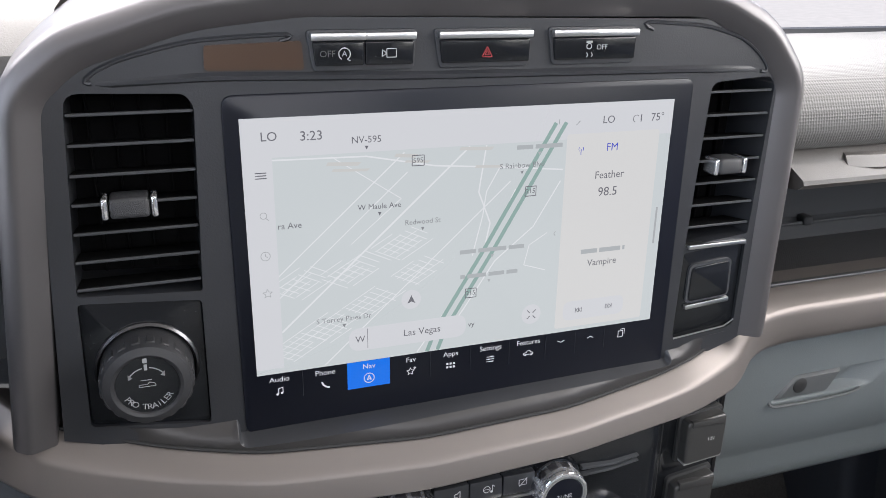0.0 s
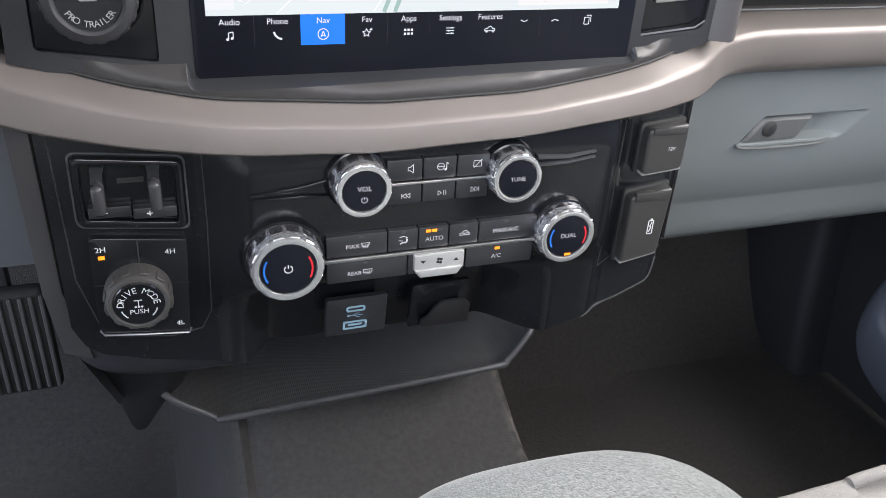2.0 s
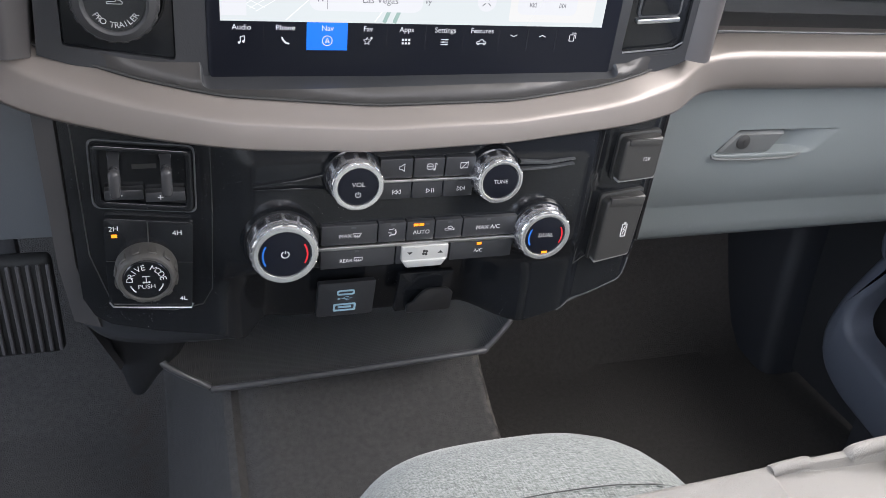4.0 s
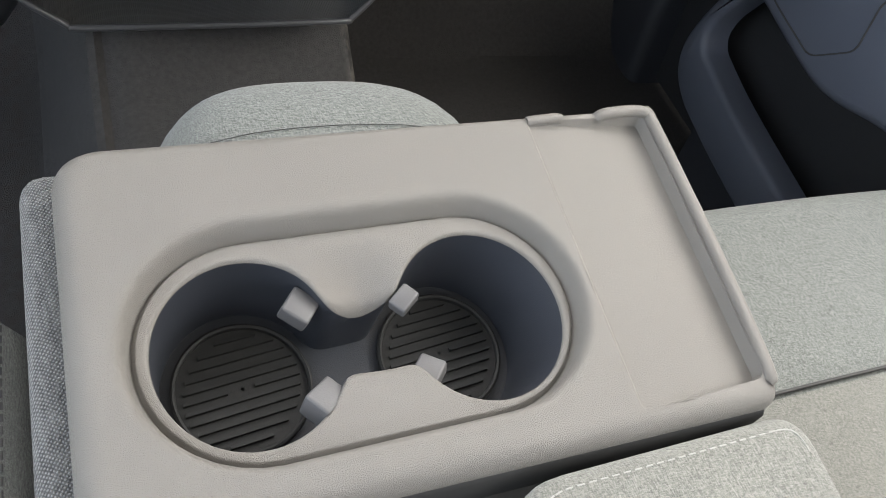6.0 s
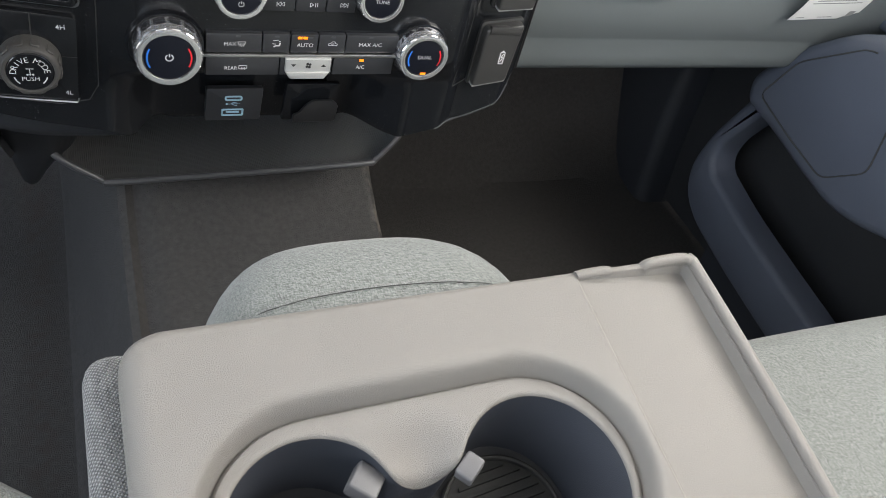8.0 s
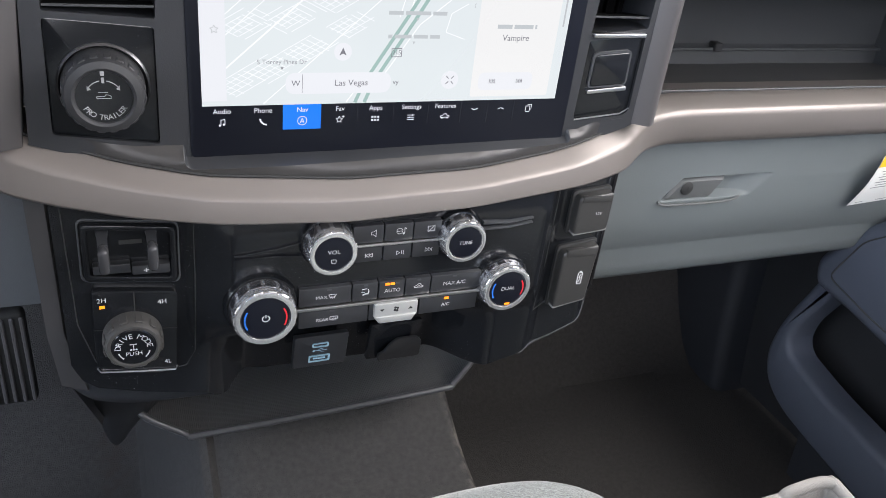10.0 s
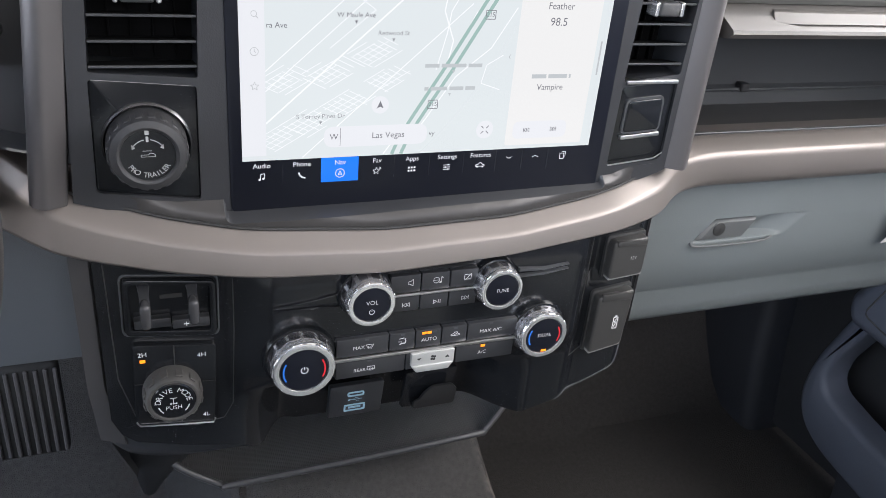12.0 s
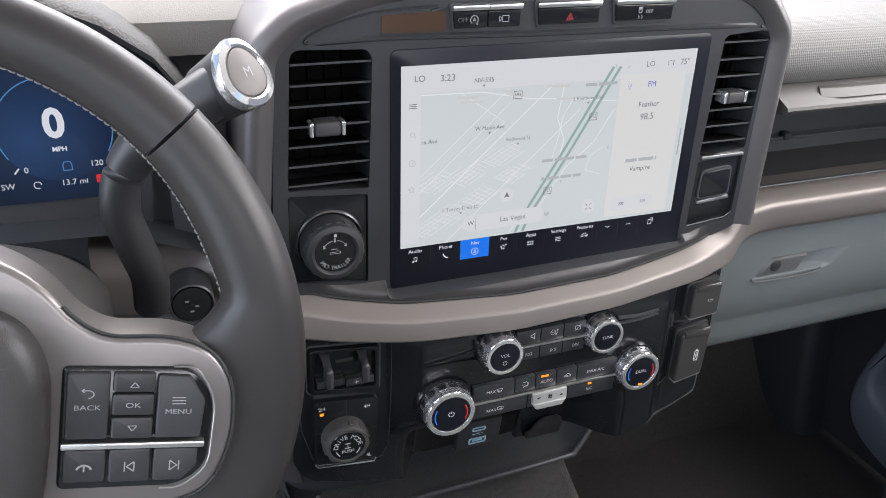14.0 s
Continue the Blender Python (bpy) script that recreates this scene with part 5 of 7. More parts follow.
def socket_cover(pts, mark, label):
    xs_, zs_ = [p[0] for p in pts], [p[1] for p in pts]
    s = thing("socket_cover", (sum(xs_) / 4, 0.45, min(zs_)), label, "socket cover", "covers beside the control panel")
    part("surround", plate(rounded([(a + (0.0022 if a > sum(xs_) / 4 else -0.0022), b + (0.0025 if b > sum(zs_) / 4 else -0.0025)) for a, b in pts], 0.004), 0.4520, 0.465, 0.001), M_INK, s)
    c = part("cover", pillow(rounded(pts, 0.0042, 6), 0.4432, 0.459, 0.0022), M_COVER, s)
    a, b = pts[3], pts[2]
    part("hinge", box(a[0] + 0.003, b[0] - 0.002, 0.4422, 0.447, a[1] - 0.0045, b[1] - 0.0022, 0.0008), M_COVER, c)
    d, e = pts[0], pts[1]
    part("finger_edge", plate(rounded([(d[0] + 0.0006, d[1] - 0.0008), (e[0] - 0.0006, e[1] - 0.0008), (e[0] - 0.0006, e[1] + 0.0022), (d[0] + 0.0006, d[1] + 0.0022)], 0.0012), 0.4442, 0.454, 0.0006), M_COVEREDGE, c, "pale grey lower edge")
    for m_ in mark:
        for v in m_.verts:
            v.co.y = 0.4429
        part("symbol", m_, M_WHITE, c)


socket_cover([(0.4060, 0.8068), (0.4400, 0.8098), (0.4400, 0.8462), (0.4060, 0.8432)], [text("12V", 0.4272, 0.8270, 0.0042, 0.4342)], "dark grey rubber cover over a twelve volt socket")
socket_cover([(0.4010, 0.7310), (0.4340, 0.7370), (0.4372, 0.7945), (0.4015, 0.7895)], [line([(0.4205, 0.7560), (0.4247, 0.7560), (0.4247, 0.7675), (0.4205, 0.7675), (0.4205, 0.7560)], 0.0009, 0.4342), flat(rect(0.4216, 0.4236, 0.7680, 0.7693), 0.4342), line([(0.4235, 0.7660), (0.4217, 0.7622), (0.4235, 0.7622), (0.4217, 0.7578)], 0.0009, 0.4342)], "dark grey rubber cover marked with a battery sign")

# ---- usb sockets and hook, on the slope under the keys ----
SL = math.atan(0.2)


def on_slope(bm):
    """Lays a flat (x, y, z) piece, drawn upright at y 0 about z 0, onto the sloping lower face."""
    for v in bm.verts:
        d, h = v.co.y, v.co.z
        v.co.y = 0.4860 + d * math.cos(SL) - h * math.sin(SL)
        v.co.z = 0.6875 + d * math.sin(SL) * -1 + h * math.cos(SL)
    return bm


us = thing("usb_port", (0.2, 0.47, 0.66), "black usb plate with two pale blue rimmed sockets", "usb port")
part("plate", on_slope(plate(rect(0.1735, 0.2215, -0.0195, 0.0200, 0.002), -0.0035, 0.004, 0.0008)), M_KEY, us)
for z0_, h, w in ((0.0085, 0.0056, 0.0150), (-0.0090, 0.0085, 0.0190)):
    part("socket_rim", on_slope(ring(rect(0.1965 - w / 2, 0.1965 + w / 2, z0_ - h / 2, z0_ + h / 2, h * (0.42 if h < 0.007 else 0.14), 5), rect(0.1965 - w / 2 + 0.0014, 0.1965 + w / 2 - 0.0014, z0_ - h / 2 + 0.0014, z0_ + h / 2 - 0.0014, h * 0.2, 5), -0.0048, -0.003)), M_USB, us)
part("tongue", on_slope(box(0.191, 0.202, -0.0044, -0.0035, -0.0098, -0.0078)), M_USB, us)
part("symbol", on_slope(merge(line([(0.1915, 0.0015), (0.2025, 0.0015)], 0.0006, -0.0042), line([(0.1945, 0.0015), (0.1965, 0.0035), (0.1995, 0.0035)], 0.0005, -0.0042), line([(0.1955, 0.0015), (0.1980, -0.0005), (0.2, -0.0005)], 0.0005, -0.0042), disc(0.1910, 0.0015, 0.0011, -0.0042, 10))), M_USB, us)
hk = thing("bag_hook", (0.27, 0.47, 0.66), "small black folding hook under the fan key", "hook")
part("plate", on_slope(plate(rect(0.242, 0.290, -0.022, 0.024, 0.002), -0.002, 0.004, 0.0008)), M_PANEL, hk)
part("flap", on_slope(plate(rounded([(0.2485, -0.018), (0.2885, -0.018), (0.2885, 0.0030), (0.2825, 0.0095), (0.2640, 0.0095), (0.2570, 0.0020), (0.2540, -0.0060), (0.2485, -0.0080)], 0.003), -0.0145, -0.011, 0.0012)), M_FLAP := mat("dark_flap_plastic", (0.016, 0.016, 0.017), 0.3, var=0.1), hk)
part("hinge_block", on_slope(box(0.250, 0.287, -0.012, -0.002, -0.019, -0.010, 0.001)), M_PANEL, hk)

# ---- open tray under the panel ----
tray = thing("storage_tray", (0.22, 0.6, 0.53), "dark grey open tray with a thin raised lip", "storage tray")
LIP = [(0.034, 0.625, 0.580), (0.041, 0.588, 0.568), (0.050, 0.577, 0.559), (0.086, 0.571, 0.535), (0.098, 0.570, 0.532), (0.235, 0.570, 0.5355), (0.366, 0.572, 0.539), (0.378, 0.574, 0.541), (0.404, 0.584, 0.563), (0.409, 0.589, 0.568), (0.412, 0.596, 0.571)]
part("lip", tube(spline(LIP, 4), 0.0036, 14), M_DARKTRIM_LIP := mat("satin_dark_lip", (0.06, 0.06, 0.064), 0.35, var=0.05), tray, "satin dark grey rim", angle=60)
back = [(0.040, 0.78, 0.585), (0.045, 0.78, 0.575), (0.052, 0.78, 0.566), (0.088, 0.78, 0.546), (0.1, 0.78, 0.543), (0.235, 0.78, 0.546), (0.362, 0.78, 0.55), (0.374, 0.78, 0.552), (0.4, 0.78, 0.57), (0.407, 0.78, 0.578), (0.413, 0.78, 0.588)]
part("tray_floor", loft([[(a[0], a[1], a[2] - 0.001) for a in LIP], [(a[0], a[1] + 0.006, a[2] - 0.004) for a in LIP], [(a[0], 0.65, b[2] - 0.008) for a, b in zip(LIP, back)], back]), M_TRAYMAT := ribbed("ribbed_rubber_mat", (0.085, 0.085, 0.088), 160), tray)
part("underside", loft([[(a[0], a[1] - 0.002, a[2] - 0.003) for a in LIP], [(a[0], a[1] + 0.045, a[2] - 0.012) for a in LIP], [(b[0], b[1], b[2] - 0.06) for b in back]]), M_BLACK, tray)
part("back_wall", box(0.03, 0.43, 0.76, 0.775, 0.54, 0.70), M_BLACK, tray)
part("cheek", loft([[(0.402, 0.50, 0.715), (0.402, 0.62, 0.70), (0.402, 0.78, 0.70)], [(0.412, 0.55, 0.63), (0.414, 0.62, 0.60), (0.414, 0.78, 0.585)]]), M_BLACK, tray)

# side strip and foot of the stack
part("side_strip", loft([[(-0.012, 0.455, 0.876), (-0.012, 0.4475, 0.876), (0.000, 0.4475, 0.875), (0.002, 0.452, 0.875)], [(-0.011, 0.46, 0.76), (-0.011, 0.450, 0.76), (0.000, 0.450, 0.76), (0.002, 0.456, 0.76)], [(-0.008, 0.475, 0.705), (-0.008, 0.462, 0.705), (0.010, 0.458, 0.70), (0.013, 0.464, 0.70)]], close=True), M_DARKTRIM := mat("dark_satin_strip", (0.062, 0.06, 0.062), 0.35, metal=0.3), dash, "dark satin side strip")
part("side_cover", loft([[(-0.012, 0.455, 0.876), (-0.012, 0.62, 0.876)], [(-0.011, 0.46, 0.76), (-0.011, 0.64, 0.72)], [(-0.008, 0.475, 0.705), (-0.005, 0.66, 0.6)], [(0.012, 0.53, 0.60), (0.012, 0.66, 0.52)]]), M_BLACK, dash)
part("foot", loft([spline(r, 5) for r in ([(-0.0095, 0.468, 0.716), (0.012, 0.4575, 0.7085), (0.05, 0.4535, 0.6985), (0.100, 0.4545, 0.6885)], [(-0.0085, 0.473, 0.700), (0.012, 0.4605, 0.6930), (0.05, 0.4560, 0.6850), (0.106, 0.4590, 0.6770)],
                                           [(-0.0030, 0.484, 0.684), (0.014, 0.4720, 0.6780), (0.05, 0.4680, 0.6720), (0.110, 0.4730, 0.6660)], [(0.0020, 0.505, 0.669), (0.016, 0.4960, 0.6650), (0.05, 0.4930, 0.6610), (0.110, 0.4980, 0.6580)],
                                           [(0.006, 0.545, 0.620), (0.018, 0.545, 0.618), (0.045, 0.548, 0.620), (0.080, 0.555, 0.628)], [(0.008, 0.578, 0.560), (0.018, 0.58, 0.552), (0.036, 0.583, 0.550), (0.060, 0.59, 0.565)], [(0.012, 0.60, 0.515), (0.018, 0.604, 0.506), (0.026, 0.61, 0.506), (0.038, 0.62, 0.520)])]), M_FOOT := mat("dark_stack_foot_plastic", (0.022, 0.0235, 0.027), 0.4, var=0.15, bump=0.15, bump_scale=900), dash, "dark plastic foot of the centre stack", angle=60)
part("panel_right_edge", loft([[(0.4560, 0.473, 0.872), (0.4575, 0.4690, 0.872), (0.4605, 0.473, 0.872), (0.4625, 0.53, 0.872)], [(0.4560, 0.473, 0.735), (0.4575, 0.4690, 0.733), (0.4600, 0.473, 0.733), (0.4620, 0.54, 0.731)]]), M_HOOD, dash, "thin satin grey edge strip")
# Added paler tube standing in for the highlight and dust on the lower edge.
part("edge_highlight", tube([(x, panel_y(x, lerp(ZPB, x)) - 0.0002, lerp(ZPB, x)) for x in [0.376 + 0.078 * i / 24 for i in range(25)]], 0.0007, 6), M_DARKGREY, panel)
part("panel_under_lip", loft([[(0.4590, 0.474, 0.733), (0.4590, 0.482, 0.728), (0.459, 0.56, 0.722)], [(0.436, 0.456, 0.7025), (0.436, 0.475, 0.698), (0.436, 0.56, 0.69)], [(0.384, 0.452, 0.6835), (0.384, 0.47, 0.684), (0.384, 0.56, 0.675)], [(0.336, 0.462, 0.673), (0.336, 0.485, 0.672), (0.336, 0.57, 0.66)]]), M_BLACK, dash)



# ---- passenger side of the dashboard ----
def skin(profile, xs_, shift=None):
    """A sheet carrying a (y, z) profile along x."""
    return loft([[(x, y + (shift(x) if shift else 0.0), z) for y, z in profile] for x in xs_])


GX = [0.4595 + (1.03 - 0.4595) * i / 24 for i in range(25)]
gb = thing("glovebox", (0.7, 0.55, 0.6), "slate grey moulded lower glovebox, shut, with a recessed latch", "glovebox")
gprof = [(0.515, 0.886), (0.511, 0.878), (0.513, 0.85), (0.517, 0.81), (0.523, 0.77), (0.533, 0.735), (0.5375, 0.7285), (0.5395, 0.7235), (0.5425, 0.703), (0.5465, 0.688), (0.552, 0.6805), (0.566, 0.6765), (0.70, 0.672)]
def glove_y(x, z):
    """The lid's face, with the finger recess beside the latch sunk into it."""
    y = float(np.interp(-z, [-q[1] for q in gprof], [q[0] for q in gprof]))
    lo_, hi_ = 0.790, 0.8165
    k = smooth(lo_ - 0.001, lo_ + 0.004, z) * (1 - smooth(hi_ - 0.0015, hi_ + 0.0005, z))
    left = 0.554 + (z - lo_) * 0.75
    return y + 0.013 * k * smooth(left - 0.001, left + 0.0055, x) * (1 - smooth(0.640 + (z - lo_) * 0.5, 0.672 + (z - lo_) * 0.9, x))


ZG = sorted({round(0.886 - 0.0013 * i, 4) for i in range(78)} | {q[1] for q in gprof}, reverse=True)
XG = sorted({round(0.46 + 0.008 * i, 4) for i in range(10)} | {round(0.54 + 0.0013 * i, 4) for i in range(122)} | {0.70 + 0.033 * i for i in range(11)})
part("door", loft([[(x, glove_y(x, z), z) for z in ZG] for x in XG]), M_GLOVE, gb, angle=40)
ly = 0.5232
lat = part("latch", loft([[(0.559 + k * 0.75, ly + dy, 0.7905 + k), (0.563 + k * 0.75, ly + dy - 0.0022, 0.7905 + k), (0.616 + k * 0.6, ly + dy - 0.0022, 0.7905 + k), (0.620 + k * 0.6, ly + dy + 0.004, 0.7905 + k)] for k, dy in ((0.0, 0.004), (0.001, 0.0005), (0.004, -0.0005), (0.020, -0.0015), (0.0245, 0.002), (0.0258, 0.008))]), M_LATCH := mat("grey_latch_plastic", (0.09, 0.094, 0.095), 0.5, bump=0.2, bump_scale=1200), gb, "grey latch with a black lock")
part("lower_lip", tube(spline([(0.552, 0.520, 0.7905), (0.557, 0.5165, 0.7875), (0.60, 0.5158, 0.7865), (0.640, 0.5160, 0.7872), (0.655, 0.5185, 0.7895)], 5), 0.0014, 8), M_LATCH, gb)
part("lock", lathe([(0.0, ly - 0.0048), (0.0056, ly - 0.0048), (0.0074, ly - 0.0038), (0.0080, ly + 0.001)], 0.5845, 0.8030, 28, False), M_INK, gb)
part("key_slot", box(0.584, 0.585, ly - 0.0052, ly - 0.0044, 0.8003, 0.8058), M_INK, gb)

# warning tag hanging over the glovebox
tag = thing("warning_tag", (0.87, 0.51, 0.76), "white card warning tag with a yellow heading, hung over the glovebox", "tag")


def tag_at(u, v, d=0.0):
    """Across (0 to 1) and up (0 to 1) the leaning card."""
    return (0.819 + 0.112 * u - 0.002 * v + 0.004 * v * (1 - u) + 0.0 * u, 0.5165 - 0.020 * v - 0.004 * math.sin(math.pi * v) + 0.01 * u - d, 0.7665 + 0.0705 * v)


def tag_patch(u0, u1, v0, v1, d):
    return loft([[tag_at(u0 + (u1 - u0) * i / 6, v0 + (v1 - v0) * j / 6, d) for i in range(7)] for j in range(7)])


part("card", merge(tag_patch(0, 1, 0, 1, 0.0), tag_patch(0, 1, 0, 1, -0.0006)), M_PAPER, tag)
part("heading", tag_patch(0.0, 1.0, 0.80, 1.0, 0.0004), M_YELLOW, tag, "yellow heading")
part("heading_bars", merge(tag_patch(0.32, 0.93, 0.91, 0.95, 0.0008), tag_patch(0.42, 0.78, 0.84, 0.88, 0.0008)), M_INK, tag)
part("text_bars", merge(*[tag_patch(0.10 + 0.04 * (i % 2), 0.86 - 0.12 * (i % 3 == 2), 0.70 - 0.055 * i, 0.718 - 0.055 * i, 0.0004) for i in range(7)], tag_patch(0.08, 0.2, 0.05, 0.065, 0.0004), tag_patch(0.4, 0.62, 0.05, 0.065, 0.0004)), M_GREYPRINT, tag)
part("square_mark", tag_patch(0.82, 0.92, 0.05, 0.18, 0.0004), M_GREYPRINT, tag)
part("neck", loft([[(0.885, 0.494, 0.836), (0.926, 0.498, 0.836)], [(0.905, 0.49, 0.86), (0.945, 0.493, 0.86)], [(0.93, 0.489, 0.885), (0.965, 0.492, 0.89)], [(0.94, 0.50, 0.909), (0.975, 0.50, 0.909)]]), M_PAPER, tag)

# open shelf over the band
sh = thing("open_shelf", (0.72, 0.6, 0.89), "open dark storage shelf above the bronze band", "shelf")
part("shelf_mat", skin([(0.509, 0.9095), (0.513, 0.9108), (0.522, 0.9085), (0.56, 0.8965), (0.655, 0.8935)], GX), M_TRAYMAT, sh, "black ribbed rubber mat")
part("mat_edge", tube([(x, 0.5115, 0.9112) for x in GX], 0.0011, 6), M_DARKGREY, sh)
part("back_panel", skin([(0.642, 0.885), (0.645, 0.9105), (0.650, 0.915), (0.655, 1.03)], GX), M_DARKGREY, sh)
part("back_ledge", tube([(x, 0.641, 0.9115) for x in GX], 0.0022, 8), M_DARKGREY, sh)
part("catch", box(0.673, 0.684, 0.636, 0.65, 0.909, 0.919, 0.0025, 3), M_BLACK, sh)
part("divider", box(0.93, 0.934, 0.56, 0.655, 0.89, 1.02), M_DARKGREY, sh)
part("side", skin([(0.50, 0.885), (0.66, 0.885), (0.66, 1.04), (0.50, 1.04)], [0.452, 0.455]), M_DARKGREY, sh)
# upper lid
ul = thing("upper_glovebox_lid", (0.74, 0.5, 1.01), "grey raised lid of the upper glovebox with a long pull", "glovebox lid")
lprof = [(0.66, 1.020), (0.53, 1.014), (0.468, 1.011), (0.452, 1.0125), (0.4475, 1.0165), (0.4485, 1.0195), (0.459, 1.027), (0.470, 1.0345), (0.476, 1.0375), (0.66, 1.042)]
part("lid", loft([[(x + (0.012 * (1 - (y - 0.4475) / 0.05) if (x < 0.48 and y < 0.4975) else 0.0), y, z) for y, z in lprof] for x in [0.466] + [0.475 + (1.03 - 0.475) * i / 10 for i in range(11)]], close=True, cap=True), M_LID := mat("satin_grey_lid", (0.05, 0.046, 0.043), 0.42, var=0.06, bump=0.2, bump_scale=1200), ul)
part("pull", loft([[(a, 0.4560 + e, 1.0222), (b, 0.4525 + e, 1.0240), (b + 0.001, 0.4580 + e, 1.0318), (c, 0.4635 + e, 1.0330)] for a, b, c, e in ((0.522, 0.524, 0.528, 0.0035), (0.546, 0.550, 0.556, 0.0), (0.76, 0.76, 0.76, 0.0), (0.98, 0.98, 0.98, 0.0))], close=True, cap=True), M_LID, ul, "long grey pull")
part("end_hinge", box(0.4645, 0.475, 0.466, 0.52, 1.000, 1.016, 0.004, 3), M_BLACK, ul)

# dash top
M_TOP = mat("raised_pimple_vinyl", (0.085, 0.083, 0.079), 0.6, var=0.08, bump=0.8, bump_scale=430, kind="cells", depth=0.0008)
for _n in M_TOP.node_tree.nodes:
    if _n.type == "TEX_VORONOI":
        _n.inputs["Randomness"].default_value = 0.15
tp = [(0.472, 1.036), (0.468, 1.041), (0.466, 1.050), (0.468, 1.062), (0.474, 1.074), (0.487, 1.084), (0.51, 1.090), (0.60, 1.095), (0.75, 1.09), (0.98, 1.05)]
part("top_pad_right", skin(tp, [0.455 + (1.09 - 0.455) * i / 40 for i in range(41)], lambda x: 0.02 * smooth(0.75, 1.05, x)), M_TOP, dash, "textured vinyl dash top")
part("top_pad_back", skin([(0.62, 1.10), (0.75, 1.09), (0.98, 1.05)], [-0.01, 0.2, 0.46]), M_TOP, dash, "textured vinyl dash top")
part("top_pad_left", skin([(0.505, 1.085), (0.512, 1.108), (0.53, 1.122), (0.56, 1.130), (0.62, 1.134), (0.75, 1.125), (0.98, 1.07)], [-0.78, -0.4, -0.1, -0.02, 0.012]), M_TOPPLAIN := mat("beige_grey_dash_vinyl", (0.1, 0.094, 0.086), 0.65, var=0.08, bump=0.3, bump_scale=900), dash, "beige-grey dash top beside the cowl")

# ---- driver side: knee panel, pedal, cluster ----
part("knee_panel", skin([(0.49, 0.885), (0.486, 0.868), (0.497, 0.81), (0.512, 0.76), (0.521, 0.743), (0.535, 0.738), (0.62, 0.742)], [-0.60, -0.4, -0.2, -0.1, -0.03, -0.0145]), M_KNEE := mat("pale_slate_plastic", (0.1, 0.108, 0.118), 0.6, var=0.08, bump=0.3, bump_scale=1100), dash, "slate grey knee panel")
part("left_face", skin([(0.545, 1.10), (0.515, 1.06), (0.51, 0.98), (0.505, 0.94), (0.50, 0.92)], [-0.07, -0.04, -0.006]), M_BLACK, dash)
ped = thing("accelerator_pedal", (-0.1, 0.76, 0.45), "black ribbed accelerator pedal in the driver footwell", "pedal")
part("pad", box(-0.155, -0.066, 0.752, 0.772, 0.455, 0.585, 0.008, 3), M_RUBBER, ped)
for i in range(9):
    x = -0.150 + i * 0.0098
    part("rib", box(x, x + 0.0045, 0.7485, 0.753, 0.462, 0.578, 0.0012, 1), M_PEDALRIB if i else (M_PEDALRIB := mat("dusty_rubber", (0.07, 0.065, 0.068), 0.7)), ped)
part("arm", box(-0.12, -0.10, 0.77, 0.79, 0.5, 0.8, 0.004), M_BLACK, ped)

# ---- folded centre seat back with cup holders ----
CY0, CY1, CX0, CX1 = -0.0345, 0.1590, 0.0825, 0.4285


def cz(x, y):
    """The console's sloping top."""
    return 0.795 + 0.12 * (y - 0.153) + 0.018 * (x - 0.339)


con = thing("centre_console", (0.26, 0.06, 0.64), "grey moulded fold-down console with two cup holders and a phone tray", "centre console")
OUT = rounded([(CX0, CY0), (CX1 - 0.002, CY0), (CX1 + 0.001, CY1), (CX0, CY1)], [0.022, 0.012, 0.012, 0.021], 8)


def capsule(x0, x1, ya, yb, n=20):
    """A round-ended slot, counterclockwise."""
    r0 = (yb - ya) / 2
    c0, c1 = (x0 + r0, (ya + yb) / 2), (x1 - r0, (ya + yb) / 2 + 0.0022)
    return [(c1[0] + r0 * math.cos(a), c1[1] + r0 * math.sin(a)) for a in [-math.pi / 2 + math.pi * i / n for i in range(n + 1)]] + [(c0[0] + r0 * math.cos(a), c0[1] + r0 * math.sin(a)) for a in [math.pi / 2 + math.pi * i / n for i in range(n + 1)]]


OVAL = capsule(0.1013, 0.3377, -0.0168, 0.1110)
TRAY = rounded([(0.3395, -0.0255), (0.4185, -0.0215), (0.4205, 0.1535), (0.3392, 0.1538)], [0.006, 0.006, 0.004, 0.0035], 5)


def soft_edge(x, y):
    """Radius of the shell's outer edge, wide at the driver's side and at the back."""
    return 0.005 - 0.0025 * smooth(0.13, 0.155, y) * smooth(0.30, 0.33, x) + 0.0085 * (1 - smooth(0.085, 0.125, x)) + 0.004 * (1 - smooth(-0.030, -0.012, y))


bm = bmesh.new()
rows = [[(x, y, cz(x, y) + dz) for x, y in inset(OUT, 0.002)] for dz in (-0.055,)] + [[(x, y, cz(x, y) - 0.022) for x, y in OUT]]
for ang in (0, 10, 20, 30, 40, 50, 60, 70, 80, 90):
    s_, c_ = math.sin(radians(ang)), math.cos(radians(ang))
    row = []
    for (x, y), (xi, yi) in zip(OUT, inset(OUT, 0.001)):
        r = soft_edge(x, y)
        k = r * (1 - c_) * 1000
        xa, ya = x + (xi - x) * k, y + (yi - y) * k
        row.append((xa, ya, cz(xa, ya) - r * (1 - s_)))
    rows.append(row)
rows.append([(x, y, cz(x, y)) for x, y in inset([p[:2] for p in rows[-1]], 0.0005)])
vs = [[bm.verts.new(p) for p in row] for row in rows]
n = len(OUT)
for a, b in zip(vs, vs[1:]):
    for i in range(n):
        bm.faces.new((a[i], a[(i + 1) % n], b[(i + 1) % n], b[i]))
lo = [[bm.verts.new((x, y, cz(x, y))) for x, y in loop] for loop in (OVAL, TRAY)]
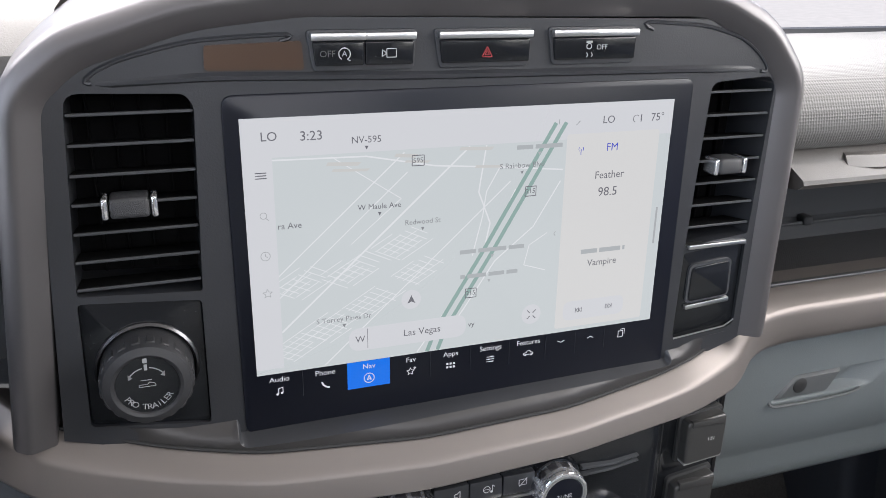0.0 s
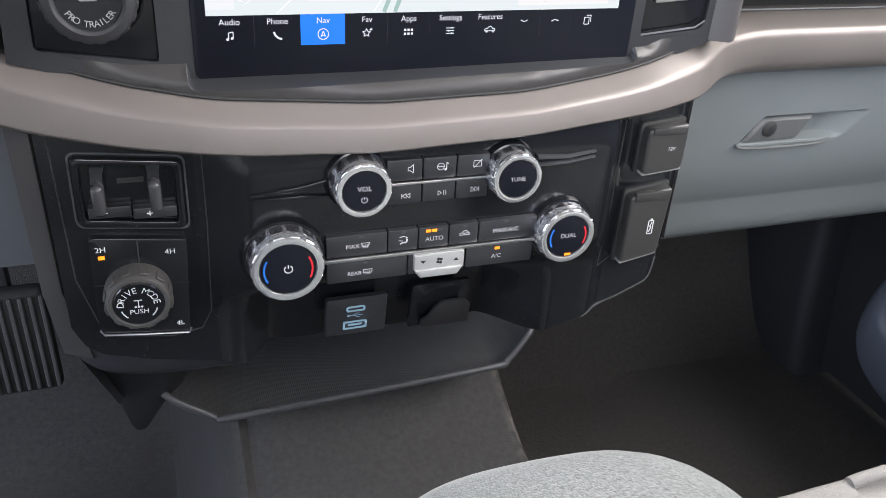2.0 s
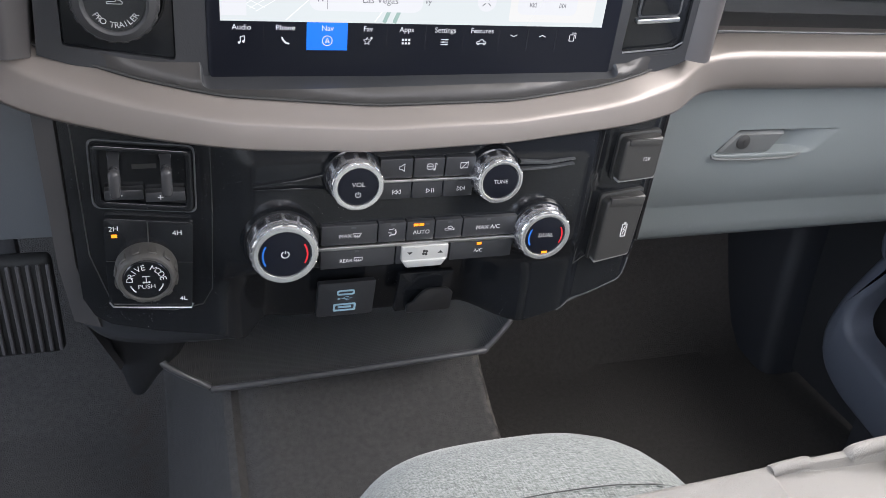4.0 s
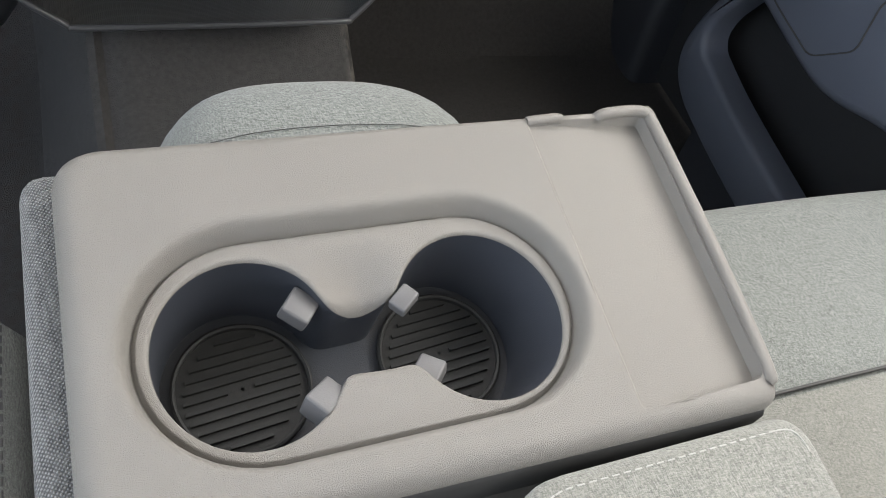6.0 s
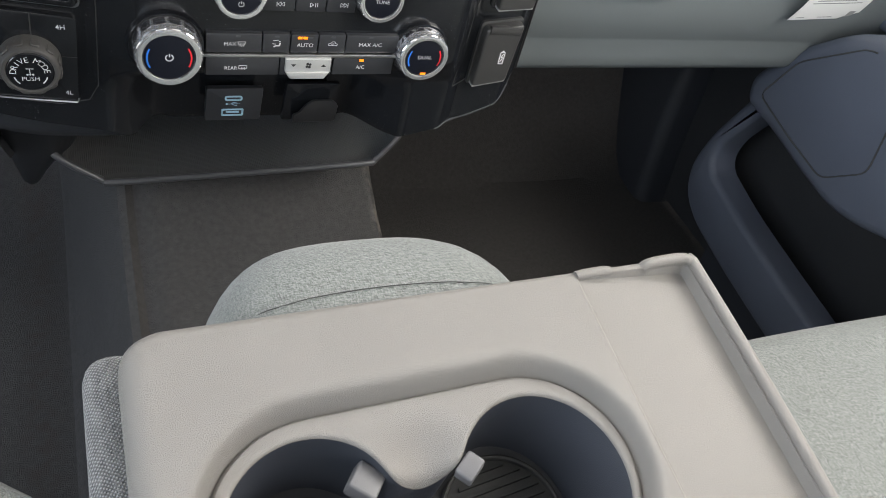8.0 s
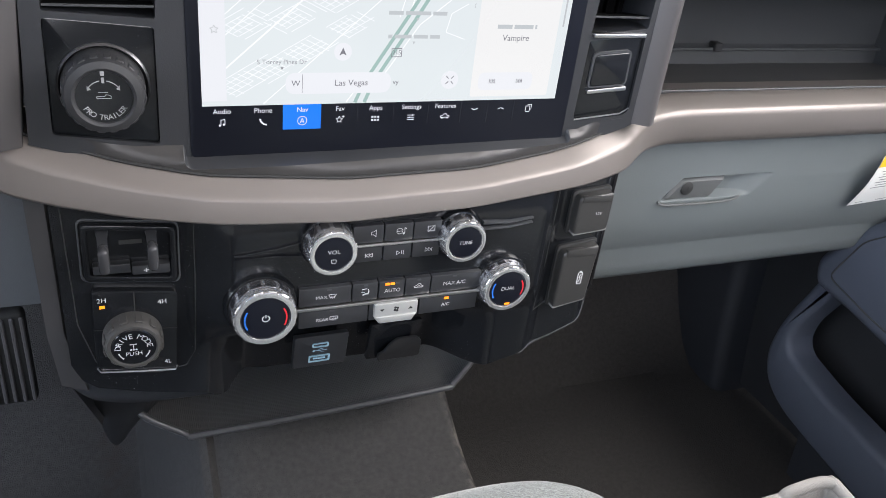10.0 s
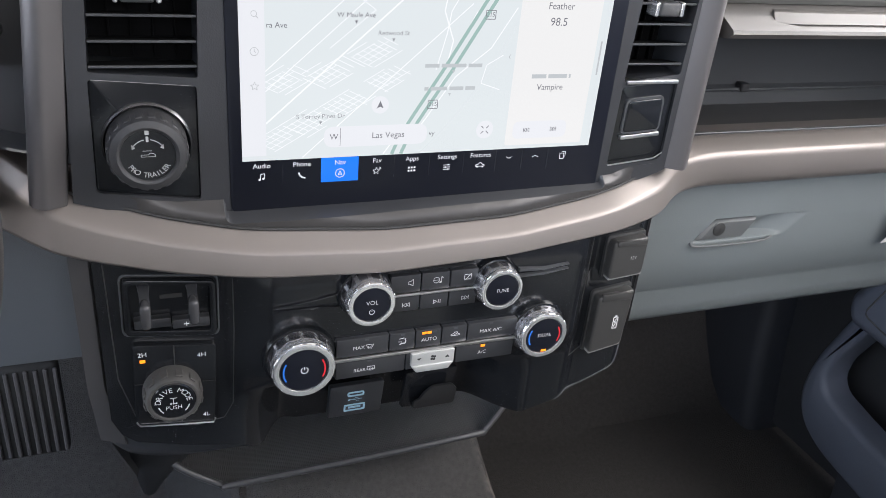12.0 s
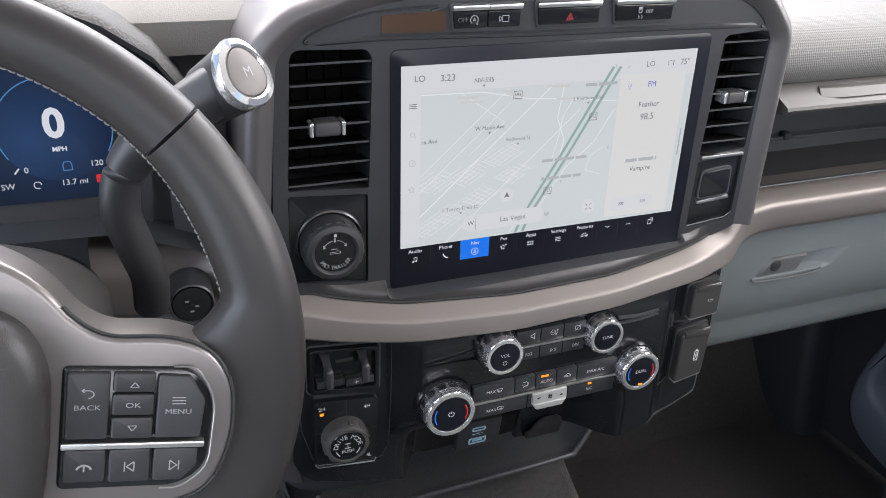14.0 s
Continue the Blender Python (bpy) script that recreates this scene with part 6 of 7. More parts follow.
hold = [[bm.verts.new((x, y, cz(x, y))) for x, y in inset(loop, -d)] for loop, d in ((OVAL, 0.0015), (TRAY, 0.0009))]
for a, b in zip(hold, lo):
    for i in range(len(a)):
        bm.faces.new((a[i], a[(i + 1) % len(a)], b[(i + 1) % len(a)], b[i]))
fill_between(bm, vs[-1], hold, cz)
# phone tray: a slight step that deepens towards the bead
lv = lo[1]
l2 = [bm.verts.new((x, y, cz(x, y) - 0.0014 - 0.085 * (x - 0.34))) for x, y in inset(TRAY, 0.0014)]
for i in range(len(lv)):
    bm.faces.new((lv[i], lv[(i + 1) % len(lv)], l2[(i + 1) % len(lv)], l2[i]))
l3 = [bm.verts.new((x, y, cz(x, y) - 0.0014 - 0.085 * (x - 0.34))) for x, y in inset(TRAY, 0.0024)]
for i in range(len(lv)):
    bm.faces.new((l2[i], l2[(i + 1) % len(lv)], l3[(i + 1) % len(lv)], l3[i]))
fill_between(bm, l3, [], lambda x, y: cz(x, y) - 0.0014 - 0.085 * (x - 0.34))
# recess round the cups, with a fine groove at its foot
lv = lo[0]
SINK = 0.0108
for d, dz in ((0.0018, -0.0005), (0.0034, -0.0018), (0.0047, -0.0040), (0.0058, -0.0072), (0.0066, -0.0108), (0.0071, -0.0130), (0.0077, -0.0137), (0.0083, -0.0131), (0.0090, -0.0118), (0.0096, -0.0110), (0.0102, -0.0108)):
    nx = [bm.verts.new((x, y, cz(x, y) + dz)) for x, y in inset(OVAL, d)]
    for i in range(len(lv)):
        bm.faces.new((lv[i], lv[(i + 1) % len(lv)], nx[(i + 1) % len(lv)], nx[i]))
    lv = nx
ledge = lv
# the two wells, joined by a waist
LC, RC, RX, RY = (0.1610, 0.0455), (0.2785, 0.0463), 0.0447, 0.0470
wx0, wx1 = 0.2020, 0.2380
NN = 40
aL, aR = math.acos((wx0 - LC[0]) / RX), math.acos((wx1 - RC[0]) / RX)
PEA = [(RC[0] + RX * math.cos(a), RC[1] + RY * math.sin(a), 0.0022) for a in [-aR + 2 * aR * i / NN for i in range(NN + 1)]]
left = [(LC[0] + RX * math.cos(a), LC[1] + RY * math.sin(a), 0.0022) for a in [aL + (2 * math.pi - 2 * aL) * i / NN for i in range(NN + 1)]]


def bridge(p, q, soft):
    """Points from one well to the other, their edge more rounded midway."""
    return [(p[0] + (q[0] - p[0]) * k / 17, p[1] + (q[1] - p[1]) * k / 17, 0.0022 + soft * math.sin(math.pi * k / 17) ** 0.8) for k in range(1, 17)]


PEA = PEA + bridge(PEA[-1], left[0], 0.007) + left + bridge(left[-1], PEA[0], 0.0035)
# even steps along the outline, its corners eased
run = np.concatenate([[0.0], np.cumsum([math.dist(p[:2], q[:2]) for p, q in zip(PEA, PEA[1:] + PEA[:1])])])
loop = np.array(PEA + PEA[:1])
loop = np.stack([np.interp(np.linspace(0, run[-1], 220, endpoint=False), run, loop[:, k]) for k in range(3)], axis=1)
for _ in range(5):
    loop = (np.roll(loop, 1, 0) + 2 * loop + np.roll(loop, -1, 0)) / 4
PEA, SOFT = [(float(p[0]), float(p[1])) for p in loop], [float(p[2]) for p in loop]
nP = len(PEA)
nrm = []
for i in range(nP):
    t = (Vector(PEA[(i + 1) % nP]) - Vector(PEA[i - 1])).normalized()
    nrm.append((t.y, -t.x))
DEP, DRIFT = 0.056, 0.13


def deck(x, y):
    """The sunk deck round the cups, saddled down between them on its far side."""
    return cz(x, y) - SINK - 0.013 * math.exp(-((x - 0.2200) / 0.019) ** 2) * smooth(0.098, 0.070, y) * smooth(0.030, 0.055, y)


rows = []
for ang in (0, 20, 40, 60, 80, 90):
    s, c = math.sin(radians(ang)), math.cos(radians(ang))
    rows.append([(p[0] + m[0] * r * (1 - s), p[1] + m[1] * r * (1 - s), deck(p[0] + m[0] * r * (1 - s), p[1] + m[1] * r * (1 - s)) - r * (1 - c)) for p, m, r in zip(PEA, nrm, SOFT)])
rows.insert(0, [(p[0] + m[0] * (r + 0.0008), p[1] + m[1] * (r + 0.0008), deck(p[0] + m[0] * (r + 0.0008), p[1] + m[1] * (r + 0.0008))) for p, m, r in zip(PEA, nrm, SOFT)])
first = [bm.verts.new(p) for p in rows[0]]
lastrow = first
for row in rows[1:]:
    nx = [bm.verts.new(p) for p in row]
    for i in range(nP):
        bm.faces.new((lastrow[i], lastrow[(i + 1) % nP], nx[(i + 1) % nP], nx[i]))
    lastrow = nx
fill_between(bm, ledge, [first], deck, 0.0035)
shell = part("shell", bm, M_CONSOLE, con, "grained grey plastic shell", angle=50)
shell.modifiers.new("flat_faces", "WEIGHTED_NORMAL").keep_sharp = True
# cup wells, darker than the shell to paint in the shade inside them
walls = rows[-1:]
for k in range(1, 9):
    d = DEP * k / 8
    row = []
    for p, m in zip(PEA, nrm):
        z = cz(*p) - SINK - d
        row.append((p[0] - m[0] * 0.0035 * k / 8 - 0.14 * d * smooth(0.20, 0.25, p[0]), p[1] - m[1] * 0.0035 * k / 8 + DRIFT * d, min(z, rows[-1][PEA.index(p)][2])))
    walls.append(row)
bm = loft(walls, close=True)
bm.faces.new([bm.verts.new(p) for p in walls[-1]])
part("cup_well", bm, M_CUP, con, "cup holder well with its shade in the dark slate colour", angle=50)


def floor_pt(x, y):
    return cz(x, y) - SINK - DEP + 0.0012


for c in (LC, (RC[0] - 0.14 * DEP, RC[1])):
    cy_ = c[1] + DRIFT * DEP
    r = 0.0360
    cm = thing("cup_mat", (c[0], cy_, floor_pt(*c)), "round black ribbed rubber mat in the cup holder", "cup mat", "mats in the cup holders")
    ringp = [[(c[0] + q * math.cos(a), cy_ + q * math.sin(a), floor_pt(c[0] + q * math.cos(a), c[1] + q * math.sin(a)) + h) for a in [2 * math.pi * i / 48 for i in range(48)]] for q, h in ((r, 0.0), (r, 0.0035), (r - 0.0012, 0.0042), (r - 0.0024, 0.0035), (r - 0.0028, 0.0015))]
    part("rim", loft(ringp, close=True), M_RUBBER, cm)
    part("disc", loft([ringp[-1], [(c[0] + 0.001 * math.cos(a), cy_ + 0.001 * math.sin(a), floor_pt(*c) + 0.0015) for a in [2 * math.pi * i / 48 for i in range(48)]]], close=True), M_RUBBER, cm)
    for i in range(11):
        v = -0.028 + 0.0056 * i
        half = math.sqrt(max(0.0, (r - 0.006) ** 2 - v * v))
        spans = [(-half, half)] if abs(v) > 0.004 else [(-half, -0.008), (0.006, half)]
        for s0, s1 in spans:
            x0, x1 = c[0] + s0, c[0] + s1
            rr = []
            for x in (x0, x1):
                y = cy_ + v + (x - c[0]) * 0.12
                z = floor_pt(x, y - DRIFT * DEP)
                rr.append([(x, y - 0.0011, z + 0.0012), (x, y - 0.0009, z + 0.0032), (x, y + 0.0009, z + 0.0032), (x, y + 0.0011, z + 0.0012)])
            part("rib", loft(rr, close=True, cap=True), M_RUBBER, cm)


def clip(x, y, z, turn, lean, k=1.0, ext=0.0):
    bmc = box(-0.0058 * k - max(0.0, -ext), 0.0058 * k + max(0.0, ext), -0.006, 0.010 * k, -0.0045 * k, 0.0065 * k, 0.0016, 3)
    m = pose(x, y, z, lean, 0, turn)
    bmc.transform(m)
    part("cup_clip", bmc, M_CLIP, con, "small grey sprung cup clip")


M_CLIP = mat("grey_clip_plastic", (0.085, 0.083, 0.085), 0.5, var=0.06, bump=0.2, bump_scale=1200)
clip(0.1865, 0.0700, 0.7565, 232, -14, 0.95, -0.005)
clip(0.2440, 0.0650, 0.7610, 128, -14, 0.8, 0.001)
clip(0.1880, 0.0160, 0.7570, -52, -14, 1.22)
clip(0.2490, 0.0265, 0.7530, 48, -14, 0.85, -0.004)
# raised lips round the phone tray
part("lip", tube([(0.3400, 0.1550, cz(0.340, 0.155) - 0.0012), (0.3450, 0.1550, cz(0.345, 0.155) - 0.0002), (0.3590, 0.1552, cz(0.359, 0.155) + 0.0004), (0.3625, 0.1552, cz(0.3625, 0.155) - 0.0005)], 0.0032, 16), M_CONSOLE, con, angle=60)
part("lip", tube(spline([(0.3890, 0.1553, cz(0.389, 0.155) - 0.0022), (0.3940, 0.1556, cz(0.394, 0.155) + 0.0010), (0.4150, 0.1560, cz(0.415, 0.155) + 0.0016), (0.4222, 0.1530, cz(0.422, 0.152) + 0.0018), (0.4242, 0.146, cz(0.424, 0.143) + 0.0018), (0.4238, 0.06, cz(0.4235, 0.06) + 0.0018), (0.4222, -0.014, cz(0.422, -0.018) + 0.0010), (0.4205, -0.0235, cz(0.42, -0.027) - 0.0010)], 4), 0.0037, 16), M_CONSOLE, con, angle=60)
part("rear_slot", loft([[(x, -0.0560, 0.69), (x, -0.0560, 0.735), (x, -0.0300, 0.735), (x, -0.0300, 0.69)] for x in (0.098, 0.30, 0.4285)], close=True, cap=True), M_INK, con, "black gap under the rear edge")
part("rear_skirt", loft([[(x, -0.0352, 0.70), (x, -0.0365, cz(x, -0.035) - 0.0135), (x, -0.0346, cz(x, -0.035) - 0.0105), (x, -0.0330, cz(x, -0.035) - 0.0105), (x, -0.0330, 0.70)] for x in (0.104, 0.30, 0.4175)], close=True, cap=True), M_INK, con, "black skirt under the rear edge")
# the cloth of the folded back under the shell
bm = box(0.0665, 0.0950, -0.045, 0.168, 0.655, 0.758, 0.012, 4)
for v in bm.verts:
    v.co.z += (cz(v.co.x, v.co.y) - 0.783) * smooth(0.70, 0.75, v.co.z)
    if v.co.x < 0.08:
        v.co.x -= 0.004 * math.sin(math.pi * min(1, max(0, (v.co.y + 0.045) / 0.213)))
part("cloth_back", bm, M_SIDE, con, "coarse grey woven cloth side", angle=60)
hinge = thing("seat_back_base", (0.35, -0.2, 0.69), "pale grey cloth base of the folded centre seat back", "seat part")
PADO = rounded([(0.256, -0.36), (0.4150, -0.36), (0.4368, -0.0388), (0.2600, -0.0425)], [0.024, 0.024, 0.024, 0.030], 8)
bm = bmesh.new()
vs = []
for d, z in ((0.0, 0.69), (-0.0005, 0.7575), (0.0008, 0.7632), (0.0036, 0.7662), (0.0066, 0.7668), (0.0084, 0.7669), (0.0110, 0.7670)):
    vs.append([bm.verts.new((x, y, z)) for x, y in inset(PADO, d)])
n = len(PADO)
for a, b in zip(vs, vs[1:]):
    for i in range(n):
        bm.faces.new((a[i], a[(i + 1) % n], b[(i + 1) % n], b[i]))
bm.faces.new(vs[-1])
part("pad", bm, M_SEAT_SMOOTH, hinge, angle=60)
EDGE = [p for p in inset(PADO, 0.0084) if p[1] > -0.2]


def stitches(path, length, gap, r, parent, material):
    """A row of short threads laid along a path."""
    pts = [Vector(p) for p in path]
    out = []
    for a, b in zip(pts, pts[1:]):
        d = (b - a)
        n_ = max(1, int(d.length / (length + gap)))
        for i in range(n_):
            s = a + d * (i / n_)
            e = s + d.normalized() * length
            out.append(tube([s, (s + e) / 2 + Vector((0, 0, r * 0.4)), e], r, 5))
    return part("stitching", merge(*out), material, parent)


stitches([(x, y, 0.7669) for x, y in EDGE[:1]] + [(x, y, 0.7669) for x, y in EDGE[1:]], 0.0040, 0.0022, 0.00045, hinge, M_THREAD)

# ---- seats ----
cs = thing("middle_seat", (0.26, 0.0, 0.42), "small grey woven cloth centre seat cushion under the console", "seat")


rows = []
for j in range(30):
    t = j / 29
    a = math.pi / 2 * min(1.0, max(0.0, (t - 0.35) / 0.65))
    y = -0.40 + (0.168 + 0.40) * min(1.0, t / 0.35) + 0.140 * math.sin(a)
    zt = 0.7640 - 0.065 * (1 - smooth(0.10, 0.17, y)) - (0.7640 - 0.52) * (1 - math.cos(a)) ** 1.5
    hw = 0.134 - 0.006 * smooth(0.1, 0.35, t) - 0.035 * (math.sin(a) ** 3)
    row = []
    for i in range(33):
        s = -1 + 2 * i / 32
        e = abs(s) ** 3.4
        row.append((0.2370 + hw * s * (1 + 0.02 * math.cos(a)), y - 0.075 * e * math.sin(a) ** 0.5 * smooth(0.35, 0.5, t), zt - (0.012 * s * s + 0.105 * e ** 2.0) * (0.4 + 0.6 * math.cos(a)) - 0.0))
    rows.append(row)
bm = loft(rows)
part("cushion", merge(bm, loft([rows[-1], [(x, y, 0.42) for x, y, z in rows[-1]]]), loft([[r[0] for r in rows], [(r[0][0], r[0][1], 0.42) for r in rows]]), loft([[r[-1] for r in rows], [(r[-1][0], r[-1][1], 0.42) for r in rows]])), M_SEAT, cs, angle=70)


def on_rows(rows_, y, s0, s1, n_, lift=0.0006, bow=0.0):
    """Points on a cushion's top at a given y, from side s0 to s1."""
    out = []
    for i in range(n_ + 1):
        s = s0 + (s1 - s0) * i / n_
        k = int((s + 1) / 2 * 32)
        col = [r[min(32, k)] for r in rows_]
        yy = y + bow * s * s
        zz = float(np.interp(yy, [c[1] for c in col], [c[2] for c in col]))
        xx = float(np.interp(yy, [c[1] for c in col], [c[0] for c in col]))
        out.append((xx, yy, zz + lift))
    return out


seam = on_rows(rows, 0.190, -0.85, 0.85, 16, 0.0002, -0.012)
part("seam", tube(seam, 0.0004, 6), M_DTHREAD, cs)
stitches(on_rows(rows, 0.1885, -0.85, 0.85, 16, 0.0006, -0.012), 0.0035, 0.0035, 0.0004, cs, M_SEAMTHREAD := mat("grey_thread", (0.14, 0.15, 0.145), 0.8))


def side_cushion(name, x0, x1, yf, zt, ybolster, label, zfront):
    s_ = thing(name, ((x0 + x1) / 2, 0.0, 0.35), label, "seat", "front seats")
    rw = []
    for j in range(36):
        t = j / 35
        a = math.pi / 2 * min(1.0, max(0.0, (t - 0.5) / 0.5))
        y = -0.55 + (yf - 0.07 + 0.55) * min(1.0, t / 0.5) + 0.07 * math.sin(a)
        z = zt - (zt - zfront) * (1 - math.cos(a)) ** 1.5 + 0.006 * math.sin(math.pi * min(1, t / 0.5))
        dip = 0.007 * math.exp(-((y - ybolster) / 0.008) ** 2)
        row = []
        for i in range(41):
            q = -1 + 2 * i / 40
            e = abs(q) ** 8
            row.append(((x0 + x1) / 2 + (x1 - x0) / 2 * q, y - 0.05 * e * smooth(0.5, 0.7, t), z - dip - 0.012 * q * q - 0.05 * e ** 1.5))
        rw.append(row)
    sides = [loft([[r[k] for r in rw], [(r[k][0], r[k][1], 0.35) for r in rw]]) for k in (0, 40)]
    part("cushion", merge(loft(rw), loft([rw[-1], [(x, y, 0.35) for x, y, z in rw[-1]]]), *sides), M_SEAT, s_, angle=70)
    return s_, rw


ps, prow = side_cushion("passenger_seat", 0.455, 0.985, 0.215, 0.655, 0.010, "grey woven cloth passenger seat with a plain centre panel", 0.50)
part("centre_panel", loft([[(x, y, 0.6635 - 0.012 * ((x - 0.72) / 0.265) ** 2 + 0.004 * math.sin(math.pi * (y + 0.5) / 0.51)) for x in [0.441 + 0.50 * i / 12 for i in range(13)]] for y in [-0.5 + 0.503 * i / 14 for i in range(15)]]), M_SEAT_SMOOTH, ps, "plain pale grey cloth panel")
part("seam", tube([(0.48 + 0.48 * i / 16, 0.010 - 0.00 * i, 0.6520 - 0.012 * ((0.48 + 0.48 * i / 16 - 0.72) / 0.265) ** 2 + 0.003) for i in range(17)], 0.0016, 6), M_DTHREAD, ps)
ds, drow = side_cushion("driver_seat", -0.50, 0.0660, 0.172, 0.760, -0.30, "grey woven cloth driver seat cushion with a stitched edge", 0.52)
stitches([(r[39][0], r[39][1], r[39][2] + 0.0005) for r in drow if -0.15 < r[39][1] < 0.16][::3], 0.004, 0.002, 0.0006, ds, M_DTHREAD)

# ---- passenger door ----
M_KICK = mat("dark_kick_panel", (0.034, 0.037, 0.045), 0.5)
dr = thing("passenger_door", (1.02, 0.3, 0.3), "dark blue-grey vinyl door panel with a padded armrest and map pocket", "door")
part("panel", loft([[(1.03, y, z) for y in (-0.4, 0.3, 0.8)] for z in (0.28, 0.7, 1.08)]), M_BLACK, dr)


def yz(pts, x0, x1, bev=0.0):
    """A (y, z) outline made solid from its near face x0 out to x1."""
    return plate(pts, x0, x1, bev, 3, axis="x")


POCK = rounded([(-0.3, 0.300), (0.40, 0.357), (0.50, 0.368), (0.58, 0.382), (0.621, 0.405), (0.640, 0.446), (0.633, 0.508), (0.590, 0.625), (0.555, 0.625), (0.604, 0.519), (0.606, 0.487), (0.592, 0.469), (0.52, 0.453), (0.43, 0.442), (-0.3, 0.372)], [0, 0.05, 0.05, 0.03, 0.03, 0.04, 0.05, 0.01, 0.01, 0.02, 0.02, 0.02, 0.03, 0.05, 0], 6)
part("map_pocket", yz(POCK, 0.930, 0.975, 0.010), M_DOOR, dr, "curved map pocket rim")
part("lower_panel", yz([(-0.3, 0.26), (0.55, 0.27), (0.56, 0.40), (-0.3, 0.355)], 0.966, 1.03), M_KICK, dr)
PAD = rounded([(-0.3, 0.66), (0.22, 0.628), (0.30, 0.611), (0.345, 0.593), (0.39, 0.584), (0.45, 0.590), (0.528, 0.603), (0.584, 0.606), (0.596, 0.640), (0.556, 0.706), (0.478, 0.782), (-0.3, 0.86)], [0, 0.04, 0.03, 0.03, 0.03, 0.03, 0.03, 0.014, 0.02, 0.03, 0.05, 0], 6)
part("armrest_pad", yz(PAD, 0.900, 1.03, 0.016), M_DOOR, dr, "padded blue-grey armrest")
part("seam", tube([(0.8992, y, z) for y, z in rounded([(0.30, 0.79), (0.383, 0.716), (0.371, 0.655), (0.418, 0.609), (0.49, 0.618), (0.563, 0.632), (0.535, 0.70), (0.46, 0.765)], 0.012)], 0.0011, 6), M_DTHREAD, dr)
part("upper_trim", yz([(-0.4, 0.80), (0.75, 0.74), (0.8, 0.96), (-0.4, 0.98)], 0.985, 1.03, 0.01), M_DOOR, dr)
part("kick_panel", yz(rounded([(0.715, 0.12), (1.0, 0.12), (1.0, 0.8), (0.82, 0.8), (0.785, 0.60), (0.765, 0.40)], 0.05, 6), 0.975, 1.06, 0.02), M_KICK, dash, "dark moulded kick panel")


# ---- steering wheel ----
WC, WT, WR, TURNED = Vector((-0.2084, 0.2652, 0.9897)), radians(14.2), 0.1765, radians(-11.5)
sw = thing("steering_wheel", tuple(WC), "dark grey leather steering wheel with grey spokes and keys", "steering wheel")
WX, WU = Vector((1, 0, 0)), Vector((0, math.sin(WT), math.cos(WT)))
WN = Vector((0, -math.cos(WT), math.sin(WT)))


def wp(u, v, w=0.0):
    """A place by the wheel's own axes: right, up, towards the driver."""
    return WC + WX * u + WU * v + WN * w


def wheel_bm(bm):
    c, s = math.cos(TURNED), math.sin(TURNED)
    for q in bm.verts:
        x, y, z = q.co
        q.co = wp(x * c - z * s, x * s + z * c, -y)
    return bm


def keyed(bm):
    """Key drawings into the turned spoke."""
    for q in bm.verts:
        z = q.co.z
        q.co.x, q.co.z = q.co.x + 0.0042, (0.0189 - (0.0165 - z) * 0.777 if z > -0.029 else z + 0.0125)
    return wheel_bm(bm)


def rim_piece(a0, a1, extra=0.0):
    rows_ = []
    nn = max(4, int(abs(a1 - a0) / 3))
    for i in range(nn + 1):
        a = radians(a0 + (a1 - a0) * i / nn)
        fat = 1.0 + 0.22 * math.exp(-((math.degrees(a) - 12) / 22) ** 2)
        c = wp(WR * math.cos(a), WR * math.sin(a))
        out_ = WX * math.cos(a) + WU * math.sin(a)
        web = 0.034 * (1 - smooth(-3.0, 9.0, math.degrees(a)))
        rows_.append([c + out_ * (0.0168 * math.cos(b) - (0.006 * (fat - 1) / 0.22 + web) * min(1.0, max(0.0, -2.0 * math.cos(b)))) * (1 + extra) + WN * 0.0155 * fat * math.sin(b) * (1 + extra) for b in [2 * math.pi * k / 20 for k in range(20)]])
    return loft(rows_, close=True, cap=True)


part("rim", rim_piece(38.6, 225), M_LEATHER, sw, "grained dark grey leather rim", angle=60)
part("rim", rim_piece(-75, 38), M_LEATHER, sw, "grained dark grey leather rim", angle=60)
st = []
for i in range(84):
    a = radians(10 + 1.35 * i)
    inner = WR - 0.0168 - 0.006 * math.exp(-((math.degrees(a) - 12) / 22) ** 2)
    c = wp(inner * math.cos(a), inner * math.sin(a), 0.004)
    d = WX * -math.sin(a) + WU * math.cos(a)
    st.append(tube([c - d * 0.0013 - WN * 0.0009, c - (WX * math.cos(a) + WU * math.sin(a)) * 0.0004, c + d * 0.0013 + WN * 0.0009], 0.00042, 5))
part("stitching", merge(*st), M_THREAD, sw, "pale zigzag stitching")
# hub and right spoke
HUB = rounded([(-0.11, -0.10), (0.052, -0.10), (0.066, -0.06), (0.069, -0.02), (0.067, 0.022), (0.056, 0.042), (0.02, 0.057), (-0.11, 0.057)], [0.02, 0.03, 0.03, 0.03, 0.03, 0.03, 0.03, 0.02], 6)
part("hub_pad", wheel_bm(plate(HUB, -0.045, 0.01, 0.012, 4)), M_HUB := mat("grey_airbag_vinyl", (0.027, 0.0255, 0.025), 0.4, var=0.1, bump=0.2, bump_scale=1600, kind="cells"), sw, "dark grey airbag cover")
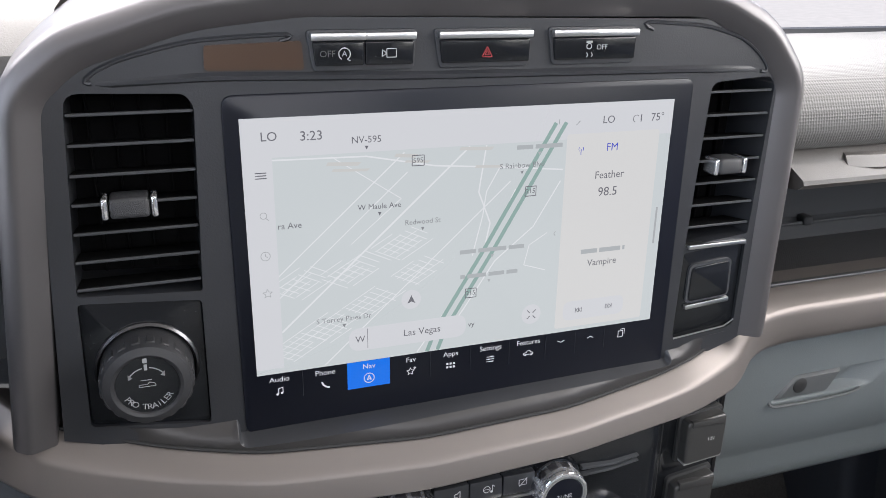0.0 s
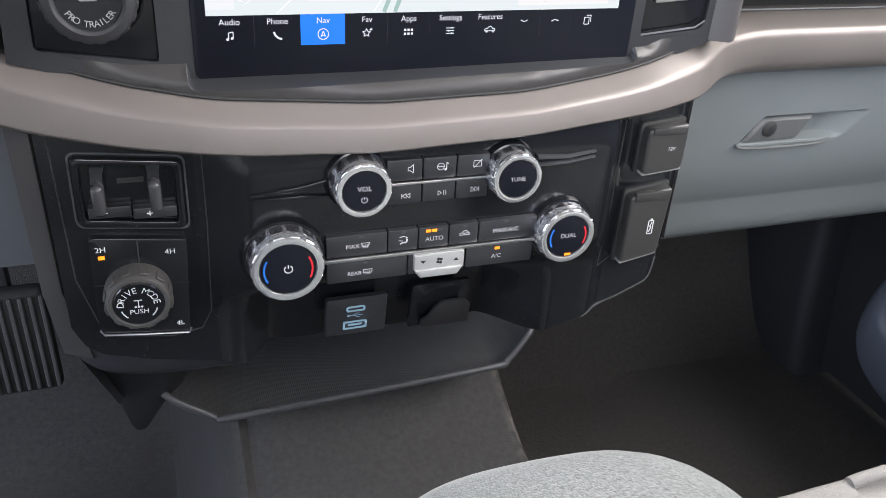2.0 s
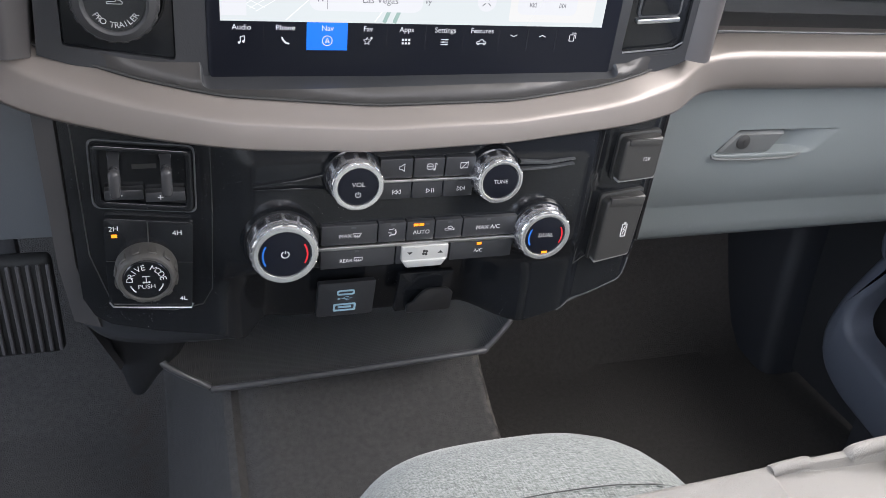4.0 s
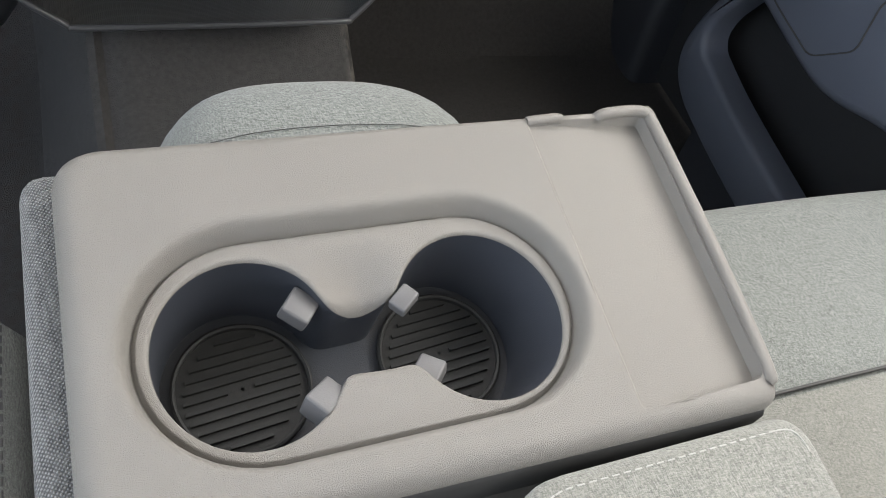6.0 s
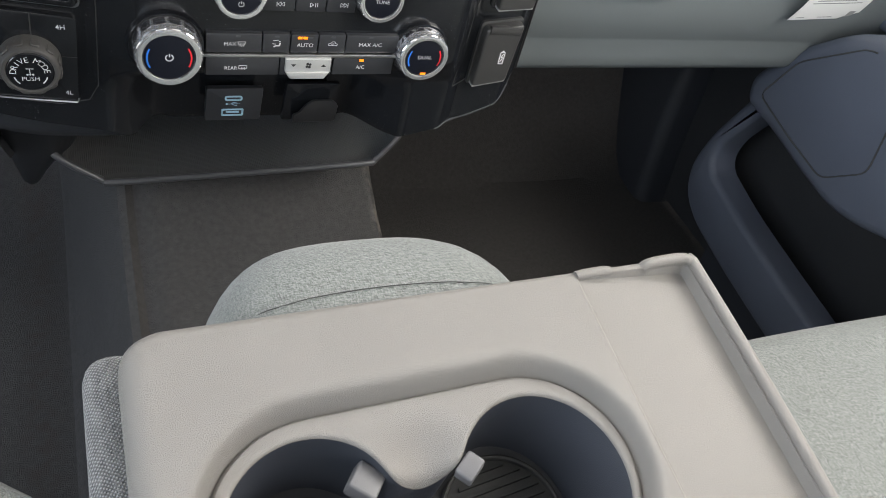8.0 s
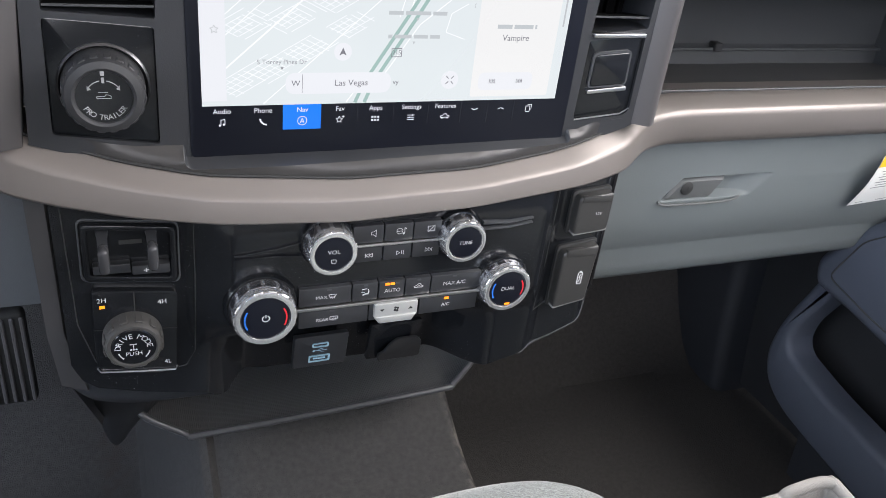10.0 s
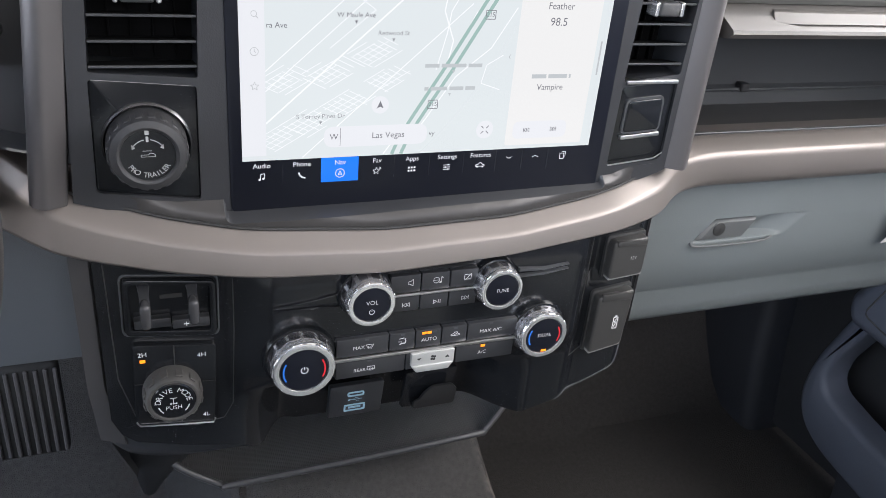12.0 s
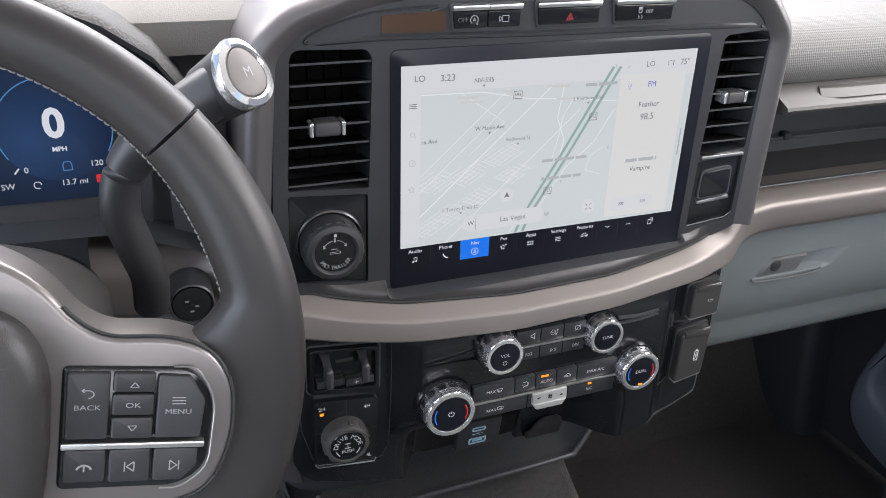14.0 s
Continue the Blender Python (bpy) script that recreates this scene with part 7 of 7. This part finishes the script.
SPK = rounded([(0.055, -0.054), (0.122, -0.054), (0.144, -0.046), (0.154, -0.018), (0.152, 0.012), (0.140, 0.030), (0.120, 0.036), (0.090, 0.035), (0.076, 0.043), (0.063, 0.058), (0.045, 0.069), (0.0, 0.080), (-0.11, 0.080), (-0.11, 0.05), (0.03, 0.05)], [0.004, 0.012, 0.02, 0.02, 0.012, 0.012, 0.012, 0.012, 0.012, 0.012, 0.012, 0.01, 0.01, 0.01, 0.01], 6)
part("spoke", wheel_bm(plate(SPK, -0.022, 0.012, 0.004, 4)), M_SPOKE, sw, "satin grey spoke trim")
part("spoke_seam", wheel_bm(tube([(x, -0.0205, z) for x, z in SPK if x > 0.07], 0.0010, 6)), M_INK, sw)
part("key_surround", keyed(plate(rounded([(0.068, -0.054), (0.124, -0.054), (0.137, -0.044), (0.1385, -0.002), (0.128, 0.019), (0.068, 0.019)], [0.004, 0.012, 0.016, 0.014, 0.01, 0.004], 6), -0.0240, 0.0, 0.0015)), M_PANEL, sw)
part("silver_edge", keyed(tube([(x, -0.0245, z) for x, z in rounded([(0.118, 0.0197), (0.1290, 0.0197), (0.1393, -0.002), (0.1380, -0.0445), (0.1245, -0.0548), (0.115, -0.0548)], [0, 0.010, 0.014, 0.016, 0.012, 0], 6)], 0.0006, 8)), M_EDGE := mat("satin_edge_silver", (0.35, 0.34, 0.335), 0.3, metal=0.8), sw, "bright silver edge round the keys")
M_WKEY = mat("dark_grey_wheel_key", (0.028, 0.028, 0.03), 0.45, var=0.08, bump=0.1)
YW = -0.0283


def wkey(pts, mark=None):
    kk = part("key", keyed(plate(rounded(pts, 0.0018), -0.0275, -0.02, 0.0012)), M_WKEY, sw)
    if mark is not None:
        part("symbol", keyed(mark), M_GREYPRINT, kk)


wkey([(0.0705, -0.0265), (0.0895, -0.0265), (0.0895, 0.0165), (0.0705, 0.0165)], merge(text("BACK", 0.080, -0.0055, 0.0046, YW), arc_line(0.0802, 0.0032, 0.0024, -90, 90, 0.0006, YW), line([(0.0802, 0.0056), (0.0775, 0.0056)], 0.0006, YW), line([(0.0785, 0.0068), (0.0772, 0.0056), (0.0785, 0.0044)], 0.0006, YW)))
wkey([(0.0908, 0.0040), (0.1098, 0.0040), (0.1098, 0.0165), (0.0908, 0.0165)], line([(0.0985, 0.0078), (0.1025, 0.0078), (0.1005, 0.0108), (0.0985, 0.0078)], 0.0005, YW))
wkey([(0.0908, -0.0112), (0.1098, -0.0112), (0.1098, 0.0028), (0.0908, 0.0028)], text("OK", 0.1003, -0.0042, 0.0048, YW))
wkey([(0.0908, -0.0265), (0.1098, -0.0265), (0.1098, -0.0125), (0.0908, -0.0125)], line([(0.0985, -0.0175), (0.1025, -0.0175), (0.1005, -0.0208), (0.0985, -0.0175)], 0.0005, YW))
wkey([(0.1111, -0.0265), (0.1325, -0.0265), (0.1340, -0.0020), (0.1260, 0.0145), (0.1111, 0.0155)], merge(text("MENU", 0.1213, -0.0085, 0.0046, YW), *[line([(0.1180, z), (0.1245, z)], 0.0006, YW) for z in (0.0008, -0.0012, -0.0032)]))
wkey([(0.0705, -0.0490), (0.0895, -0.0490), (0.0895, -0.0322), (0.0705, -0.0322)], merge(arc_line(0.080, -0.0430, 0.0034, 20, 160, 0.0010, YW), line([(0.080, -0.0395), (0.080, -0.043)], 0.0008, YW)))
wkey([(0.0908, -0.0495), (0.1098, -0.0495), (0.1098, -0.0322), (0.0908, -0.0322)], merge(line([(0.1025, -0.0385), (0.0990, -0.0410), (0.1025, -0.0435), (0.1025, -0.0385)], 0.0006, YW), line([(0.0982, -0.0385), (0.0982, -0.0435)], 0.0006, YW)))
wkey([(0.1111, -0.0495), (0.1250, -0.0495), (0.1320, -0.0420), (0.1320, -0.0322), (0.1111, -0.0322)], merge(line([(0.1190, -0.0385), (0.1225, -0.0410), (0.1190, -0.0435), (0.1190, -0.0385)], 0.0006, YW), line([(0.1233, -0.0385), (0.1233, -0.0435)], 0.0006, YW)))
part("silver_bar", wheel_bm(box(0.0735, 0.1390, -0.0295, -0.02, -0.0190, -0.0156, 0.0008)), M_SILVER, sw, "thin satin silver bar")

# ---- column, shifter and stalk ----
col = thing("steering_column", (-0.2, 0.42, 0.95), "dark grey steering column cover behind the wheel", "steering column")
rows = []
for y, s, zc in ((0.31, 0.8, 0.948), (0.33, 0.95, 0.950), (0.36, 1.03, 0.951), (0.40, 1.04, 0.946), (0.44, 0.98, 0.930), (0.52, 0.9, 0.895)):
    rows.append([(-0.2085 + 0.088 * s * math.cos(a), y, zc + 0.055 * s * math.sin(a)) for a in [2 * math.pi * k / 32 for k in range(32)]])
part("cover", loft(rows, close=True, cap=True), M_HUB, col)
gs = thing("gear_shifter", (-0.08, 0.42, 0.95), "dark column gear shifter with a chrome-ringed knob", "gear shifter")
LEV = [(-0.094, 0.430, 0.925), (-0.0925, 0.415, 0.955), (-0.0990, 0.408, 0.985), (-0.1035, 0.405, 1.010), (-0.0985, 0.4035, 1.034), (-0.082, 0.400, 1.056), (-0.055, 0.390, 1.078), (-0.032, 0.382, 1.094)]
part("lever", tube(spline(LEV, 5), [0.0125 + 0.0035 * smooth(18, 28, i) for i in range(len(spline(LEV, 5)))], 20), M_STALK := mat("dark_grey_lever", (0.026, 0.026, 0.028), 0.42, var=0.1), gs)
part("collar_line", tube([(-0.086 + 0.0172 * math.cos(a) * 0.6, 0.3995 + 0.0172 * math.sin(a), 1.0545 - 0.0172 * math.cos(a) * 0.8) for a in [2 * math.pi * i / 24 for i in range(24)]], 0.0006, 5, closed=True), M_INK, gs)
KA = Vector((0.50, -0.70, 0.50)).normalized()
KU = KA.cross(Vector((0, 0, 1))).normalized()
KV = KU.cross(KA).normalized()
KC = Vector((-0.0235, 0.3755, 1.1000))


def knob_loop(r, d, hexa=0.0):
    out_ = []
    for i in range(48):
        a = 2 * math.pi * i / 48
        q = r * (1 + hexa * math.cos(3 * (a - math.pi / 2)))
        out_.append(KC + (KU * math.cos(a) * 0.92 + KV * math.sin(a) * 1.05) * q + KA * d)
    return out_


kb = part("knob", loft([knob_loop(r, d, 0.03) for r, d in ((0.0150, -0.048), (0.0182, -0.036), (0.0192, -0.018), (0.0205, -0.002))], close=True, cap=True), M_STALK, gs)
part("chrome_ring", loft([knob_loop(r, d, 0.035) for r, d in ((0.0205, -0.003), (0.0212, 0.001), (0.0200, 0.0045), (0.0165, 0.0062), (0.0150, 0.0050), (0.0145, 0.003))], close=True), M_CHROME, kb, "bright chrome ring")
part("button", loft([knob_loop(r, d, 0.05) for r, d in ((0.0146, 0.003), (0.0140, 0.0052), (0.0120, 0.0060), (0.0005, 0.0062))], close=True), M_BTN := mat("taupe_grey_button", (0.13, 0.12, 0.115), 0.5), kb, "taupe shift button")
mk_ = text("M", 0, 0, 0.0085, 0)
for v in mk_.verts:
    v.co = KC + KU * -v.co.x + KV * v.co.z + KA * 0.0066
part("letter", mk_, M_GREYPRINT, kb)

# ---- instrument cluster ----
cl = thing("instrument_cluster", (-0.2, 0.51, 0.98), "lit blue digital instrument cluster in a black surround", "instrument cluster")
YC = 0.505


def glow(name, col, rim, at, reach, parent):
    """A lit screen colour that fades from a centre to its rim."""
    m = ui(name, col)
    N, L = m.node_tree.nodes, m.node_tree.links
    tc, dist, mr, mix = N.new("ShaderNodeTexCoord"), N.new("ShaderNodeVectorMath"), N.new("ShaderNodeMapRange"), N.new("ShaderNodeMix")
    dist.operation, mix.data_type = "DISTANCE", "RGBA"
    dist.inputs[1].default_value = Vector(at) - ORG[parent]
    mr.inputs["From Max"].default_value = reach
    mix.inputs["A"].default_value, mix.inputs["B"].default_value = (*col, 1), (*rim, 1)
    L.new(tc.outputs["Object"], dist.inputs[0])
    L.new(dist.outputs["Value"], mr.inputs["Value"])
    L.new(mr.outputs["Result"], mix.inputs["Factor"])
    L.new(mix.outputs["Result"], N["Principled BSDF"].inputs["Emission Color"])
    return m


part("surround", merge(plate([(-0.42, 0.955), (-0.085, 0.955), (-0.075, 1.06), (-0.10, 1.10), (-0.42, 1.12)], YC + 0.003, YC + 0.02)), M_BLACK, cl)
part("display", flat(rect(-0.40, -0.1065, 0.983, 1.085, 0.006), YC), glow("lit_cluster_navy", (0.010, 0.035, 0.10), (0.002, 0.005, 0.014), (-0.150, 0.505, 1.045), 0.09, cl), cl)
gc = (-0.1425, 1.0370)
part("gauge_face", disc(gc[0], gc[1], 0.0385, YC - 0.0003), glow("lit_cluster_blue", (0.014, 0.055, 0.15), (0.004, 0.014, 0.05), (-0.160, 0.505, 1.030), 0.055, cl), cl)
part("gauge_ring", arc_line(gc[0], gc[1], 0.0385, -30, 210, 0.0009, YC - 0.0006, 40), ui("lit_cluster_cyan", (0.08, 0.25, 0.5), 1.0), cl)
part("speed_digit", text("0", gc[0], gc[1] + 0.004, 0.030, YC - 0.0008, squeeze=0.95, bold=0.035), U_WHITE, cl)
part("lettering", merge(text("MPH", gc[0] + 0.001, gc[1] - 0.0145, 0.0050, YC - 0.0008, bold=0.03), text("0", -0.1660, 1.0085, 0.0062, YC - 0.0008), text("120", -0.1185, 1.0095, 0.0062, YC - 0.0008), text("SW", -0.1800, 0.9970, 0.0062, YC - 0.0008), text("13.7 mi", -0.1355, 0.9965, 0.0062, YC - 0.0008), line([(-0.1740, 1.0065), (-0.1705, 1.0105)], 0.001, YC - 0.0008), arc_line(-0.1605, 0.9965, 0.0026, 0, 300, 0.0006, YC - 0.0008)), U_WHITE, cl)
part("truck_mark", line([(-0.1415, 1.006), (-0.1355, 1.006), (-0.1355, 1.0105), (-0.1365, 1.0125), (-0.1405, 1.0125), (-0.1415, 1.0105), (-0.1415, 1.006)], 0.0007, YC - 0.0008), ui("lit_cluster_sky", (0.10, 0.25, 0.5), 1.0), cl)
part("belt_mark", flat(rect(-0.1205, -0.1160, 0.9940, 1.0005, 0.0015), YC - 0.0008), ui("lit_warning_red", (0.75, 0.02, 0.02), 1.0), cl)
COWL = [(-0.46, 1.150), (-0.30, 1.155), (-0.20, 1.150), (-0.14, 1.138), (-0.10, 1.120), (-0.07, 1.098), (-0.052, 1.072), (-0.042, 1.04), (-0.036, 1.00)]
M_COWL = mat("dark_textured_vinyl", (0.024, 0.023, 0.022), 0.6, var=0.15, bump=0.7, bump_scale=520, kind="cells", depth=0.0007)
part("cowl", loft([[(x + 0.02 * (y - 0.47), y, z + dz - 0.12 * max(0, y - 0.5)) for x, z in COWL] for y, dz in ((0.480, -0.012), (0.468, -0.005), (0.472, 0.0), (0.52, 0.004), (0.60, 0.004), (0.72, 0.0))]), M_COWL, dash, "textured cluster cowl", angle=60)
part("cowl_inside", loft([[(x - 0.004, y, z - dz) for x, z in COWL] for y, dz in ((0.479, 0.013), (0.52, 0.022))]), M_BLACK, dash)
part("column_shroud", loft([[(x, y, z) for x, z in ((-0.34, 0.955), (-0.2, 0.968), (-0.11, 0.965), (-0.05, 0.94), (-0.01, 0.93))] for y in (0.47, 0.515)]), M_DARKGREY, dash)
sb = thing("start_button", (-0.058, 0.47, 0.875), "round black start button with a chrome ring", "button")
part("ring", lathe([(0.0175, 0.478), (0.0170, 0.4490), (0.0158, 0.4480), (0.0150, 0.4505)], -0.066, 0.909, 40, False), M_SLAT, sb)
part("face", lathe([(0.0153, 0.4505), (0.014, 0.4490), (0.0005, 0.4490)], -0.066, 0.909, 36, False), M_PANEL, sb)
for dx, dz in ((-0.005, 0.003), (0.002, -0.002), (-0.002, -0.006)):
    part("word_bar", line([(-0.066 + dx, 0.909 + dz), (-0.063 + dx, 0.909 + dz)], 0.0014, 0.4487), M_GREYPRINT, sb)
